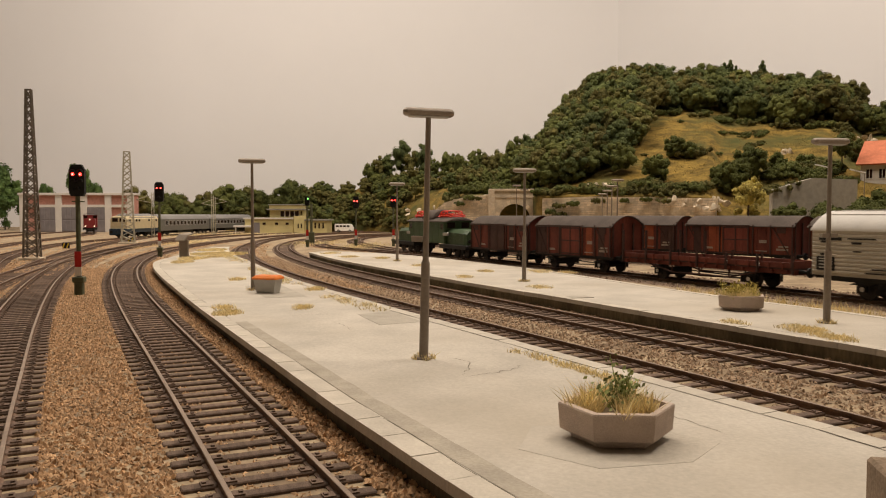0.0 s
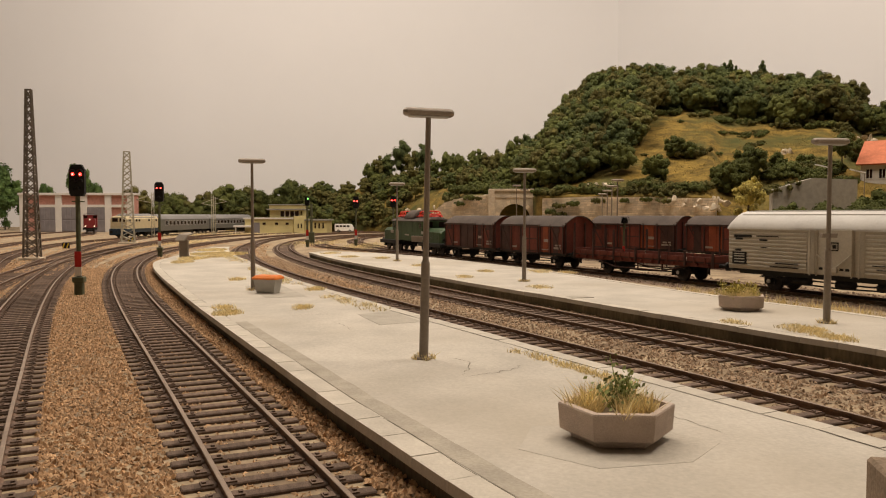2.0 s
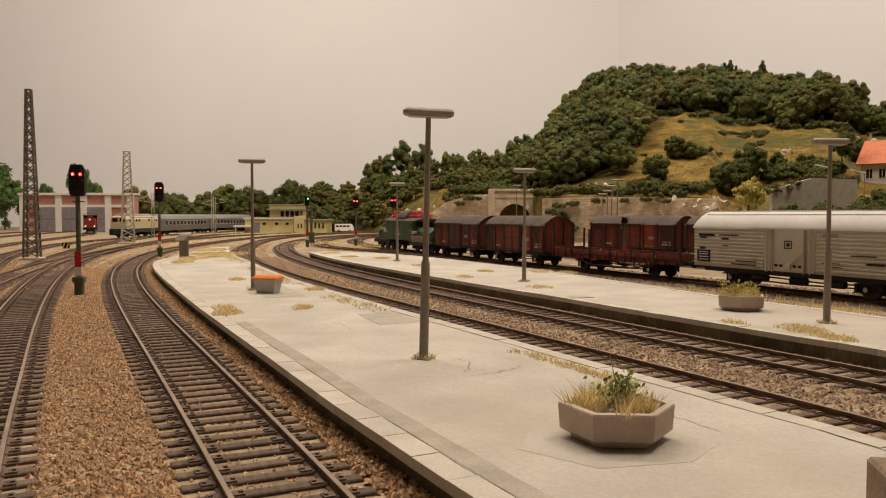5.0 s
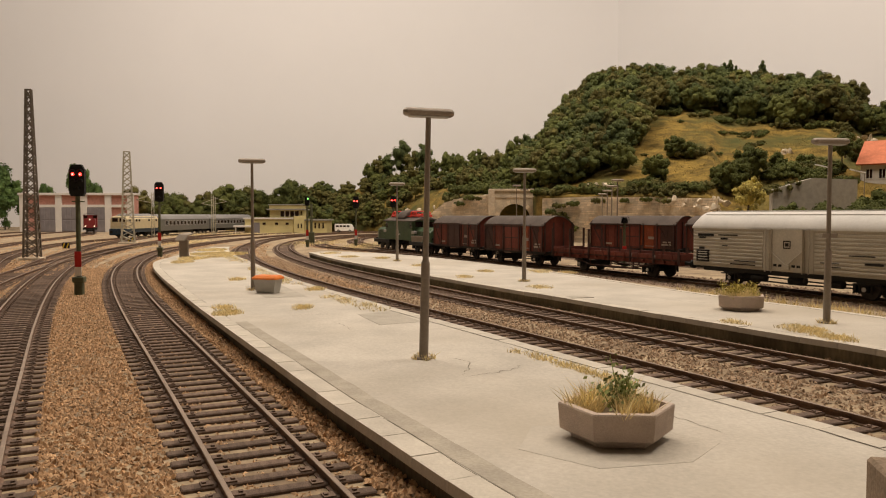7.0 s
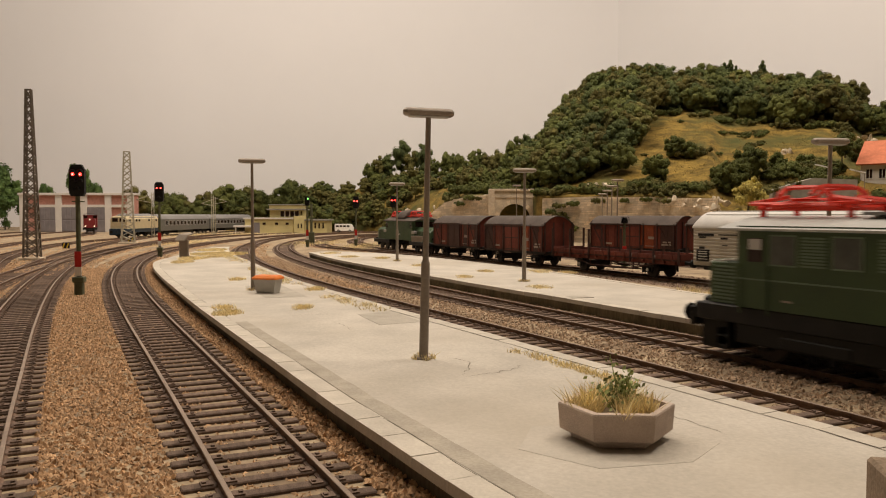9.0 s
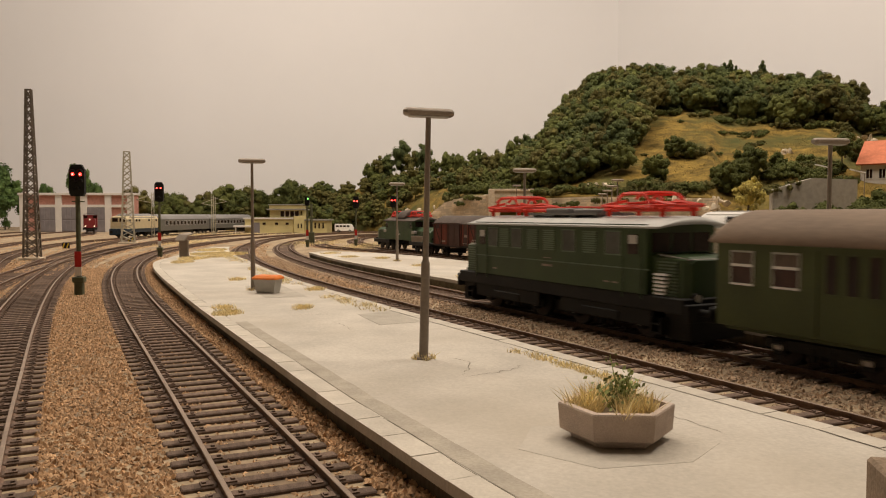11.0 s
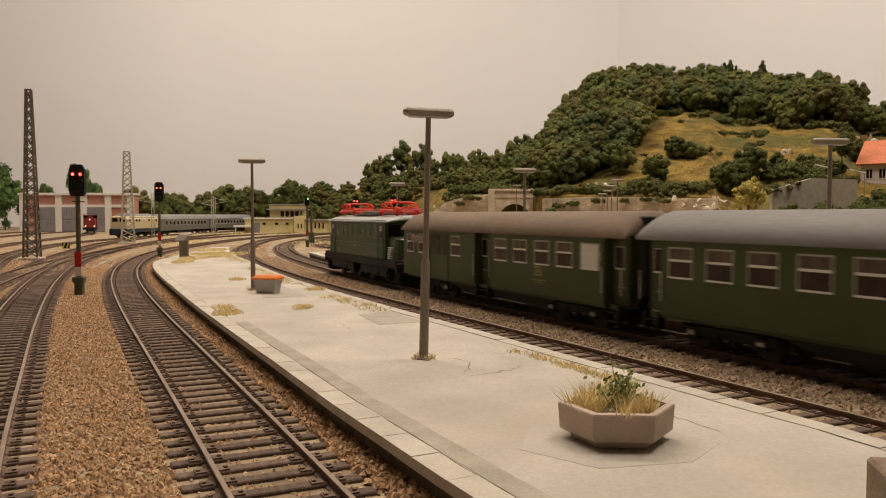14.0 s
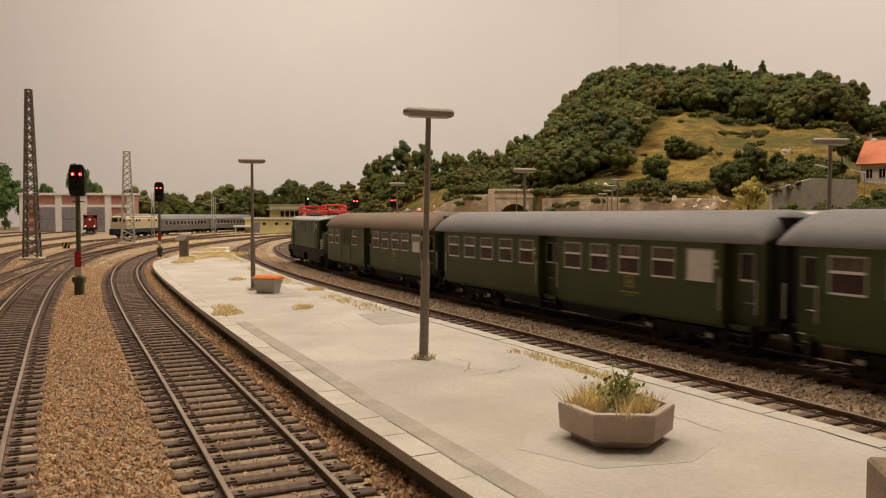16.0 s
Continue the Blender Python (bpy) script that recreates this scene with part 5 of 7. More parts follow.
# ---- the green electric locomotive of the passenger train ----
def electric_loco():
    th = thing("electric_locomotive", "dark green box-cab electric locomotive with red pantographs", "locomotive")
    bm = B()
    box(bm, -6.9, 6.9, -1.40, 1.40, 0.98, 1.45, 0.03)
    part("frame", bm, M["frame_black"], th, "black running frame")
    bm = B()
    prism_x(bm, [(-1.42, 1.45), (1.42, 1.45), (1.42, 3.62), (-1.42, 3.62)], -5.35, 5.35)
    body = part("body", bm, M["loco_green"], th)
    for sg in (-1, 1):
        bm = B()
        loft(bm, [[(sg * 5.35, -1.22, 1.28), (sg * 5.35, 1.22, 1.28), (sg * 5.35, 1.22, 2.62), (sg * 5.35, 1.05, 2.72), (sg * 5.35, -1.05, 2.72), (sg * 5.35, -1.22, 2.62)],
                  [(sg * 6.6, -1.12, 1.28), (sg * 6.6, 1.12, 1.28), (sg * 6.6, 1.12, 2.56), (sg * 6.6, 0.95, 2.66), (sg * 6.6, -0.95, 2.66), (sg * 6.6, -1.12, 2.56)],
                  [(sg * 6.78, -0.95, 1.28), (sg * 6.78, 0.95, 1.28), (sg * 6.78, 0.95, 2.45), (sg * 6.78, 0.8, 2.55), (sg * 6.78, -0.8, 2.55), (sg * 6.78, -0.95, 2.45)]])
        bmesh.ops.recalc_face_normals(bm, faces=bm.faces)
        nose = part("front_hood", bm, M["loco_green"], th)
        for side in (-1, 1):
            bm = B()
            for k in range(11):
                z = 1.48 + k * 0.098
                box(bm, min(sg * 5.62, sg * 6.42), max(sg * 5.62, sg * 6.42), side * 1.15 - 0.06, side * 1.15 + 0.06, z, z + 0.045)
            part("louvre", bm, M["louvre_green"], nose)
        if sg < 0:
            for k in range(6):
                z = 1.50 + k * 0.115
                bm = B()
                loft(bm, [[(-6.02 - 0.03 * k, y, z + dz) for y, dz in ((1.2, 0), (1.38, 0), (1.36, .06), (1.2, .06))], [(-5.62, y, z + dz) for y, dz in ((1.2, 0), (1.38, 0), (1.36, .06), (1.2, .06))]])
                bmesh.ops.recalc_face_normals(bm, faces=bm.faces)
                part("cab_step", bm, M["van_white"], nose, "white ladder rung beside the hood")
        for y in (-0.85, 0.85):
            bm = B()
            rod(bm, (sg * 6.7, y, 1.45), (sg * 6.95, y, 1.45), 0.15, n=14)
            lamp = part("head_lamp", bm, M["frame_black"], th)
            bm = B()
            rod(bm, (sg * 6.95, y, 1.45), (sg * 6.97, y, 1.45), 0.12, n=14)
            part("lens", bm, M["lampglass"], lamp)
        for y in (-0.85, 0.0, 0.85):
            bm = B()
            x = sg * 5.35
            box(bm, min(x, x + sg * 0.02), max(x, x + sg * 0.02), y - 0.35, y + 0.35, 2.75, 3.35)
            part("cab_window", bm, M["window_dark"], th)
        bm = B()
        wire(bm, [(sg * 6.72, -1.0, 2.58), (sg * 6.72, 1.0, 2.58), (sg * 5.6, 1.15, 2.7)], 0.03)
        part("handrail", bm, M["bright_steel"], th)
        bm = B()
        for y in (-1.3, 1.3):
            for z in (0.32, 0.58):
                box(bm, min(sg * 5.6, sg * 6.0), max(sg * 5.6, sg * 6.0), y - 0.16, y + 0.16, z, z + 0.04)
            box(bm, min(sg * 5.58, sg * 5.62), max(sg * 5.58, sg * 5.62), y - 0.16, y + 0.16, 0.3, 0.8)
            box(bm, min(sg * 5.98, sg * 6.02), max(sg * 5.98, sg * 6.02), y - 0.16, y + 0.16, 0.3, 0.8)
        part("footstep", bm, M["frame_black"], th)
        buffers(th, sg * 7.645)
        bm = B()
        box(bm, min(sg * 5.9, sg * 6.9), max(sg * 5.9, sg * 6.9), -1.15, 1.15, 0.16, 1.0, 0.05)
        part("snow_plough", bm, M["frame_black"], th)
        bm = B()
        for y in (-1.26, 1.26):
            box(bm, min(sg * 0.7, sg * 5.5), max(sg * 0.7, sg * 5.5), y - 0.07, y + 0.07, 0.46, 1.0, 0.04)
        part("bogie_side_frame", bm, M["frame_black"], th)
        bm = B()
        box(bm, min(sg * 6.95, sg * 7.1), max(sg * 6.95, sg * 7.1), -1.4, 1.4, 0.75, 1.3, 0.03)
        part("buffer_beam", bm, M["frame_black"], th)
    vault(th, -6.0, 6.0, 1.49, 3.55, 3.88, "roof_silver", 0.5, label="silver grey curved roof")
    for side in (-1, 1):
        y = 1.42 * side
        for x in (-4.75, 4.75):
            bm = B()
            box(bm, x - 0.36, x + 0.36, min(y, y + 0.02 * side), max(y, y + 0.02 * side), 1.48, 3.4, 0.0)
            d = part("cab_door", bm, M["loco_green"], th)
            bm = B()
            box(bm, x - 0.24, x + 0.24, min(y, y + 0.034 * side), max(y, y + 0.034 * side), 2.68, 3.3)
            part("pane", bm, M["window_dark"], d)
            bm = B()
            box(bm, x - 0.2, x + 0.2, min(y, y + 0.04 * side), max(y, y + 0.04 * side), 3.0, 3.28)
            part("curtain", bm, M["lampglass"], d, "pale inset in the door window")
            bm = B()
            for xx in (x - 0.45, x + 0.45):
                wire(bm, [(xx, y + 0.06 * side, 1.3), (xx, y + 0.06 * side, 2.6)], 0.022)
            part("handrail", bm, M["loco_green"], th)
        for x, kind in ((-3.75, "w"), (-2.55, "l"), (-1.35, "w"), (-0.15, "l"), (0.95, "l"), (2.1, "w"), (3.0, "l"), (3.9, "w")):
            if kind == "w":
                window(th, x, 2.6, 3.4, 0.82, y, side, "louvre_green", "glass_reflection", rim=0.04)
            else:
                bm = B()
                for k in range(10):
                    box(bm, x - 0.36, x + 0.36, min(y, y + 0.035 * side), max(y, y + 0.035 * side), 2.62 + k * 0.077, 2.665 + k * 0.077)
                part("louvre", bm, M["louvre_green"], th)
        bm = B()
        box(bm, -5.5, 5.5, min(y, y + 0.03 * side), max(y, y + 0.03 * side), 2.2, 2.24)
        part("belt_rail", bm, M["louvre_green"], th)
        bars_on(th, y, side, [(-0.32, 0.32, 2.02, 2.1), (-0.25, 0.25, 2.32, 2.35), (-4.0, -3.75, 1.7, 1.75), (-3.6, -3.3, 1.7, 1.75), (3.6, 3.9, 1.7, 1.75)], "chalk_grey", "number_bar")
    # Plain dark box added to fill the open gap between the wheels.
    bm = B()
    box(bm, -6.3, 6.3, -0.62, 0.62, 0.28, 0.74, 0.03)
    part("brake_gear", bm, M["frame_black"], th)
    for x in (-3.0, 3.0):
        bogie(th, x, 3.5, 0.62)
        bm = B()
        for y in (-1.25, 1.25):
            box(bm, x - 1.0, x + 1.0, y - 0.12, y + 0.12, 0.5, 0.8, 0.03)
        part("sand_box", bm, M["frame_black"], th)
    bm = B()
    for y in (-0.6, 0.6):
        box(bm, -2.2, 2.2, y - 0.22, y + 0.22, 3.90, 3.98)
    for x in (-1.9, -0.6, 0.7, 1.9):
        box(bm, x - 0.1, x + 0.1, -0.7, 0.7, 3.7, 3.92)
    box(bm, -1.9, -0.3, -0.45, 0.45, 3.9, 4.12, 0.04)
    box(bm, 0.1, 1.6, -0.4, 0.4, 3.9, 4.16, 0.04)
    part("roof_walkway", bm, M["roof_grey"], th)
    bm = B()
    for x in (-1.2, 0.2, 1.4):
        rod(bm, (x, 0, 3.85), (x, 0, 4.18), 0.09, 0.06, n=8)
    wire(bm, [(-1.2, 0, 4.18), (0.2, 0, 4.2), (1.4, 0, 4.18)], 0.03)
    part("roof_line", bm, M["pantograph_red"], th)
    for x in (-3.9, 3.9):
        pantograph(th, x, 3.95)
    return th


# ---- green passenger coaches ----
def coach(luggage=False, roof="roof_grey", label=""):
    th = thing("passenger_coach", label, "railway coach", "passenger train coaches")
    half, floor, eaves = 1.43, 0.95, 3.2
    tail = -8.05 if luggage else -9.25
    bm = B()
    box(bm, tail, 9.25, -1.06, 1.06, floor, 3.2)
    box(bm, tail + 0.25, 9.0, -1.3, 1.3, 0.8, floor)
    part("inner_body", bm, M["coach_green"], th)
    if luggage:
        solid = [(9.3, 1.65), (0.38, -7.2)]
        glass = [(8.4, 0.8), (7.0, 0.85), (3.4, 0.95), (-0.56, 1.0), (-2.03, 1.0), (-3.55, 1.0), (-4.97, 1.0), (-6.45, 1.05)]
        doors = [(1.65, 0.38), (-7.2, -8.05)]
    else:
        solid = [(8.45, 0.8), (-0.4, -8.15)]
        glass = [(7.6, 1.0), (6.12, 1.0), (4.65, 1.0), (3.12, 1.0), (1.6, 1.0), (-1.37, 1.0), (-2.84, 1.0), (-4.34, 1.0), (-5.87, 1.0), (-7.33, 1.05)]
        doors = [(9.25, 8.45), (0.8, -0.4), (-8.15, -9.25)]
    for side in (-1, 1):
        y = half * side
        for a, b in solid:
            bm = B()
            box(bm, b, a, min(1.06 * side, y), max(1.06 * side, y), floor - 0.05, eaves + 0.05, 0.02)
            part("side_wall", bm, M["coach_green"], th)
        for i, (x, w) in enumerate(glass):
            blind = side > 0 and i == len(glass) - 1
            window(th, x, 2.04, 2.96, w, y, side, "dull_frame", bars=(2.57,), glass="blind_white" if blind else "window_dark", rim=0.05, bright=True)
        for a, b in doors:
            yy = 1.06 * side
            n = 2 if abs(a - b) > 1.2 else 1
            for k in range(n):
                x = b + (a - b) * (k + 0.5) / n
                bm = B()
                box(bm, x - 0.34, x + 0.34, min(yy, yy + 0.03 * side), max(yy, yy + 0.03 * side), floor + 0.02, 3.05)
                d = part("door", bm, M["coach_green"], th)
                window(d, x, 2.12, 2.88, 0.5, yy + 0.03 * side, side, "dull_frame", rim=0.035, bright=True)
                bm = B()
                wire(bm, [(x - 0.27, yy + 0.07 * side, 1.55), (x + 0.05, yy + 0.07 * side, 1.55)], 0.025)
                part("handle", bm, M["bright_steel"], d)
            bm = B()
            for z in (0.42, 0.68):
                box(bm, min(a, b) + 0.1, max(a, b) - 0.1, min(1.1 * side, 1.42 * side), max(1.1 * side, 1.42 * side), z, z + 0.04)
            for x in (min(a, b) + 0.1, max(a, b) - 0.14):
                box(bm, x, x + 0.04, min(1.1 * side, 1.42 * side), max(1.1 * side, 1.42 * side), 0.42, 0.95)
            part("footstep", bm, M["frame_black"], th)
            bm = B()
            for x in (a + 0.07, b - 0.07):
                wire(bm, [(x, y + 0.04 * side, 1.3), (x, y + 0.04 * side, 2.2)], 0.025)
            part("handrail", bm, M["bright_steel"], th)
        if luggage:
            for x in (5.7, 5.15, 4.6):
                window(th, x, 2.0, 2.98, 0.34, y, side, "coach_green", rim=0.03)
            bm = B()
            for x in (6.1, 4.2):
                box(bm, x - 0.02, x + 0.02, min(y, y + .03 * side), max(y, y + .03 * side), 1.0, 3.05)
            box(bm, 2.6, 6.8, min(y, y + .05 * side), max(y, y + .05 * side), 3.08, 3.13)
            part("luggage_door_rail", bm, M["coach_green"], th)
        cx = -3.3 if luggage else -4.35
        bars_on(th, y, side, [(cx - 0.24, cx + 0.24, 1.62, 1.69), (cx - 0.24, cx - 0.17, 1.69, 1.93), (cx + 0.17, cx + 0.24, 1.69, 1.93), (cx - 0.24, cx + 0.24, 1.93, 2.0),
                              (cx - 0.1, cx + 0.1, 1.73, 1.89), (cx - 0.5, cx + 0.45, 1.44, 1.49), (cx - 0.25, cx + 0.2, 1.35, 1.38)], "emblem_olive", "emblem_bar")
        bars_on(th, y, side, [(d0 + (0.18 if k == 0 else -0.36), d0 + (0.36 if k == 0 else -0.18), z, z + 0.09) for (d0, d1) in doors[1:] for k in (0,) for z in (2.42, 2.58)], "yellow_stucco", "class_plate")
    vault(th, tail - 0.3, 9.55, 1.47, eaves, 4.05, roof, 0.55, label="curved coach roof", power=2.2, dip=0.75, shoulder=0.62)
    for sg in (-1, 1):
        bm = B()
        x = 9.25 if sg > 0 else tail
        for q in ((-0.8, -0.45, 0.95, 3.3), (0.45, 0.8, 0.95, 3.3), (-0.7, 0.7, 3.0, 3.86)):
            box(bm, min(x, x + sg * 0.47), max(x, x + sg * 0.47), q[0], q[1], q[2], q[3], 0.03)
        part("gangway_bellows", bm, M["frame_black"], th, "black rubber gangway bellows")
        buffers(th, 9.73 if sg > 0 else tail - 0.48)
        bogie(th, 6.2 if sg > 0 else tail + 3.05, 2.5)
    bm = B()
    for x in (-2.6, 1.6):
        box(bm, x - 0.9, x + 0.9, -1.05, 1.05, 0.38, 0.8, 0.04)
    rod(bm, (-0.6, 0.7, 0.55), (0.6, 0.7, 0.55), 0.18, n=10)
    for y in (-1.15, 1.15):
        loft(bm, [[(-4.2, y - .03, .85), (-4.2, y + .03, .85), (-4.2, y + .03, .75), (-4.2, y - .03, .75)], [(-3, y - .03, .85), (-3, y + .03, .85), (-3, y + .03, .45), (-3, y - .03, .45)],
                  [(3, y - .03, .85), (3, y + .03, .85), (3, y + .03, .45), (3, y - .03, .45)], [(4.2, y - .03, .85), (4.2, y + .03, .85), (4.2, y + .03, .75), (4.2, y - .03, .75)]])
    part("underframe", bm, M["frame_black"], th)
    return th


# ---- the heavy green electric locomotive of the freight train ----
def heavy_loco():
    th = thing("electric_locomotive", "green six-axle electric locomotive with long hoods and red pantographs", "locomotive")
    bm = B()
    box(bm, -4.5, 4.5, -1.45, 1.45, 1.2, 3.35, 0.05)
    part("body", bm, M["heavy_green"], th)
    for sg in (-1, 1):
        bm = B()
        prof = [(-1.15, 1.15), (1.15, 1.15), (1.15, 2.3), (0.85, 2.62), (-0.85, 2.62), (-1.15, 2.3)]
        loft(bm, [[(sg * 4.5, y, z) for y, z in prof], [(sg * 8.1, y, z - (0.12 if z > 2 else 0)) for y, z in prof], [(sg * 8.5, y * 0.9, 1.15 + (z - 1.15) * 0.85) for y, z in prof]])
        bmesh.ops.recalc_face_normals(bm, faces=bm.faces)
        hood = part("front_hood", bm, M["heavy_green"], th)
        for y in (-1.17, 1.17):
            bm = B()
            for x in (5.2, 6.3, 7.4):
                for k in range(6):
                    box(bm, min(sg * (x - .4), sg * (x + .4)), max(sg * (x - .4), sg * (x + .4)), y - 0.02, y + 0.02, 1.5 + k * .12, 1.56 + k * .12)
            part("louvre", bm, M["heavy_green"], hood)
        bm = B()
        box(bm, min(sg * 3.2, sg * 9.0), max(sg * 3.2, sg * 9.0), -1.42, 1.42, 0.75, 1.15, 0.04)
        part("bogie_frame", bm, M["frame_black"], th)
        for x in (3.9, 5.9, 7.9):
            wheelset(th, sg * x, 0.62)
            bm = B()
            for y in (-1.1, 1.1):
                box(bm, sg * x - 0.24, sg * x + 0.24, y - 0.1, y + 0.12, 0.4, 0.85, 0.04)
            part("axle_box", bm, M["frame_black"], th)
        buffers(th, sg * 9.3)
        for y in (-0.75, 0.75):
            bm = B()
            rod(bm, (sg * 8.4, y, 1.5), (sg * 8.62, y, 1.5), 0.17, n=12)
            part("head_lamp", bm, M["frame_black"], th)
            bm = B()
            x = sg * 4.5
            box(bm, min(x, x + sg * .03), max(x, x + sg * .03), y - .4, y + .4, 2.68, 3.2)
            part("cab_window", bm, M["window_dark"], th)
        bm = B()
        box(bm, min(sg * 4.2, sg * 5.1), max(sg * 4.2, sg * 5.1), 1.2, 1.5, 1.95, 2.25, 0.03)
        part("equipment_box", bm, M["bright_steel"], th, "pale grey equipment box")
        pantograph(th, sg * 3.0, 3.62)
    vault(th, -5.0, 5.0, 1.52, 3.3, 3.7, "roof_dark", 0.4)
    vault(th, -1.4, 1.4, 1.25, 3.6, 4.45, "roof_dark", 0.2, "roof_hatch", shoulder=0.7)
    for side in (-1, 1):
        y = 1.45 * side
        for x in (-3.9, 3.9):
            window(th, x, 2.5, 3.1, 0.7, y, side, "heavy_green", rim=0.04)
        bm = B()
        for x in (-2.6, -0.9, 0.9, 2.6):
            for k in range(6):
                box(bm, x - 0.5, x + 0.5, min(y, y + .02 * side), max(y, y + .02 * side), 2.5 + k * .1, 2.55 + k * .1)
        part("louvre", bm, M["heavy_green"], th)
        bm = B()
        for x in (-4.35, -3.2, -1.7, 0, 1.7, 3.2, 4.35):
            box(bm, x - 0.02, x + 0.02, min(y, y + .02 * side), max(y, y + .02 * side), 1.25, 3.3)
        part("panel_strip", bm, M["heavy_green"], th)
        bars_on(th, y, side, [(-0.6, 0.6, 1.75, 1.9)], "bright_steel", "number_bar")
    return th


# ---- goods wagons ----
def two_axle_underframe(th, length, base, mat="frame_black", r=0.5):
    hl = length / 2 - 0.62
    bm = B()
    for y in (-1.2, 1.2):
        box(bm, -hl, hl, y - 0.06, y + 0.06, 0.92, 1.18)
    for x in (-hl + .06, 0, hl - .06):
        box(bm, x - 0.06, x + 0.06, -1.25, 1.25, 0.9, 1.15)
    part("underframe", bm, M[mat], th)
    for sg in (-1, 1):
        x = sg * base / 2
        wheelset(th, x, r)
        for y in (-1.06, 1.06):
            bm = B()
            box(bm, x - 0.16, x + 0.16, y - 0.1, y + 0.1, 0.34, 0.66, 0.03)
            for k in range(4):
                box(bm, x - 0.65 + k * 0.12, x + 0.65 - k * 0.12, y - 0.06, y + 0.06, 0.68 + 0.045 * k, 0.72 + 0.045 * k)
            for a in (-0.3, 0.3):
                box(bm, x + a - 0.04, x + a + 0.04, y - 0.03, y + 0.03, 0.3, 0.95)
            part("axle_guard", bm, M["frame_black"], th)
        bm = B()
        rod(bm, (x, 1.14, 0.5), (x, 1.2, 0.5), 0.11, n=10)
        part("axle_box_lid", bm, M["bright_steel"], th, "pale axle box lid")
        buffers(th, sg * length / 2)
    bm = B()
    for y in (-0.95, 0.95):
        wire(bm, [(-base / 2 + .7, y, .5), (0, y, .42), (base / 2 - .7, y, .5)], 0.04)
    for x in (-base / 2 + .62, base / 2 - .62):
        box(bm, x - 0.07, x + 0.07, -1.0, 1.0, 0.3, 0.75)
    part("brake_rigging", bm, M["frame_black"], th)


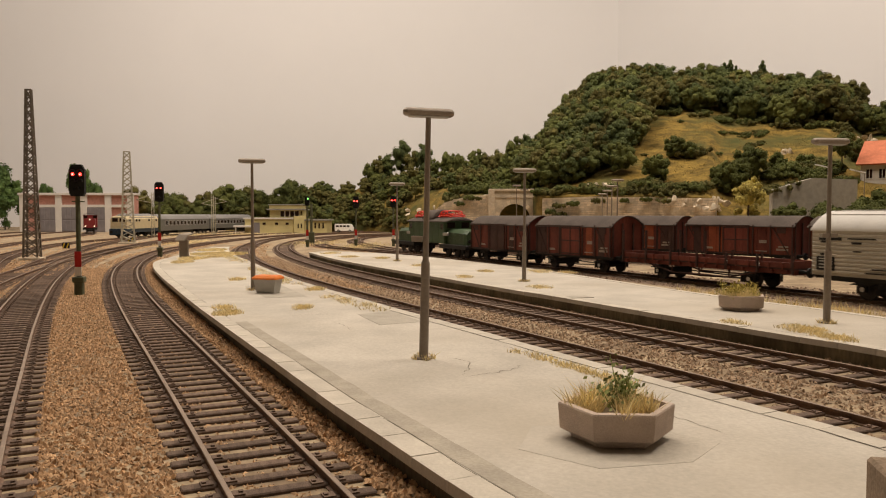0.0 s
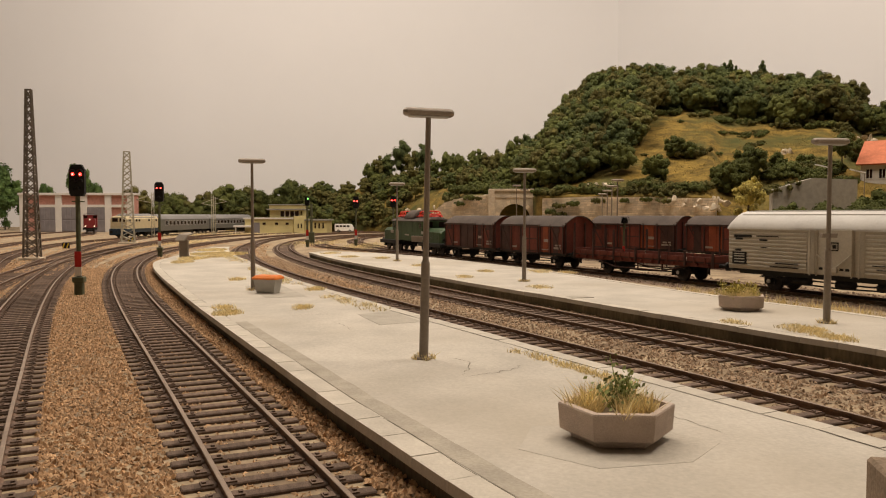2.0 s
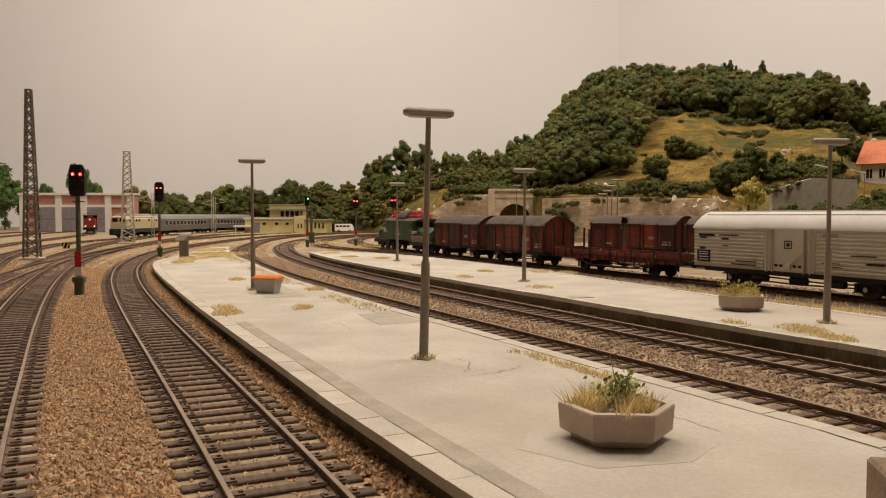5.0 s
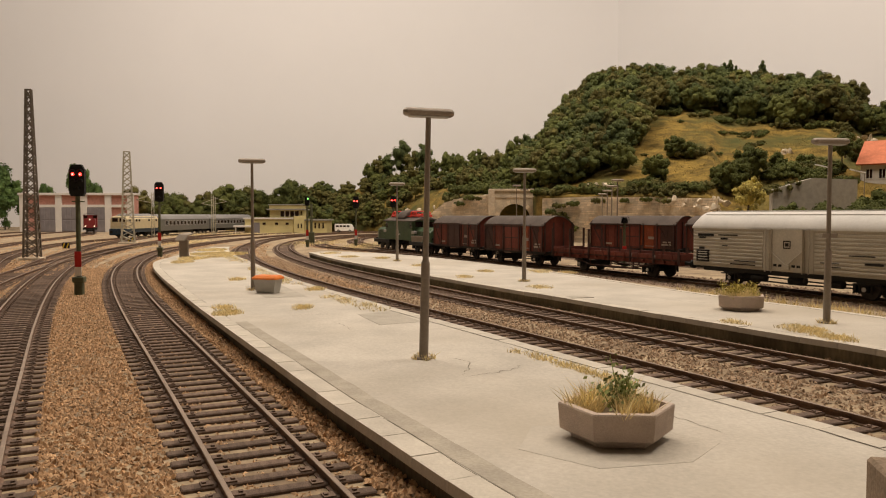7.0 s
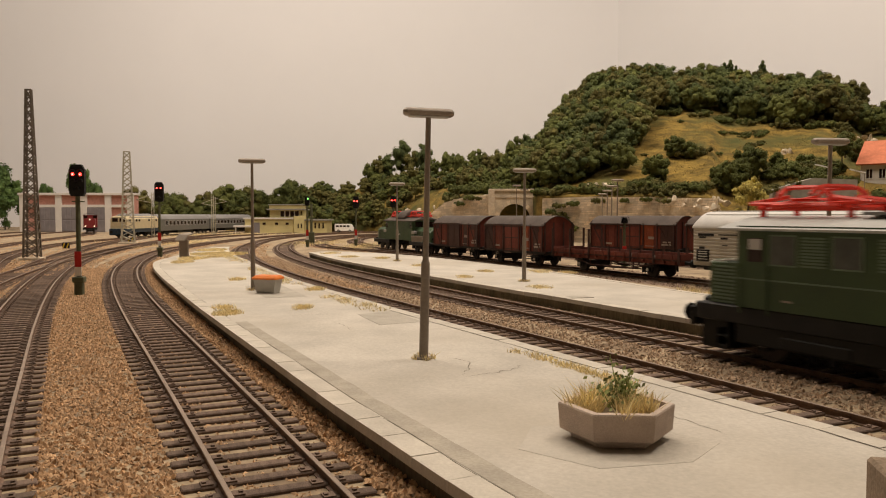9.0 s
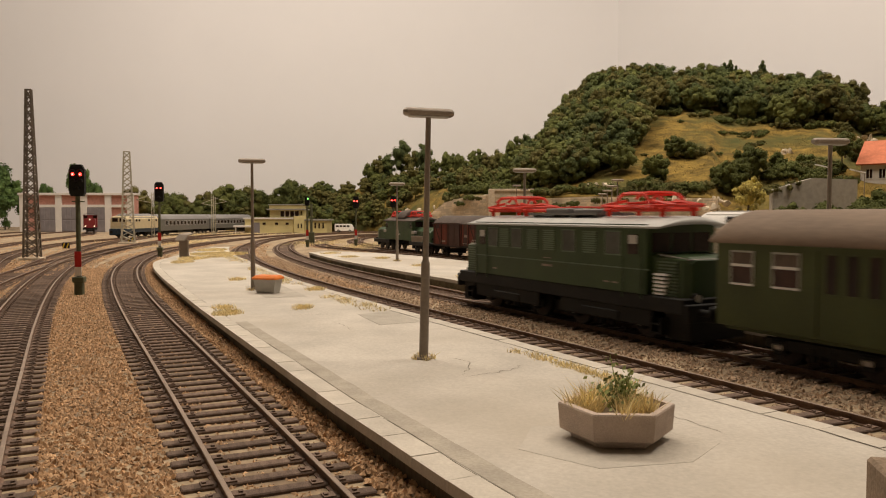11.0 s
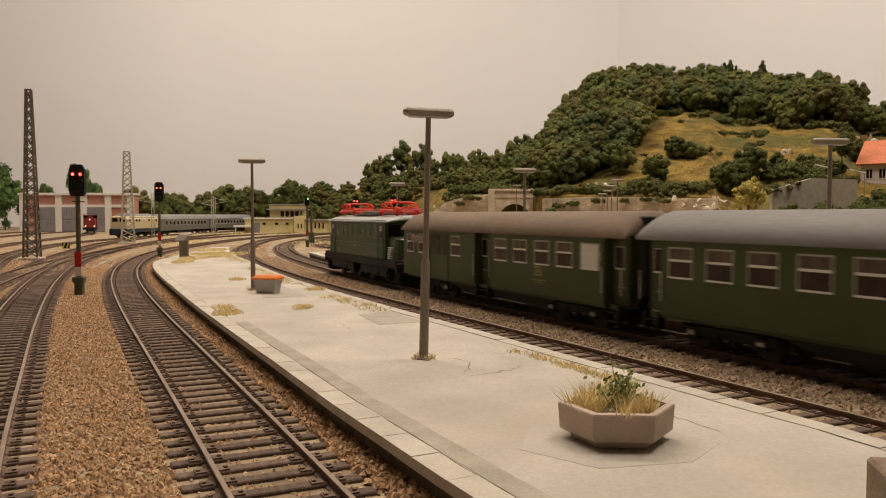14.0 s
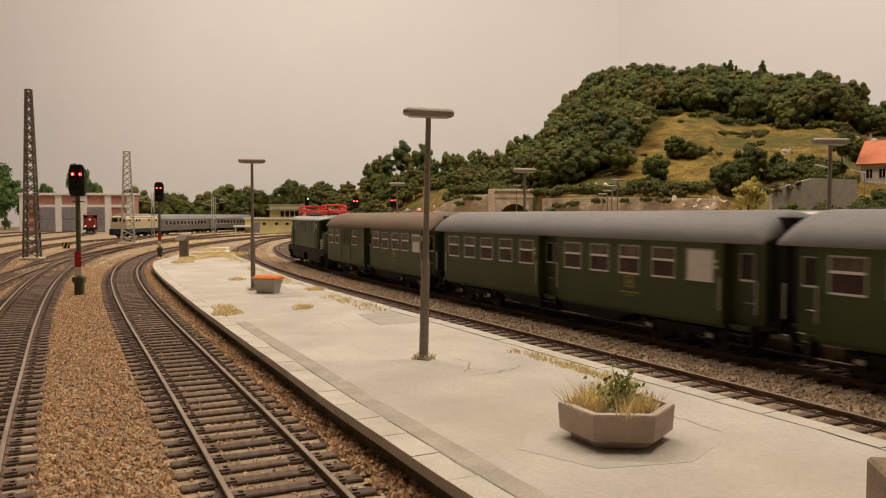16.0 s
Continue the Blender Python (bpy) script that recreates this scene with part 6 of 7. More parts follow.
def covered_wagon(length, seed, label, group="freight train"):
    rng = random.Random(seed)
    th = thing("covered_wagon", label, "freight wagon", group)
    two_axle_underframe(th, length, length * 0.58)
    h = length / 2 - 0.62
    bm = B()
    box(bm, -h + .03, h - .03, -1.33, 1.33, 1.12, 3.12)
    part("body", bm, M["wagon_brown"], th)
    n = 13
    mats = ["wagon_red"] * 5 + ["wagon_brown"] * 2 + ["wagon_orange"] * 2
    for side in (-1, 1):
        y = 1.33 * side
        for k in range(n):
            a, b = -h + 2 * h * k / n, -h + 2 * h * (k + 1) / n
            bm = B()
            box(bm, a + 0.012, b - 0.012, min(y, y + .05 * side), max(y, y + .05 * side), 1.13, 3.16, 0.008)
            c = rng.choice(mats)
            if 0.36 < (k + .5) / n < 0.64:
                c = "wagon_red" if rng.random() < 0.7 else "wagon_brown"
            part("plank", bm, M[c], th)
        bm = B()
        box(bm, -1.15, 1.15, min(y + .06 * side, y + .13 * side), max(y + .06 * side, y + .13 * side), 1.1, 3.08, 0.015)
        d = part("sliding_door", bm, M[rng.choice(["wagon_red", "wagon_brown"])], th)
        bm = B()
        yo = y + .13 * side
        for x in (-1.1, 0.0, 1.1):
            box(bm, x - .05, x + .05, min(yo, yo + .03 * side), max(yo, yo + .03 * side), 1.12, 3.05)
        for z in (1.2, 2.1, 2.98):
            box(bm, -1.1, 1.1, min(yo, yo + .02 * side), max(yo, yo + .02 * side), z - .04, z + .04)
        part("door_frame", bm, M["wagon_brown"], d)
        bm = B()
        box(bm, -1.2, h - .1, min(y + .06 * side, y + .16 * side), max(y + .06 * side, y + .16 * side), 3.1, 3.17)
        box(bm, -1.2, h - .1, min(y + .06 * side, y + .16 * side), max(y + .06 * side, y + .16 * side), 1.03, 1.08)
        part("door_rail", bm, M["wagon_brown"], th)
        for x in (-h + .05, -h * .62, -h * .31, h * .31, h * .62, h - .05):
            bm = B()
            box(bm, x - .05, x + .05, min(y + .05 * side, y + .12 * side), max(y + .05 * side, y + .12 * side), 1.05, 3.2)
            part("side_post", bm, M["wagon_brown"], th)
        for x0, x1 in ((-h * .95, -h * .65), (h * .65, h * .95)):
            bm = B()
            loft(bm, [[(x0, y + .05 * side, 1.1), (x0 + .1, y + .05 * side, 1.1), (x0 + .1, y + .1 * side, 1.1), (x0, y + .1 * side, 1.1)],
                      [(x1, y + .05 * side, 3.1), (x1 + .1, y + .05 * side, 3.1), (x1 + .1, y + .1 * side, 3.1), (x1, y + .1 * side, 3.1)]])
            bmesh.ops.recalc_face_normals(bm, faces=bm.faces)
            part("brace", bm, M["wagon_brown"], th)
        for x in (-h * .8, h * .8):
            bm = B()
            box(bm, x - .36, x + .36, min(y + .05 * side, y + .09 * side), max(y + .05 * side, y + .09 * side), 2.62, 3.02, 0.01)
            part("vent_flap", bm, M["wagon_brown"], th)
        bars_on(th, y + .051 * side, side, [(-h * .55, -h * .42, 1.9, 2.12), (-h * .92, -h * .72, 1.4, 1.55), (-h * .92, -h * .75, 1.62, 1.74), (h * .45, h * .6, 1.35, 1.5), (-h * .56, -h * .36, 1.3, 1.36)], "chalk_grey", "chalk_bar")
    for sg in (-1, 1):
        x = sg * (h - .03)
        bm = B()
        prof = [(-1.33, 1.13), (1.33, 1.13)] + [(y, z) for y, z in roof_profile(1.34, 3.1, 3.78, power=2.0)][::-1]
        loft(bm, [[(x, y, z) for y, z in prof], [(x + sg * .05, y, z) for y, z in prof]])
        bmesh.ops.recalc_face_normals(bm, faces=bm.faces)
        part("end_wall", bm, M["wagon_red"], th)
        bm = B()
        for y in (-1.25, -0.45, 0.45, 1.25):
            box(bm, min(x + sg * .05, x + sg * .13), max(x + sg * .05, x + sg * .13), y - .05, y + .05, 1.0, 3.35)
        part("end_post", bm, M["wagon_brown"], th)
    vault(th, -h - .12, h + .12, 1.46, 3.1, 3.86, "roof_dark", power=2.0, label="dark weathered barrel roof")
    return th


def stake_wagon(length=14.2):
    th = thing("stake_wagon", "weathered red-brown flat wagon with stakes and low boards", "freight wagon", "freight train")
    two_axle_underframe(th, length, 7.0, "wagon_red")
    h = length / 2 - 0.62
    bm = B()
    box(bm, -h, h, -1.3, 1.3, 1.15, 1.24)
    part("floor", bm, M["wagon_brown"], th)
    n = 6
    for side in (-1, 1):
        y = 1.3 * side
        for k in range(n):
            a, b = -h + 2 * h * k / n, -h + 2 * h * (k + 1) / n
            bm = B()
            box(bm, a + .06, b - .06, min(y, y + .06 * side), max(y, y + .06 * side), 1.24, 1.52, 0.01)
            for x in (a + (b - a) * .3, a + (b - a) * .7):
                box(bm, x - .04, x + .04, min(y + .06 * side, y + .1 * side), max(y + .06 * side, y + .1 * side), 1.15, 1.52)
            part("drop_side", bm, M["wagon_red"], th)
        for k in range(n + 1):
            x = -h + .05 + (2 * h - .1) * k / n
            bm = B()
            tall = 2.95 if k > n - 3 else 1.86
            box(bm, x - .05, x + .05, min(y + .04 * side, y + .16 * side), max(y + .04 * side, y + .16 * side), 0.95, tall)
            part("stake", bm, M["wagon_brown"], th)
        for k in range(14):
            bm = B()
            x = -h + .4 + (2 * h - .8) * k / 13
            box(bm, x - .06, x + .06, min(y + .0 * side, y + .12 * side), max(y, y + .12 * side), 0.98, 1.12)
            part("lashing_ring", bm, M["wagon_red"], th)
        bm = B()
        wire(bm, [(-4.6, y * .92, 1.0), (-2.2, y * .92, .52), (2.2, y * .92, .52), (4.6, y * .92, 1.0)], 0.05)
        for x in (-2.2, 0, 2.2):
            rod(bm, (x, y * .92, .52), (x, y * .92, 1.0), 0.05, n=5)
        part("truss", bm, M["wagon_brown"], th)
    for k in range(3):
        bm = B()
        box(bm, -h + .5 + k * 4.1, -h + 4.2 + k * 4.1, -1.0 + .2 * k, .6 + .2 * k, 1.245, 1.30)
        part("load_board", bm, M["chalk_grey"], th, "pale boards lying on the deck")
    for sg in (-1, 1):
        bm = B()
        box(bm, min(sg * h, sg * (h - .07)), max(sg * h, sg * (h - .07)), -1.3, 1.3, 1.2, 1.6, 0.01)
        part("end_board", bm, M["wagon_red"], th)
    return th


def brake_cylinder(th, x, z=0.62):
    bm = B()
    rod(bm, (x - .45, 1.0, z), (x + .45, 1.0, z), 0.2, n=12)
    box(bm, x - .7, x + .7, .7, 1.12, z + .2, z + .42, .03)
    part("brake_cylinder", bm, M["frame_black"], th)


def reefer(length=14.0):
    th = thing("refrigerator_wagon", "cream-white ribbed refrigerator wagon with a rounded silver roof", "freight wagon", "freight train")
    two_axle_underframe(th, length, 8.0)
    for x in (-2.4, -0.3, 2.1):
        brake_cylinder(th, x)
    bm = B()
    for y in (-1.12, 1.12):
        box(bm, -5.9, 5.9, y - .05, y + .05, .80, 1.05)
    part("sole_bar", bm, M["frame_black"], th)
    h = length / 2 - 0.5
    bm = B()
    prism_x(bm, [(-1.36, 1.05), (1.36, 1.05), (1.40, 3.3), (-1.40, 3.3)], -h, h)
    part("body", bm, M["reefer_white"], th)
    for side in (-1, 1):
        y = 1.37 * side
        for k in range(11):
            z = 1.16 + k * 0.19
            for a, b in ((-h + .05, -1.55), (1.55, h - .05)):
                bm = B()
                prof = [(y, z), (y + .055 * side, z + .03), (y + .06 * side, z + .11), (y + .01 * side, z + .16)]
                loft(bm, [[(x, p, q) for p, q in prof] for x in (a, b)])
                bmesh.ops.recalc_face_normals(bm, faces=bm.faces)
                part("side_rib", bm, M["reefer_white"], th)
        bm = B()
        box(bm, -0.98, 0.98, min(y, y + .10 * side), max(y, y + .10 * side), 1.08, 3.2, 0.02)
        d = part("door", bm, M["reefer_white"], th, "smooth plug door with locking bars")
        yo = y + .10 * side
        bm = B()
        for x in (-1.3, -0.93, 0.93, 1.3):
            rod(bm, (x, yo + .03 * side, 1.0), (x, yo + .03 * side, 3.2), 0.03, n=6)
        wire(bm, [(-0.93, yo + .04 * side, 2.1), (0.0, yo + .04 * side, 1.35), (0.93, yo + .04 * side, 2.05)], 0.03)
        box(bm, -0.2, 0.2, min(yo, yo + .07 * side), max(yo, yo + .07 * side), 1.2, 1.42, 0.01)
        part("lock_bar", bm, M["reefer_white"], d)
        bars_on(d, yo, side, [(-.22, .22, 2.22, 2.27), (-.22, -.17, 2.27, 2.57), (.17, .22, 2.27, 2.57), (-.22, .22, 2.57, 2.62), (-.1, .1, 2.33, 2.5),
                              (-.8, -.6, 1.3, 1.42), (-.5, -.3, 1.3, 1.42), (.3, .5, 1.3, 1.42), (.6, .8, 1.3, 1.42)], "frame_black", "emblem_bar")
        for x in (-1.3, 1.3):
            bm = B()
            box(bm, x - .22, x + .22, min(y, y + .05 * side), max(y, y + .05 * side), 1.05, 3.22, 0.03)
            part("door_post", bm, M["reefer_white"], th)
        bars_on(th, y + .06 * side, side, [(s * a - (0 if s > 0 else w), s * a + (w if s > 0 else 0), z, z + e) for s, a, w, z, e in
                ((1, 4.9, 1.2, 2.72, .14), (1, 3.2, 1.4, 2.78, .05), (1, 3.9, .5, 2.56, .09), (1, 5.5, .5, 2.6, .1), (1, 3.9, .4, 2.2, .05), (1, 5.6, .4, 2.0, .1), (1, 2.0, 1.4, 1.42, .06), (1, 2.0, 1.7, 1.24, .06),
                 (-1, 1.9, 1.0, 1.6, .05), (-1, 2.1, .9, 1.42, .05), (-1, 3.4, 1.3, 2.0, .05), (-1, 4.2, .9, 1.62, .1))], "frame_black", "lettering_bar")
        bm = B()
        box(bm, h - 1.25, h - .3, min(y, y + .085 * side), max(y, y + .085 * side), 1.3, 1.95, .01)
        bd = part("data_panel", bm, M["signal_black"], th, "black data panel")
        bars_on(bd, y + .085 * side, side, [(h - 1.15, h - .45, z, z + .05) for z in (1.4, 1.55, 1.7, 1.82)], "bin_grey", "lettering_bar")
    vault(th, -h - .05, h + .05, 1.46, 3.22, 4.12, "reefer_roof", 0.35, power=2.6, label="rounded pale silver roof", shoulder=0.75)
    bm = B()
    for k in range(5):
        yk = -0.9 + 0.45 * k
        zt = 3.22 + 0.9 * (1 - abs(yk / 1.46) ** 2.6) ** 0.75
        box(bm, -h + .5, h - .5, yk - .025, yk + .025, zt - .05, zt + .025)
    box(bm, -2.3, 2.3, 1.36, 1.46, 3.18, 3.25)
    box(bm, -2.3, 2.3, -1.46, -1.36, 3.18, 3.25)
    part("roof_seam", bm, M["reefer_roof"], th)
    return th


E44 = electric_loco()
COACHES = [coach(True, "roof_brown", "dark green luggage coach with a brown weathered roof"),
           coach(False, "roof_grey", "dark green passenger coach with a grey rounded roof")]
COACHES.append(copy_thing(COACHES[1], P(0, 0)))
ROLL[COACHES[2].name] = [(o, x, r) for o, (_, x, r) in zip([c for c in COACHES[2].children if c.name.startswith("wheelset")], ROLL[COACHES[1].name])]
E94 = heavy_loco()
VANS = [covered_wagon(10.4, 5, "weathered red-brown wooden covered goods wagon"), covered_wagon(10.0, 8, "patched red and orange wooden covered goods wagon")]
STAKE = stake_wagon()
REEFER = reefer()


# ---- on the platforms ----
def blades(bm, x, y, z, r, n, h, rng):
    for _ in range(n):
        a, d = rng.uniform(0, 6.28), r * math.sqrt(rng.random())
        px, py = x + d * math.cos(a), y + d * math.sin(a)
        b = rng.uniform(0, 6.28)
        w = 0.017
        hh = h * rng.uniform(0.4, 1.2)
        lx, ly = rng.gauss(0, .5) * hh, rng.gauss(0, .5) * hh
        v = [bm.verts.new(p) for p in ((px - w * math.cos(b), py - w * math.sin(b), z), (px + w * math.cos(b), py + w * math.sin(b), z), (px + lx, py + ly, z + hh))]
        bm.faces.new(v)


def grass(spots, label="tuft of dry straw-coloured grass", mat="grass", seed=1):
    rng = random.Random(seed)
    bm = B()
    for x, y, z, r, n, h in spots:
        blades(bm, x, y, z, r, n, h, rng)
    return tagged(part("grass", bm, M[mat]), label, "grass", kind="stuff")


def planter(at, seed, mats, leafy):
    rng = random.Random(seed)
    th = thing("planter", "hexagonal washed-concrete planter with %s" % leafy, "planter", "platform planters", at=at)
    bm = B()

    def ring(r, z, n=6):
        return [(r * math.cos(2 * math.pi * i / n), r * math.sin(2 * math.pi * i / n), z) for i in range(n)]

    loft(bm, [ring(.70, .0), ring(.72, .06), ring(.89, .14), ring(.92, .53), ring(.905, .555), ring(.79, .56), ring(.76, .40)], caps=True)
    bmesh.ops.recalc_face_normals(bm, faces=bm.faces)
    part("tub", bm, M["planter"], th)
    bm = B()
    loft(bm, [ring(.76, .38), ring(.6, .46), ring(.1, .49)])
    part("soil", bm, M["soil"], th)
    bm = B()
    for _ in range(30):
        a, d = rng.uniform(0, 6.28), .68 * math.sqrt(rng.random())
        blades(bm, d * math.cos(a), d * math.sin(a), .44, .12, 40, .34, rng)
    part("dry_grass", bm, M["grass"], th)
    for k in range(mats[1]):
        bm = B()
        a, d = rng.uniform(0, 6.28), mats[2] * math.sqrt(rng.random())
        base = Vector((mats[3] + d * math.cos(a), d * math.sin(a), .42))
        hgt = mats[4] * rng.uniform(.5, 1.1)
        tip = base + Vector((rng.gauss(0, .16), rng.gauss(0, .16), hgt))
        rod(bm, base, tip, .015, .006, n=4)
        for i in range(mats[5]):
            f = rng.uniform(.15, 1)
            c = base.lerp(tip, f) + Vector((rng.gauss(0, .09), rng.gauss(0, .09), rng.gauss(0, .05)))
            n = Vector((rng.gauss(0, 1), rng.gauss(0, 1), rng.gauss(.5, 1))).normalized()
            t = n.orthogonal().normalized() * rng.uniform(.03, .06)
            u = n.cross(t) * .6
            bm.faces.new([bm.verts.new(c + p) for p in (t, u, -t, -u)])
        part("plant", bm, M[mats[0]], th)
    return th


planter(P(2.76, 12.22, TOP, -4), 3, ("herb", 9, .20, .08, .80, 34), "a leggy green plant and straw grass")
planter(P(11.2, 29.0, TOP, 10), 5, ("leaf_yellow", 34, .7, 0, .55, 34), "a yellow-green shrub")


def grit_bin(at):
    th = thing("grit_bin", "grey tapered grit bin with an orange lid", "bin", at=at)
    bm = B()
    loft(bm, [[(-.42, -.3, 0), (.42, -.3, 0), (.42, .3, 0), (-.42, .3, 0)], [(-.54, -.38, .62), (.54, -.38, .62), (.54, .38, .62), (-.54, .38, .62)]])
    part("tub", bm, M["bin_grey"], th)
    bm = B()
    loft(bm, [[(-.6, -.43, .62), (.6, -.43, .62), (.6, .43, .62), (-.6, .43, .62)], [(-.6, -.43, .69), (.6, -.43, .69), (.6, .43, .69), (-.6, .43, .69)], [(-.5, -.3, .8), (.5, -.3, .8), (.5, .3, .8), (-.5, .3, .8)]])
    part("lid", bm, M["orange_plastic"], th, "bright orange hinged lid")
    return th


grit_bin(P(-8.0, 35.3, TOP, -14))
end_box = thing("stone_block", "weathered brown concrete block on the platform", "block", at=P(4.62, 8.05, TOP, -12))
bm = B()
box(bm, 0, 1.0, -.4, .5, 0, .86, .04)
part("block", bm, M["block"], end_box)

def bench_shelter(at):
    th = thing("ticket_hood", "small grey metal hood on a post at the platform end", "hood", at=at)
    bm = B()
    box(bm, -.08, .08, -.5, .5, 0, 1.5, .03)
    part("panel", bm, M["lamp"], th)
    bm = B()
    prof = [(-.5, 1.45), (-.1, 1.9), (.6, 2.05), (.62, 1.95), (-.05, 1.8), (-.42, 1.4)]
    loft(bm, [[(x, y, z) for x, z in prof] for y in (-.55, .55)])
    bmesh.ops.recalc_face_normals(bm, faces=bm.faces)
    part("hood", bm, M["lamp"], th)
    return th


bench_shelter(P(-21.6, 64.5, TOP, 62))


def slab(name, quad, z, mat, label, category, thick=0.02):
    bm = B()
    loft(bm, [[(x, y, zz) for x, y in quad] for zz in (z - thick, z)])
    bmesh.ops.recalc_face_normals(bm, faces=bm.faces)
    return tagged(part(name, bm, mat), label, category, kind="structure")


slab("paving_patch", [(-3.06, 27.6), (-1.9, 28.5), (-0.7, 25.7), (-2.05, 24.9)], TOP - .006, M["patch"], "rectangular grey asphalt patch in the paving", "paving")
slab("paving_patch", [(-9.9, 38.6), (-8.3, 39.4), (-5.9, 33.6), (-7.6, 33.1)], TOP - .006, M["patch"], "grey asphalt patch round the grit bin", "paving")
# Slightly darker six-sided patch of paving round the planter.
slab("paving_patch", [(1.15, 11.6), (1.5, 12.9), (3.4, 13.0), (4.3, 11.9), (3.6, 11.0), (2.2, 10.7)], TOP - .0075, M["toned"], "faint darker patch on the paving round the planter", "paving")
edge_line = Line(P1_LEFT)
bm = B()
n, s0, s1 = 40, 4.0, 29.5
rows = []
for i in range(n + 1):
    s = s0 + (s1 - s0) * i / n
    rows.append([(p.x, p.y, TOP - .006 + (0 if k < 2 else -.02)) for k, p in enumerate((edge_line.side(s, .50 + .01 * noise.noise((s, 0, 0))), edge_line.side(s, .90 + .04 * noise.noise((s, 5, 0))),
                                                                                       edge_line.side(s, .90), edge_line.side(s, .50)))])
loft(bm, rows)
bmesh.ops.recalc_face_normals(bm, faces=bm.faces)
tagged(part("paving_patch", bm, M["trench"]), "long grey repaired trench along the platform", "paving", kind="structure")


slab("drain_cover", [(5.35, 33.6), (6.25, 33.9), (6.5, 33.2), (5.6, 32.9)], TOP + .012, M["patch"], "lifted rectangular drain cover in the far platform", "drain cover", .05)


def crack(points, w, seed):
    rng = random.Random(seed)
    ln = Line(points)
    bm = B()
    n = max(6, int(ln.length / .12))
    rows = []
    for i in range(n + 1):
        s = ln.length * i / n
        o = rng.gauss(0, .03)
        k = w * (.3 + rng.random()) * (1 - abs(2 * i / n - 1) ** 3)
        rows.append([(p.x, p.y, TOP - .008) for p in (ln.side(s, o - k), ln.side(s, o + k))])
    loft(bm, rows, close=False, caps=False)
    return tagged(part("paving_crack", bm, M["face"]), "dark crack in the platform paving", "crack", kind="structure")


for i, pts in enumerate([[(0.44, 16.78), (1.03, 17.26), (1.58, 17.71), (1.9, 18.3)], [(-5.42, 26.99), (-4.78, 27.61), (-3.9, 27.4)], [(-3.64, 25.55), (-3.04, 24.51), (-2.8, 23.4)],
                         [(0.0, 19.3), (0.6, 18.6), (0.44, 16.9)], [(4.6, 12.4), (3.9, 13.8), (3.0, 14.2)], [(6.1, 39.3), (6.6, 38.6), (7.1, 38.2)], [(9.0, 33.5), (10.0, 31.8), (11.0, 31.2)], [(1.2, 21.5), (2.0, 20.2), (2.2, 19.4)]]):
    crack(pts, .010, i)

spots = []
for x, y in ((-9.0, 36.6), (-0.48, 19.05), (-3.55, 59.9), (4.35, 41.4), (12.65, 25.4)):
    spots += [(x, y, TOP - .02, .32, 110, .16)]
grass(spots, "dry grass at the lamp posts", seed=2)
rng = random.Random(12)
spots = []
right_edge = Line(P1_RIGHT)
for i in range(60):
    s = rng.uniform(20.4, 24.6)
    p = right_edge.side(s, -rng.uniform(.75, .95))
    spots.append((p.x, p.y, TOP - .02, .22, 14, .12))
for s0, s1, k in ((34, 40, 30), (46, 60, 50), (66, 90, 130)):
    for i in range(k):
        p = right_edge.side(rng.uniform(s0, s1), -rng.uniform(.3, 1.3))
        spots.append((p.x, p.y, TOP - .02, .3, 14, .16))
for x, y, r, k in ((-7.8, 27.8, .7, 40), (-8.4, 29.4, .5, 20), (-11.3, 42.5, .6, 25), (-5.4, 29.5, .5, 22), (-6.1, 36.9, .6, 30), (-19.6, 58, 1.2, 60), (-20.3, 63, 2.0, 130), (-21.5, 70, 2.4, 160), (-19, 70, 2.2, 120), (-23.4, 78, 2.4, 140), (-19.3, 66, 1.5, 70)):
    for i in range(k):
        a, d = rng.uniform(0, 6.28), r * math.sqrt(rng.random())
        spots.append((x + d * math.cos(a) * .5, y + d * math.sin(a), TOP - .02, .3, 16, .2 if y > 57 else .15))
grass(spots, "dry straw grass along the near platform", seed=3)
spots = []
for x, y, r, k in ((1.2, 44.4, .8, 26), (-1.7, 54.4, .9, 30), (2.7, 48.9, .8, 30), (7.7, 48, 1.0, 30), (6.1, 49, 1.4, 40), (11.2, 23.9, .9, 60), (11.3, 22.3, .7, 40), (9.6, 25.4, .5, 16), (4.8, 38.0, .9, 26), (-8, 66, 1.4, 50), (-10.5, 72, 1.6, 60), (-5, 64, 1.2, 40)):
    for i in range(k):
        a, d = rng.uniform(0, 6.28), r * math.sqrt(rng.random())
        spots.append((x + d * math.cos(a) * .5, y + d * math.sin(a), TOP - .02, .35, 16, .11))
far_edge = Line(P2_RIGHT)
for i in range(240):
    p = far_edge.side(rng.uniform(20, 36), rng.uniform(.15, 1.0) * -1 + 1.2)
    spots.append((p.x, p.y, .0 if rng.random() < .5 else TOP - .25, .2, 9, .5))
grass(spots, "dry straw grass on the far platform", seed=4)
spots = []
for cx, cy, rx, ry, k in ((-52, 160, 6, 26, 240), (-18, 112, 4, 12, 240), (-10, 100, 3, 10, 200), (-37.5, 112, 2, 14, 160), (-40, 165, 10, 8, 260)):
    for i in range(k):
        spots.append((cx + rng.gauss(0, rx * .5), cy + rng.gauss(0, ry * .5), 0, .5, 8, .35))
grass(spots, "patches of dry grass in the yard", seed=5)
spots = []
for i in range(1500):
    u, t = rng.uniform(0.2, 0.56), rng.uniform(0.0, 0.72)
    spots.append((*on_slope(u, t), 1.0, 9, .55))
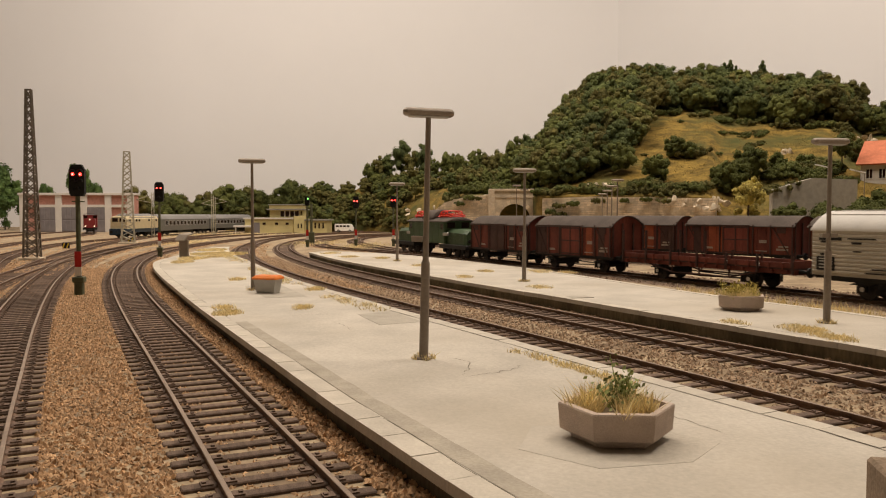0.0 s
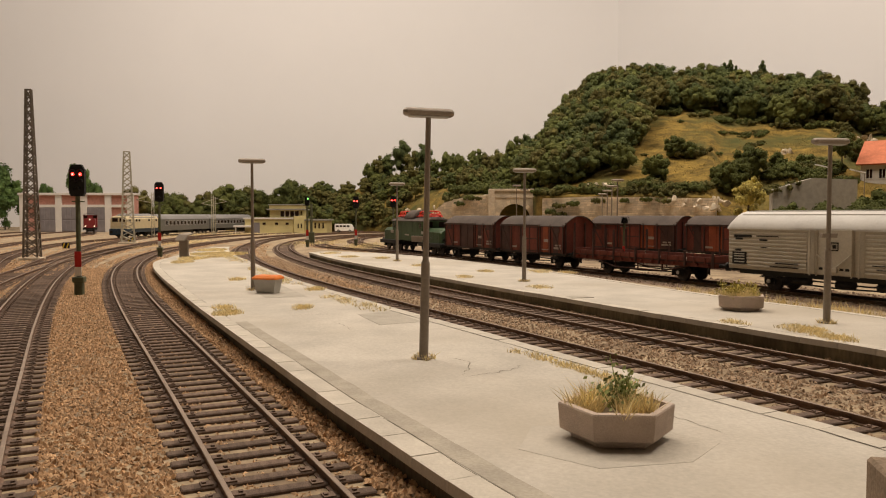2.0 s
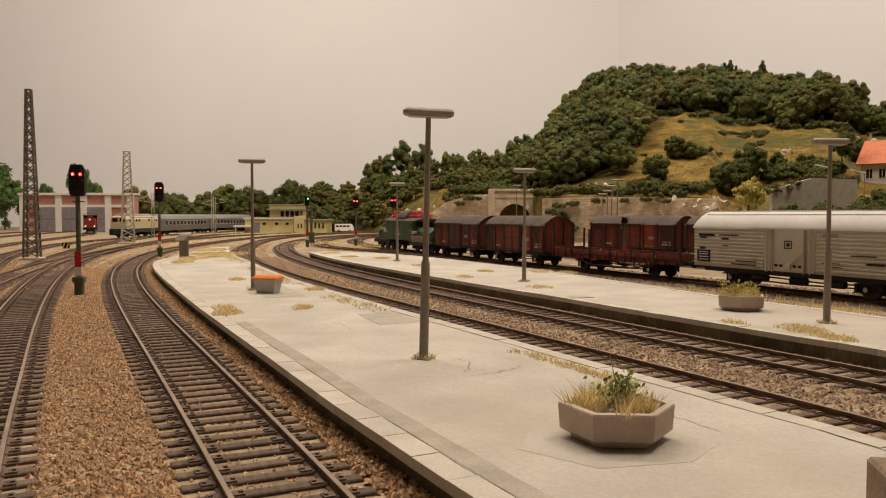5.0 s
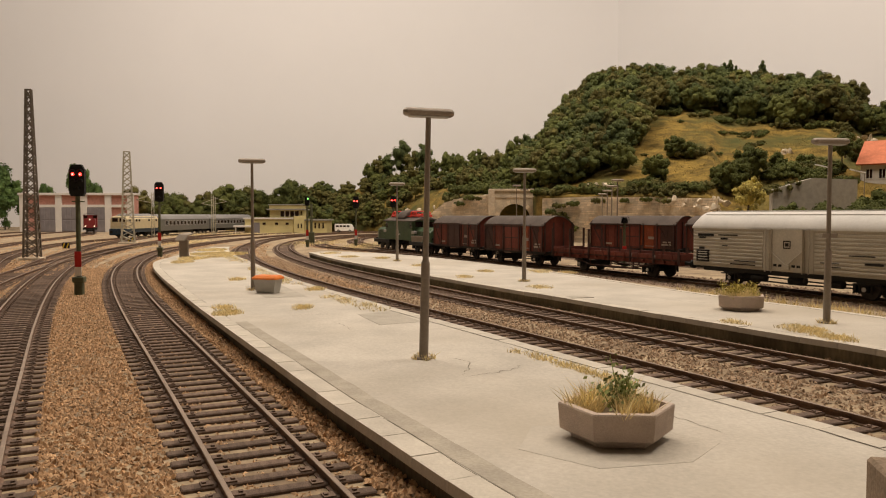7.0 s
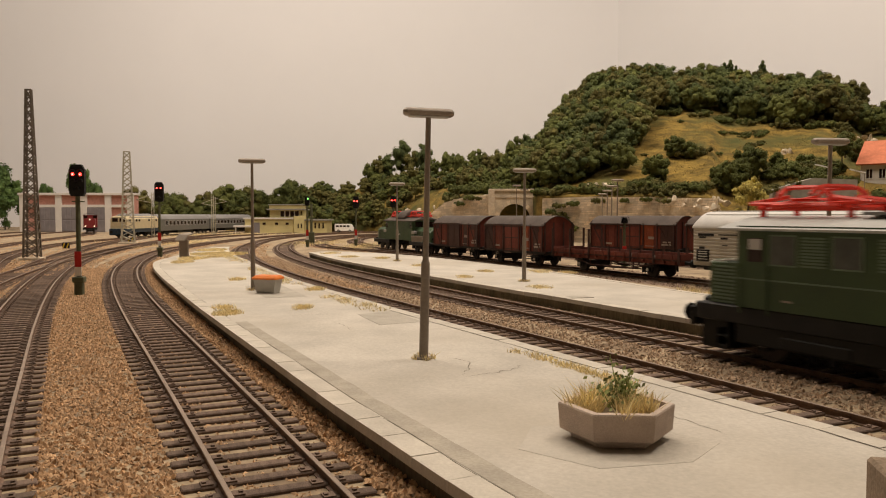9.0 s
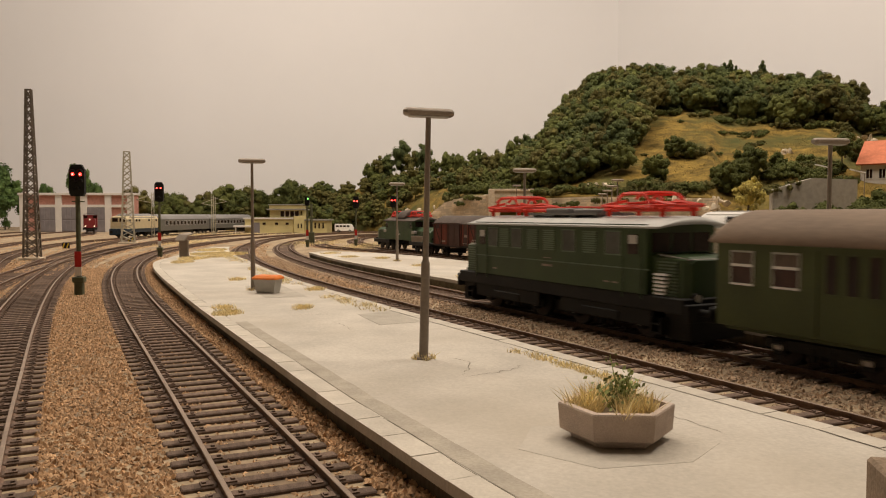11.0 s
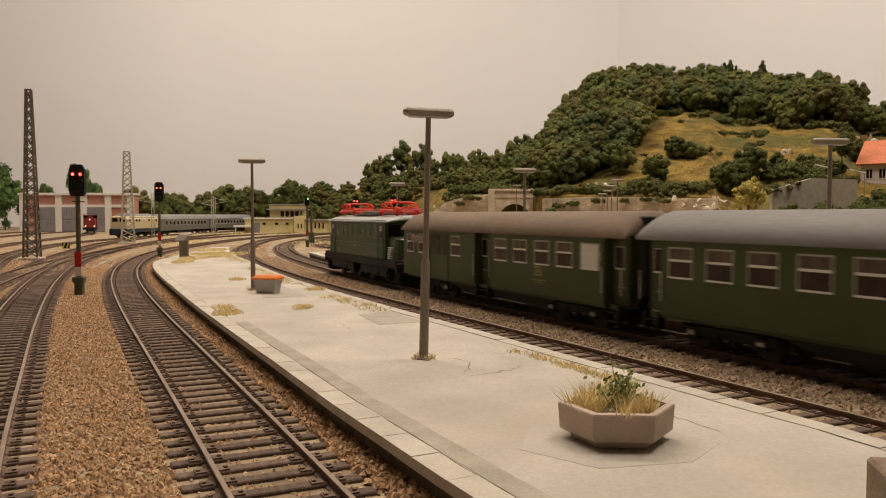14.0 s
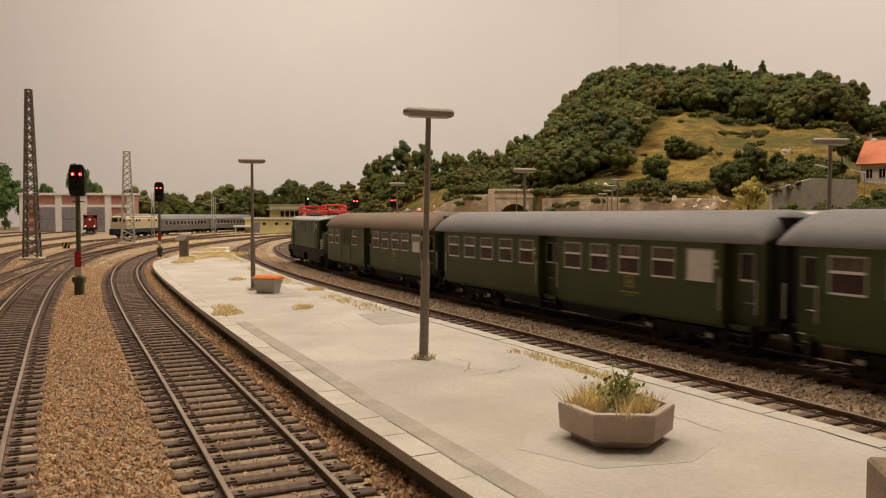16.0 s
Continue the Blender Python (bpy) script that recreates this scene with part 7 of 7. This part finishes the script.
for i in range(260):
    u, t = rng.uniform(-0.08, 0.03), rng.uniform(0.1, 0.5)
    spots.append((*on_slope(u, t), 1.0, 9, .5))
grass(spots, "tall dry golden grass on the meadow slope", "meadow_grass", seed=6)


# ---- parked vehicles in the yard ----
def diesel_loco(at):
    th = thing("diesel_locomotive", "cream and blue diesel locomotive standing in the yard", "locomotive", at=at)
    h = 7.7
    bm = B()
    prof = [(-1.45, .9), (1.45, .9), (1.45, 1.55), (-1.45, 1.55)]
    prism_x(bm, prof, -h + .1, h - .1)
    part("lower_body", bm, M["ocean_blue"], th, "dark blue lower body")
    bm = B()
    loft(bm, [[(x, y * k, z) for y, z in ((-1.45, 1.55), (1.45, 1.55), (1.42, 3.2), (1.15, 3.75 + dz), (-1.15, 3.75 + dz), (-1.42, 3.2))] for x, k, dz in ((-h + .5, .97, -.1), (-h + 1.3, 1, 0), (h - 1.3, 1, 0), (h - .5, .97, -.1))])
    bmesh.ops.recalc_face_normals(bm, faces=bm.faces)
    part("upper_body", bm, M["cream"], th, "cream upper body")
    vault(th, -h + 1.6, h - 1.6, 1.3, 3.5, 4.15, "roof_grey", .3)
    for sg in (-1, 1):
        x = sg * (h - .5)
        for y in (-.62, .62):
            bm = B()
            box(bm, min(x - sg * .06, x + sg * .03), max(x - sg * .06, x + sg * .03), y - .48, y + .48, 2.75, 3.4, .02)
            part("windscreen", bm, M["window_dark"], th)
            bm = B()
            rod(bm, (sg * (h - .15), y * 1.3, 1.5), (sg * (h - .02), y * 1.3, 1.5), .14, n=10)
            part("head_lamp", bm, M["lampglass"], th)
        buffers(th, sg * 8.2)
        bogie(th, sg * 4.3, 2.8)
        bm = B()
        box(bm, min(sg * (h - .5), sg * (h + .1)), max(sg * (h - .5), sg * (h + .1)), -1.4, 1.4, .5, 1.6, .08)
        part("front_skirt", bm, M["ocean_blue"], th)
    for side in (-1, 1):
        y = 1.45 * side
        for x in (-6.1, -3.2, -1.9, 2.6, 6.1):
            window(th, x, 2.75, 3.2, 0.85, y - .01 * side, side, "bright_steel")
    return th


def silver_coach(at):
    th = thing("passenger_coach", "silver grey express coach with a long window row", "railway coach", "silver coaches", at=at)
    h = 13.0
    bm = B()
    box(bm, -h, h, -1.42, 1.42, .9, 3.2, .06)
    part("body", bm, M["silver_coach"], th)
    vault(th, -h - .1, h + .1, 1.45, 3.1, 4.05, "roof_grey", .5)
    for side in (-1, 1):
        y = 1.42 * side
        for k in range(12):
            x = -10.2 + k * 1.86
            window(th, x, 1.95, 2.8, 1.25, y, side, "window_frame")
        for x in (-11.9, 0.95 - .95, 11.9):
            bm = B()
            box(bm, x - .45, x + .45, min(y, y + .015 * side), max(y, y + .015 * side), 1.0, 2.95)
            part("door", bm, M["silver_coach"], th)
    for sg in (-1, 1):
        bogie(th, sg * 9.5, 2.5)
        buffers(th, sg * 13.2)
    bm = B()
    box(bm, -4, 4, -1.1, 1.1, .35, .9, .05)
    part("underframe", bm, M["frame_black"], th)
    return th


def shunter(at):
    th = thing("diesel_locomotive", "small crimson diesel locomotive before the shed", "locomotive", at=at)
    bm = B()
    box(bm, -5, 5, -1.4, 1.4, .75, 1.2, .05)
    part("frame", bm, M["frame_black"], th)
    bm = B()
    loft(bm, [[(x, y, z) for y, z in ((-1.1, 1.2), (1.1, 1.2), (1.1, 2.9), (.7, 3.25), (-.7, 3.25), (-1.1, 2.9))] for x in (-5.2, 1.2)])
    bmesh.ops.recalc_face_normals(bm, faces=bm.faces)
    part("hood", bm, M["loco_crimson"], th)
    bm = B()
    box(bm, 1.2, 4.2, -1.42, 1.42, 1.2, 3.9, .08)
    part("cab", bm, M["loco_crimson"], th)
    vault(th, 1.0, 4.4, 1.5, 3.9, 4.3, "roof_dark")
    for y in (-.95, .95):
        bm = B()
        box(bm, 1.14, 1.2, y - .38, y + .38, 3.2, 3.8)
        part("cab_window", bm, M["window_dark"], th)
    for y, z in ((-.85, 1.55), (.85, 1.55), (0, 3.0)):
        bm = B()
        rod(bm, (-5.18, y, z), (-5.28, y, z), .11, n=10)
        part("head_lamp", bm, M["warm_light"], th, "lit warm white head lamp")
    for sg in (-1, 1):
        buffers(th, sg * 5.75)
        for x in (2.0, 4.0):
            wheelset(th, sg * x, .48)
    return th


def on_line(line, s, half):
    a, b = line.at(s - half), line.at(s + half)
    c, d = (a + b) / 2, b - a
    return P(c.x, c.y, RAIL, math.degrees(math.atan2(d.y, d.x)))


yard = YARD[1]
sy = yard.s[np.argmin(np.hypot(yard.p[:, 0] + 55.9, yard.p[:, 1] - 130.5))]
diesel_loco(on_line(yard, sy + 8.2, 4.3))
first = silver_coach(on_line(yard, sy + 16.4 + 13.2, 9.5))
copy_thing(first, on_line(yard, sy + 16.4 + 39.6, 9.5))
shunter(P(-77.5, 170.2, RAIL, 113.5))

st = T5.s[np.argmin(np.hypot(T5.p[:, 0] - 14.2, T5.p[:, 1] - 71))]
for k in range(3):
    w = covered_wagon(10.6, 20 + k, "red-brown covered goods wagon parked on the siding", "parked wagons")
    w.matrix_basis = on_line(T5, st - 5.3 - 10.6 * k, 3)


def minibus(at):
    th = thing("minibus", "white minibus parked beside the signal box", "van", at=at)
    bm = B()
    side = [(-2.2, .35), (2.15, .35), (2.25, 1.05), (1.75, 1.85), (1.5, 1.98), (-2.1, 1.98), (-2.25, 1.7)]
    loft(bm, [[(x, y, z) for x, z in side] for y in (-.85, .85)])
    bmesh.ops.recalc_face_normals(bm, faces=bm.faces)
    part("body", bm, M["van_white"], th)
    for sd in (-1, 1):
        for x in (-1.6, -.75, .1, .95):
            window(th, x, 1.2, 1.72, .72, .85 * sd, sd, "van_white")
        for x in (-1.35, 1.35):
            bm = B()
            rod(bm, (x, .72 * sd, .32), (x, .9 * sd, .32), .32, n=14)
            wheel = part("wheel", bm, M["signal_black"], th)
            bm = B()
            rod(bm, (x, .9 * sd, .32), (x, .92 * sd, .32), .15, n=10)
            part("hub_cap", bm, M["bright_steel"], wheel)
    return th


minibus(P(-23.55, 185, 0.0, 2))


def along(line, s, half):
    """Pose on a track of a vehicle whose middle is at s and whose axles are half to each end."""
    a, b = line.at(s - half), line.at(s + half)
    c, d = (a + b) / 2, b - a
    return P(c.x, c.y, RAIL, math.degrees(math.atan2(d.y, d.x)))


def roll(ob, rows):
    """Turns the wheelsets of a vehicle; rows of seconds and metres run."""
    for axle, x, r in ROLL.get(ob.name, ()):
        walk(axle, [(t, Matrix.Translation((x * K, 0, r * K)) @ Matrix.Rotation(d / r, 4, "Y")) for t, d in rows])


# ---- what moves ----
def motions():
    def front(t):
        return S3 + 5.95 + (t - 9.0) * 7.08

    s = 0.0
    times = [0.5 * i for i in range(33)]
    turning = [0.0] + [8.0 + 0.1 * i for i in range(81)]
    for ob, length, nose, half in ((E44, 15.29, 7.645, 3.0), (COACHES[0], 18.25, 9.73, 5.6), (COACHES[1], 19.46, 9.73, 6.2), (COACHES[2], 19.46, 9.73, 6.2)):
        mid = s + nose
        walk(ob, [(t, along(T3, front(t) - mid, half)) for t in times])
        roll(ob, [(t, max(0.0, (t - 8.0) * 7.08)) for t in turning])
        s += length
    stops = [(0, -7.9), (0.5, -6.25), (1, -4.8), (1.5, -3.6), (2, -2.65), (2.5, -1.85), (3, -1.2), (3.5, -0.72), (4, -0.42), (4.5, -0.2), (5, -0.07), (5.5, 0.0), (16, 0.0)]
    steps = [0.2 * i for i in range(29)] + [16.0]
    run = [(t, float(np.interp(t, [a for a, _ in stops], [b for _, b in stops]))) for t in steps]
    s = 63.9
    for ob, length, half in [(E94, 18.6, 5.9), (VANS[0], 10.4, 3.0), (VANS[1], 10.0, 2.9), (STAKE, 14.2, 3.5), (REEFER, 14.0, 4.0)]:
        mid = s - length / 2
        walk(ob, [(t, along(T4, S4 + mid + d, half)) for t, d in stops])
        roll(ob, run)
        s -= length


motions()
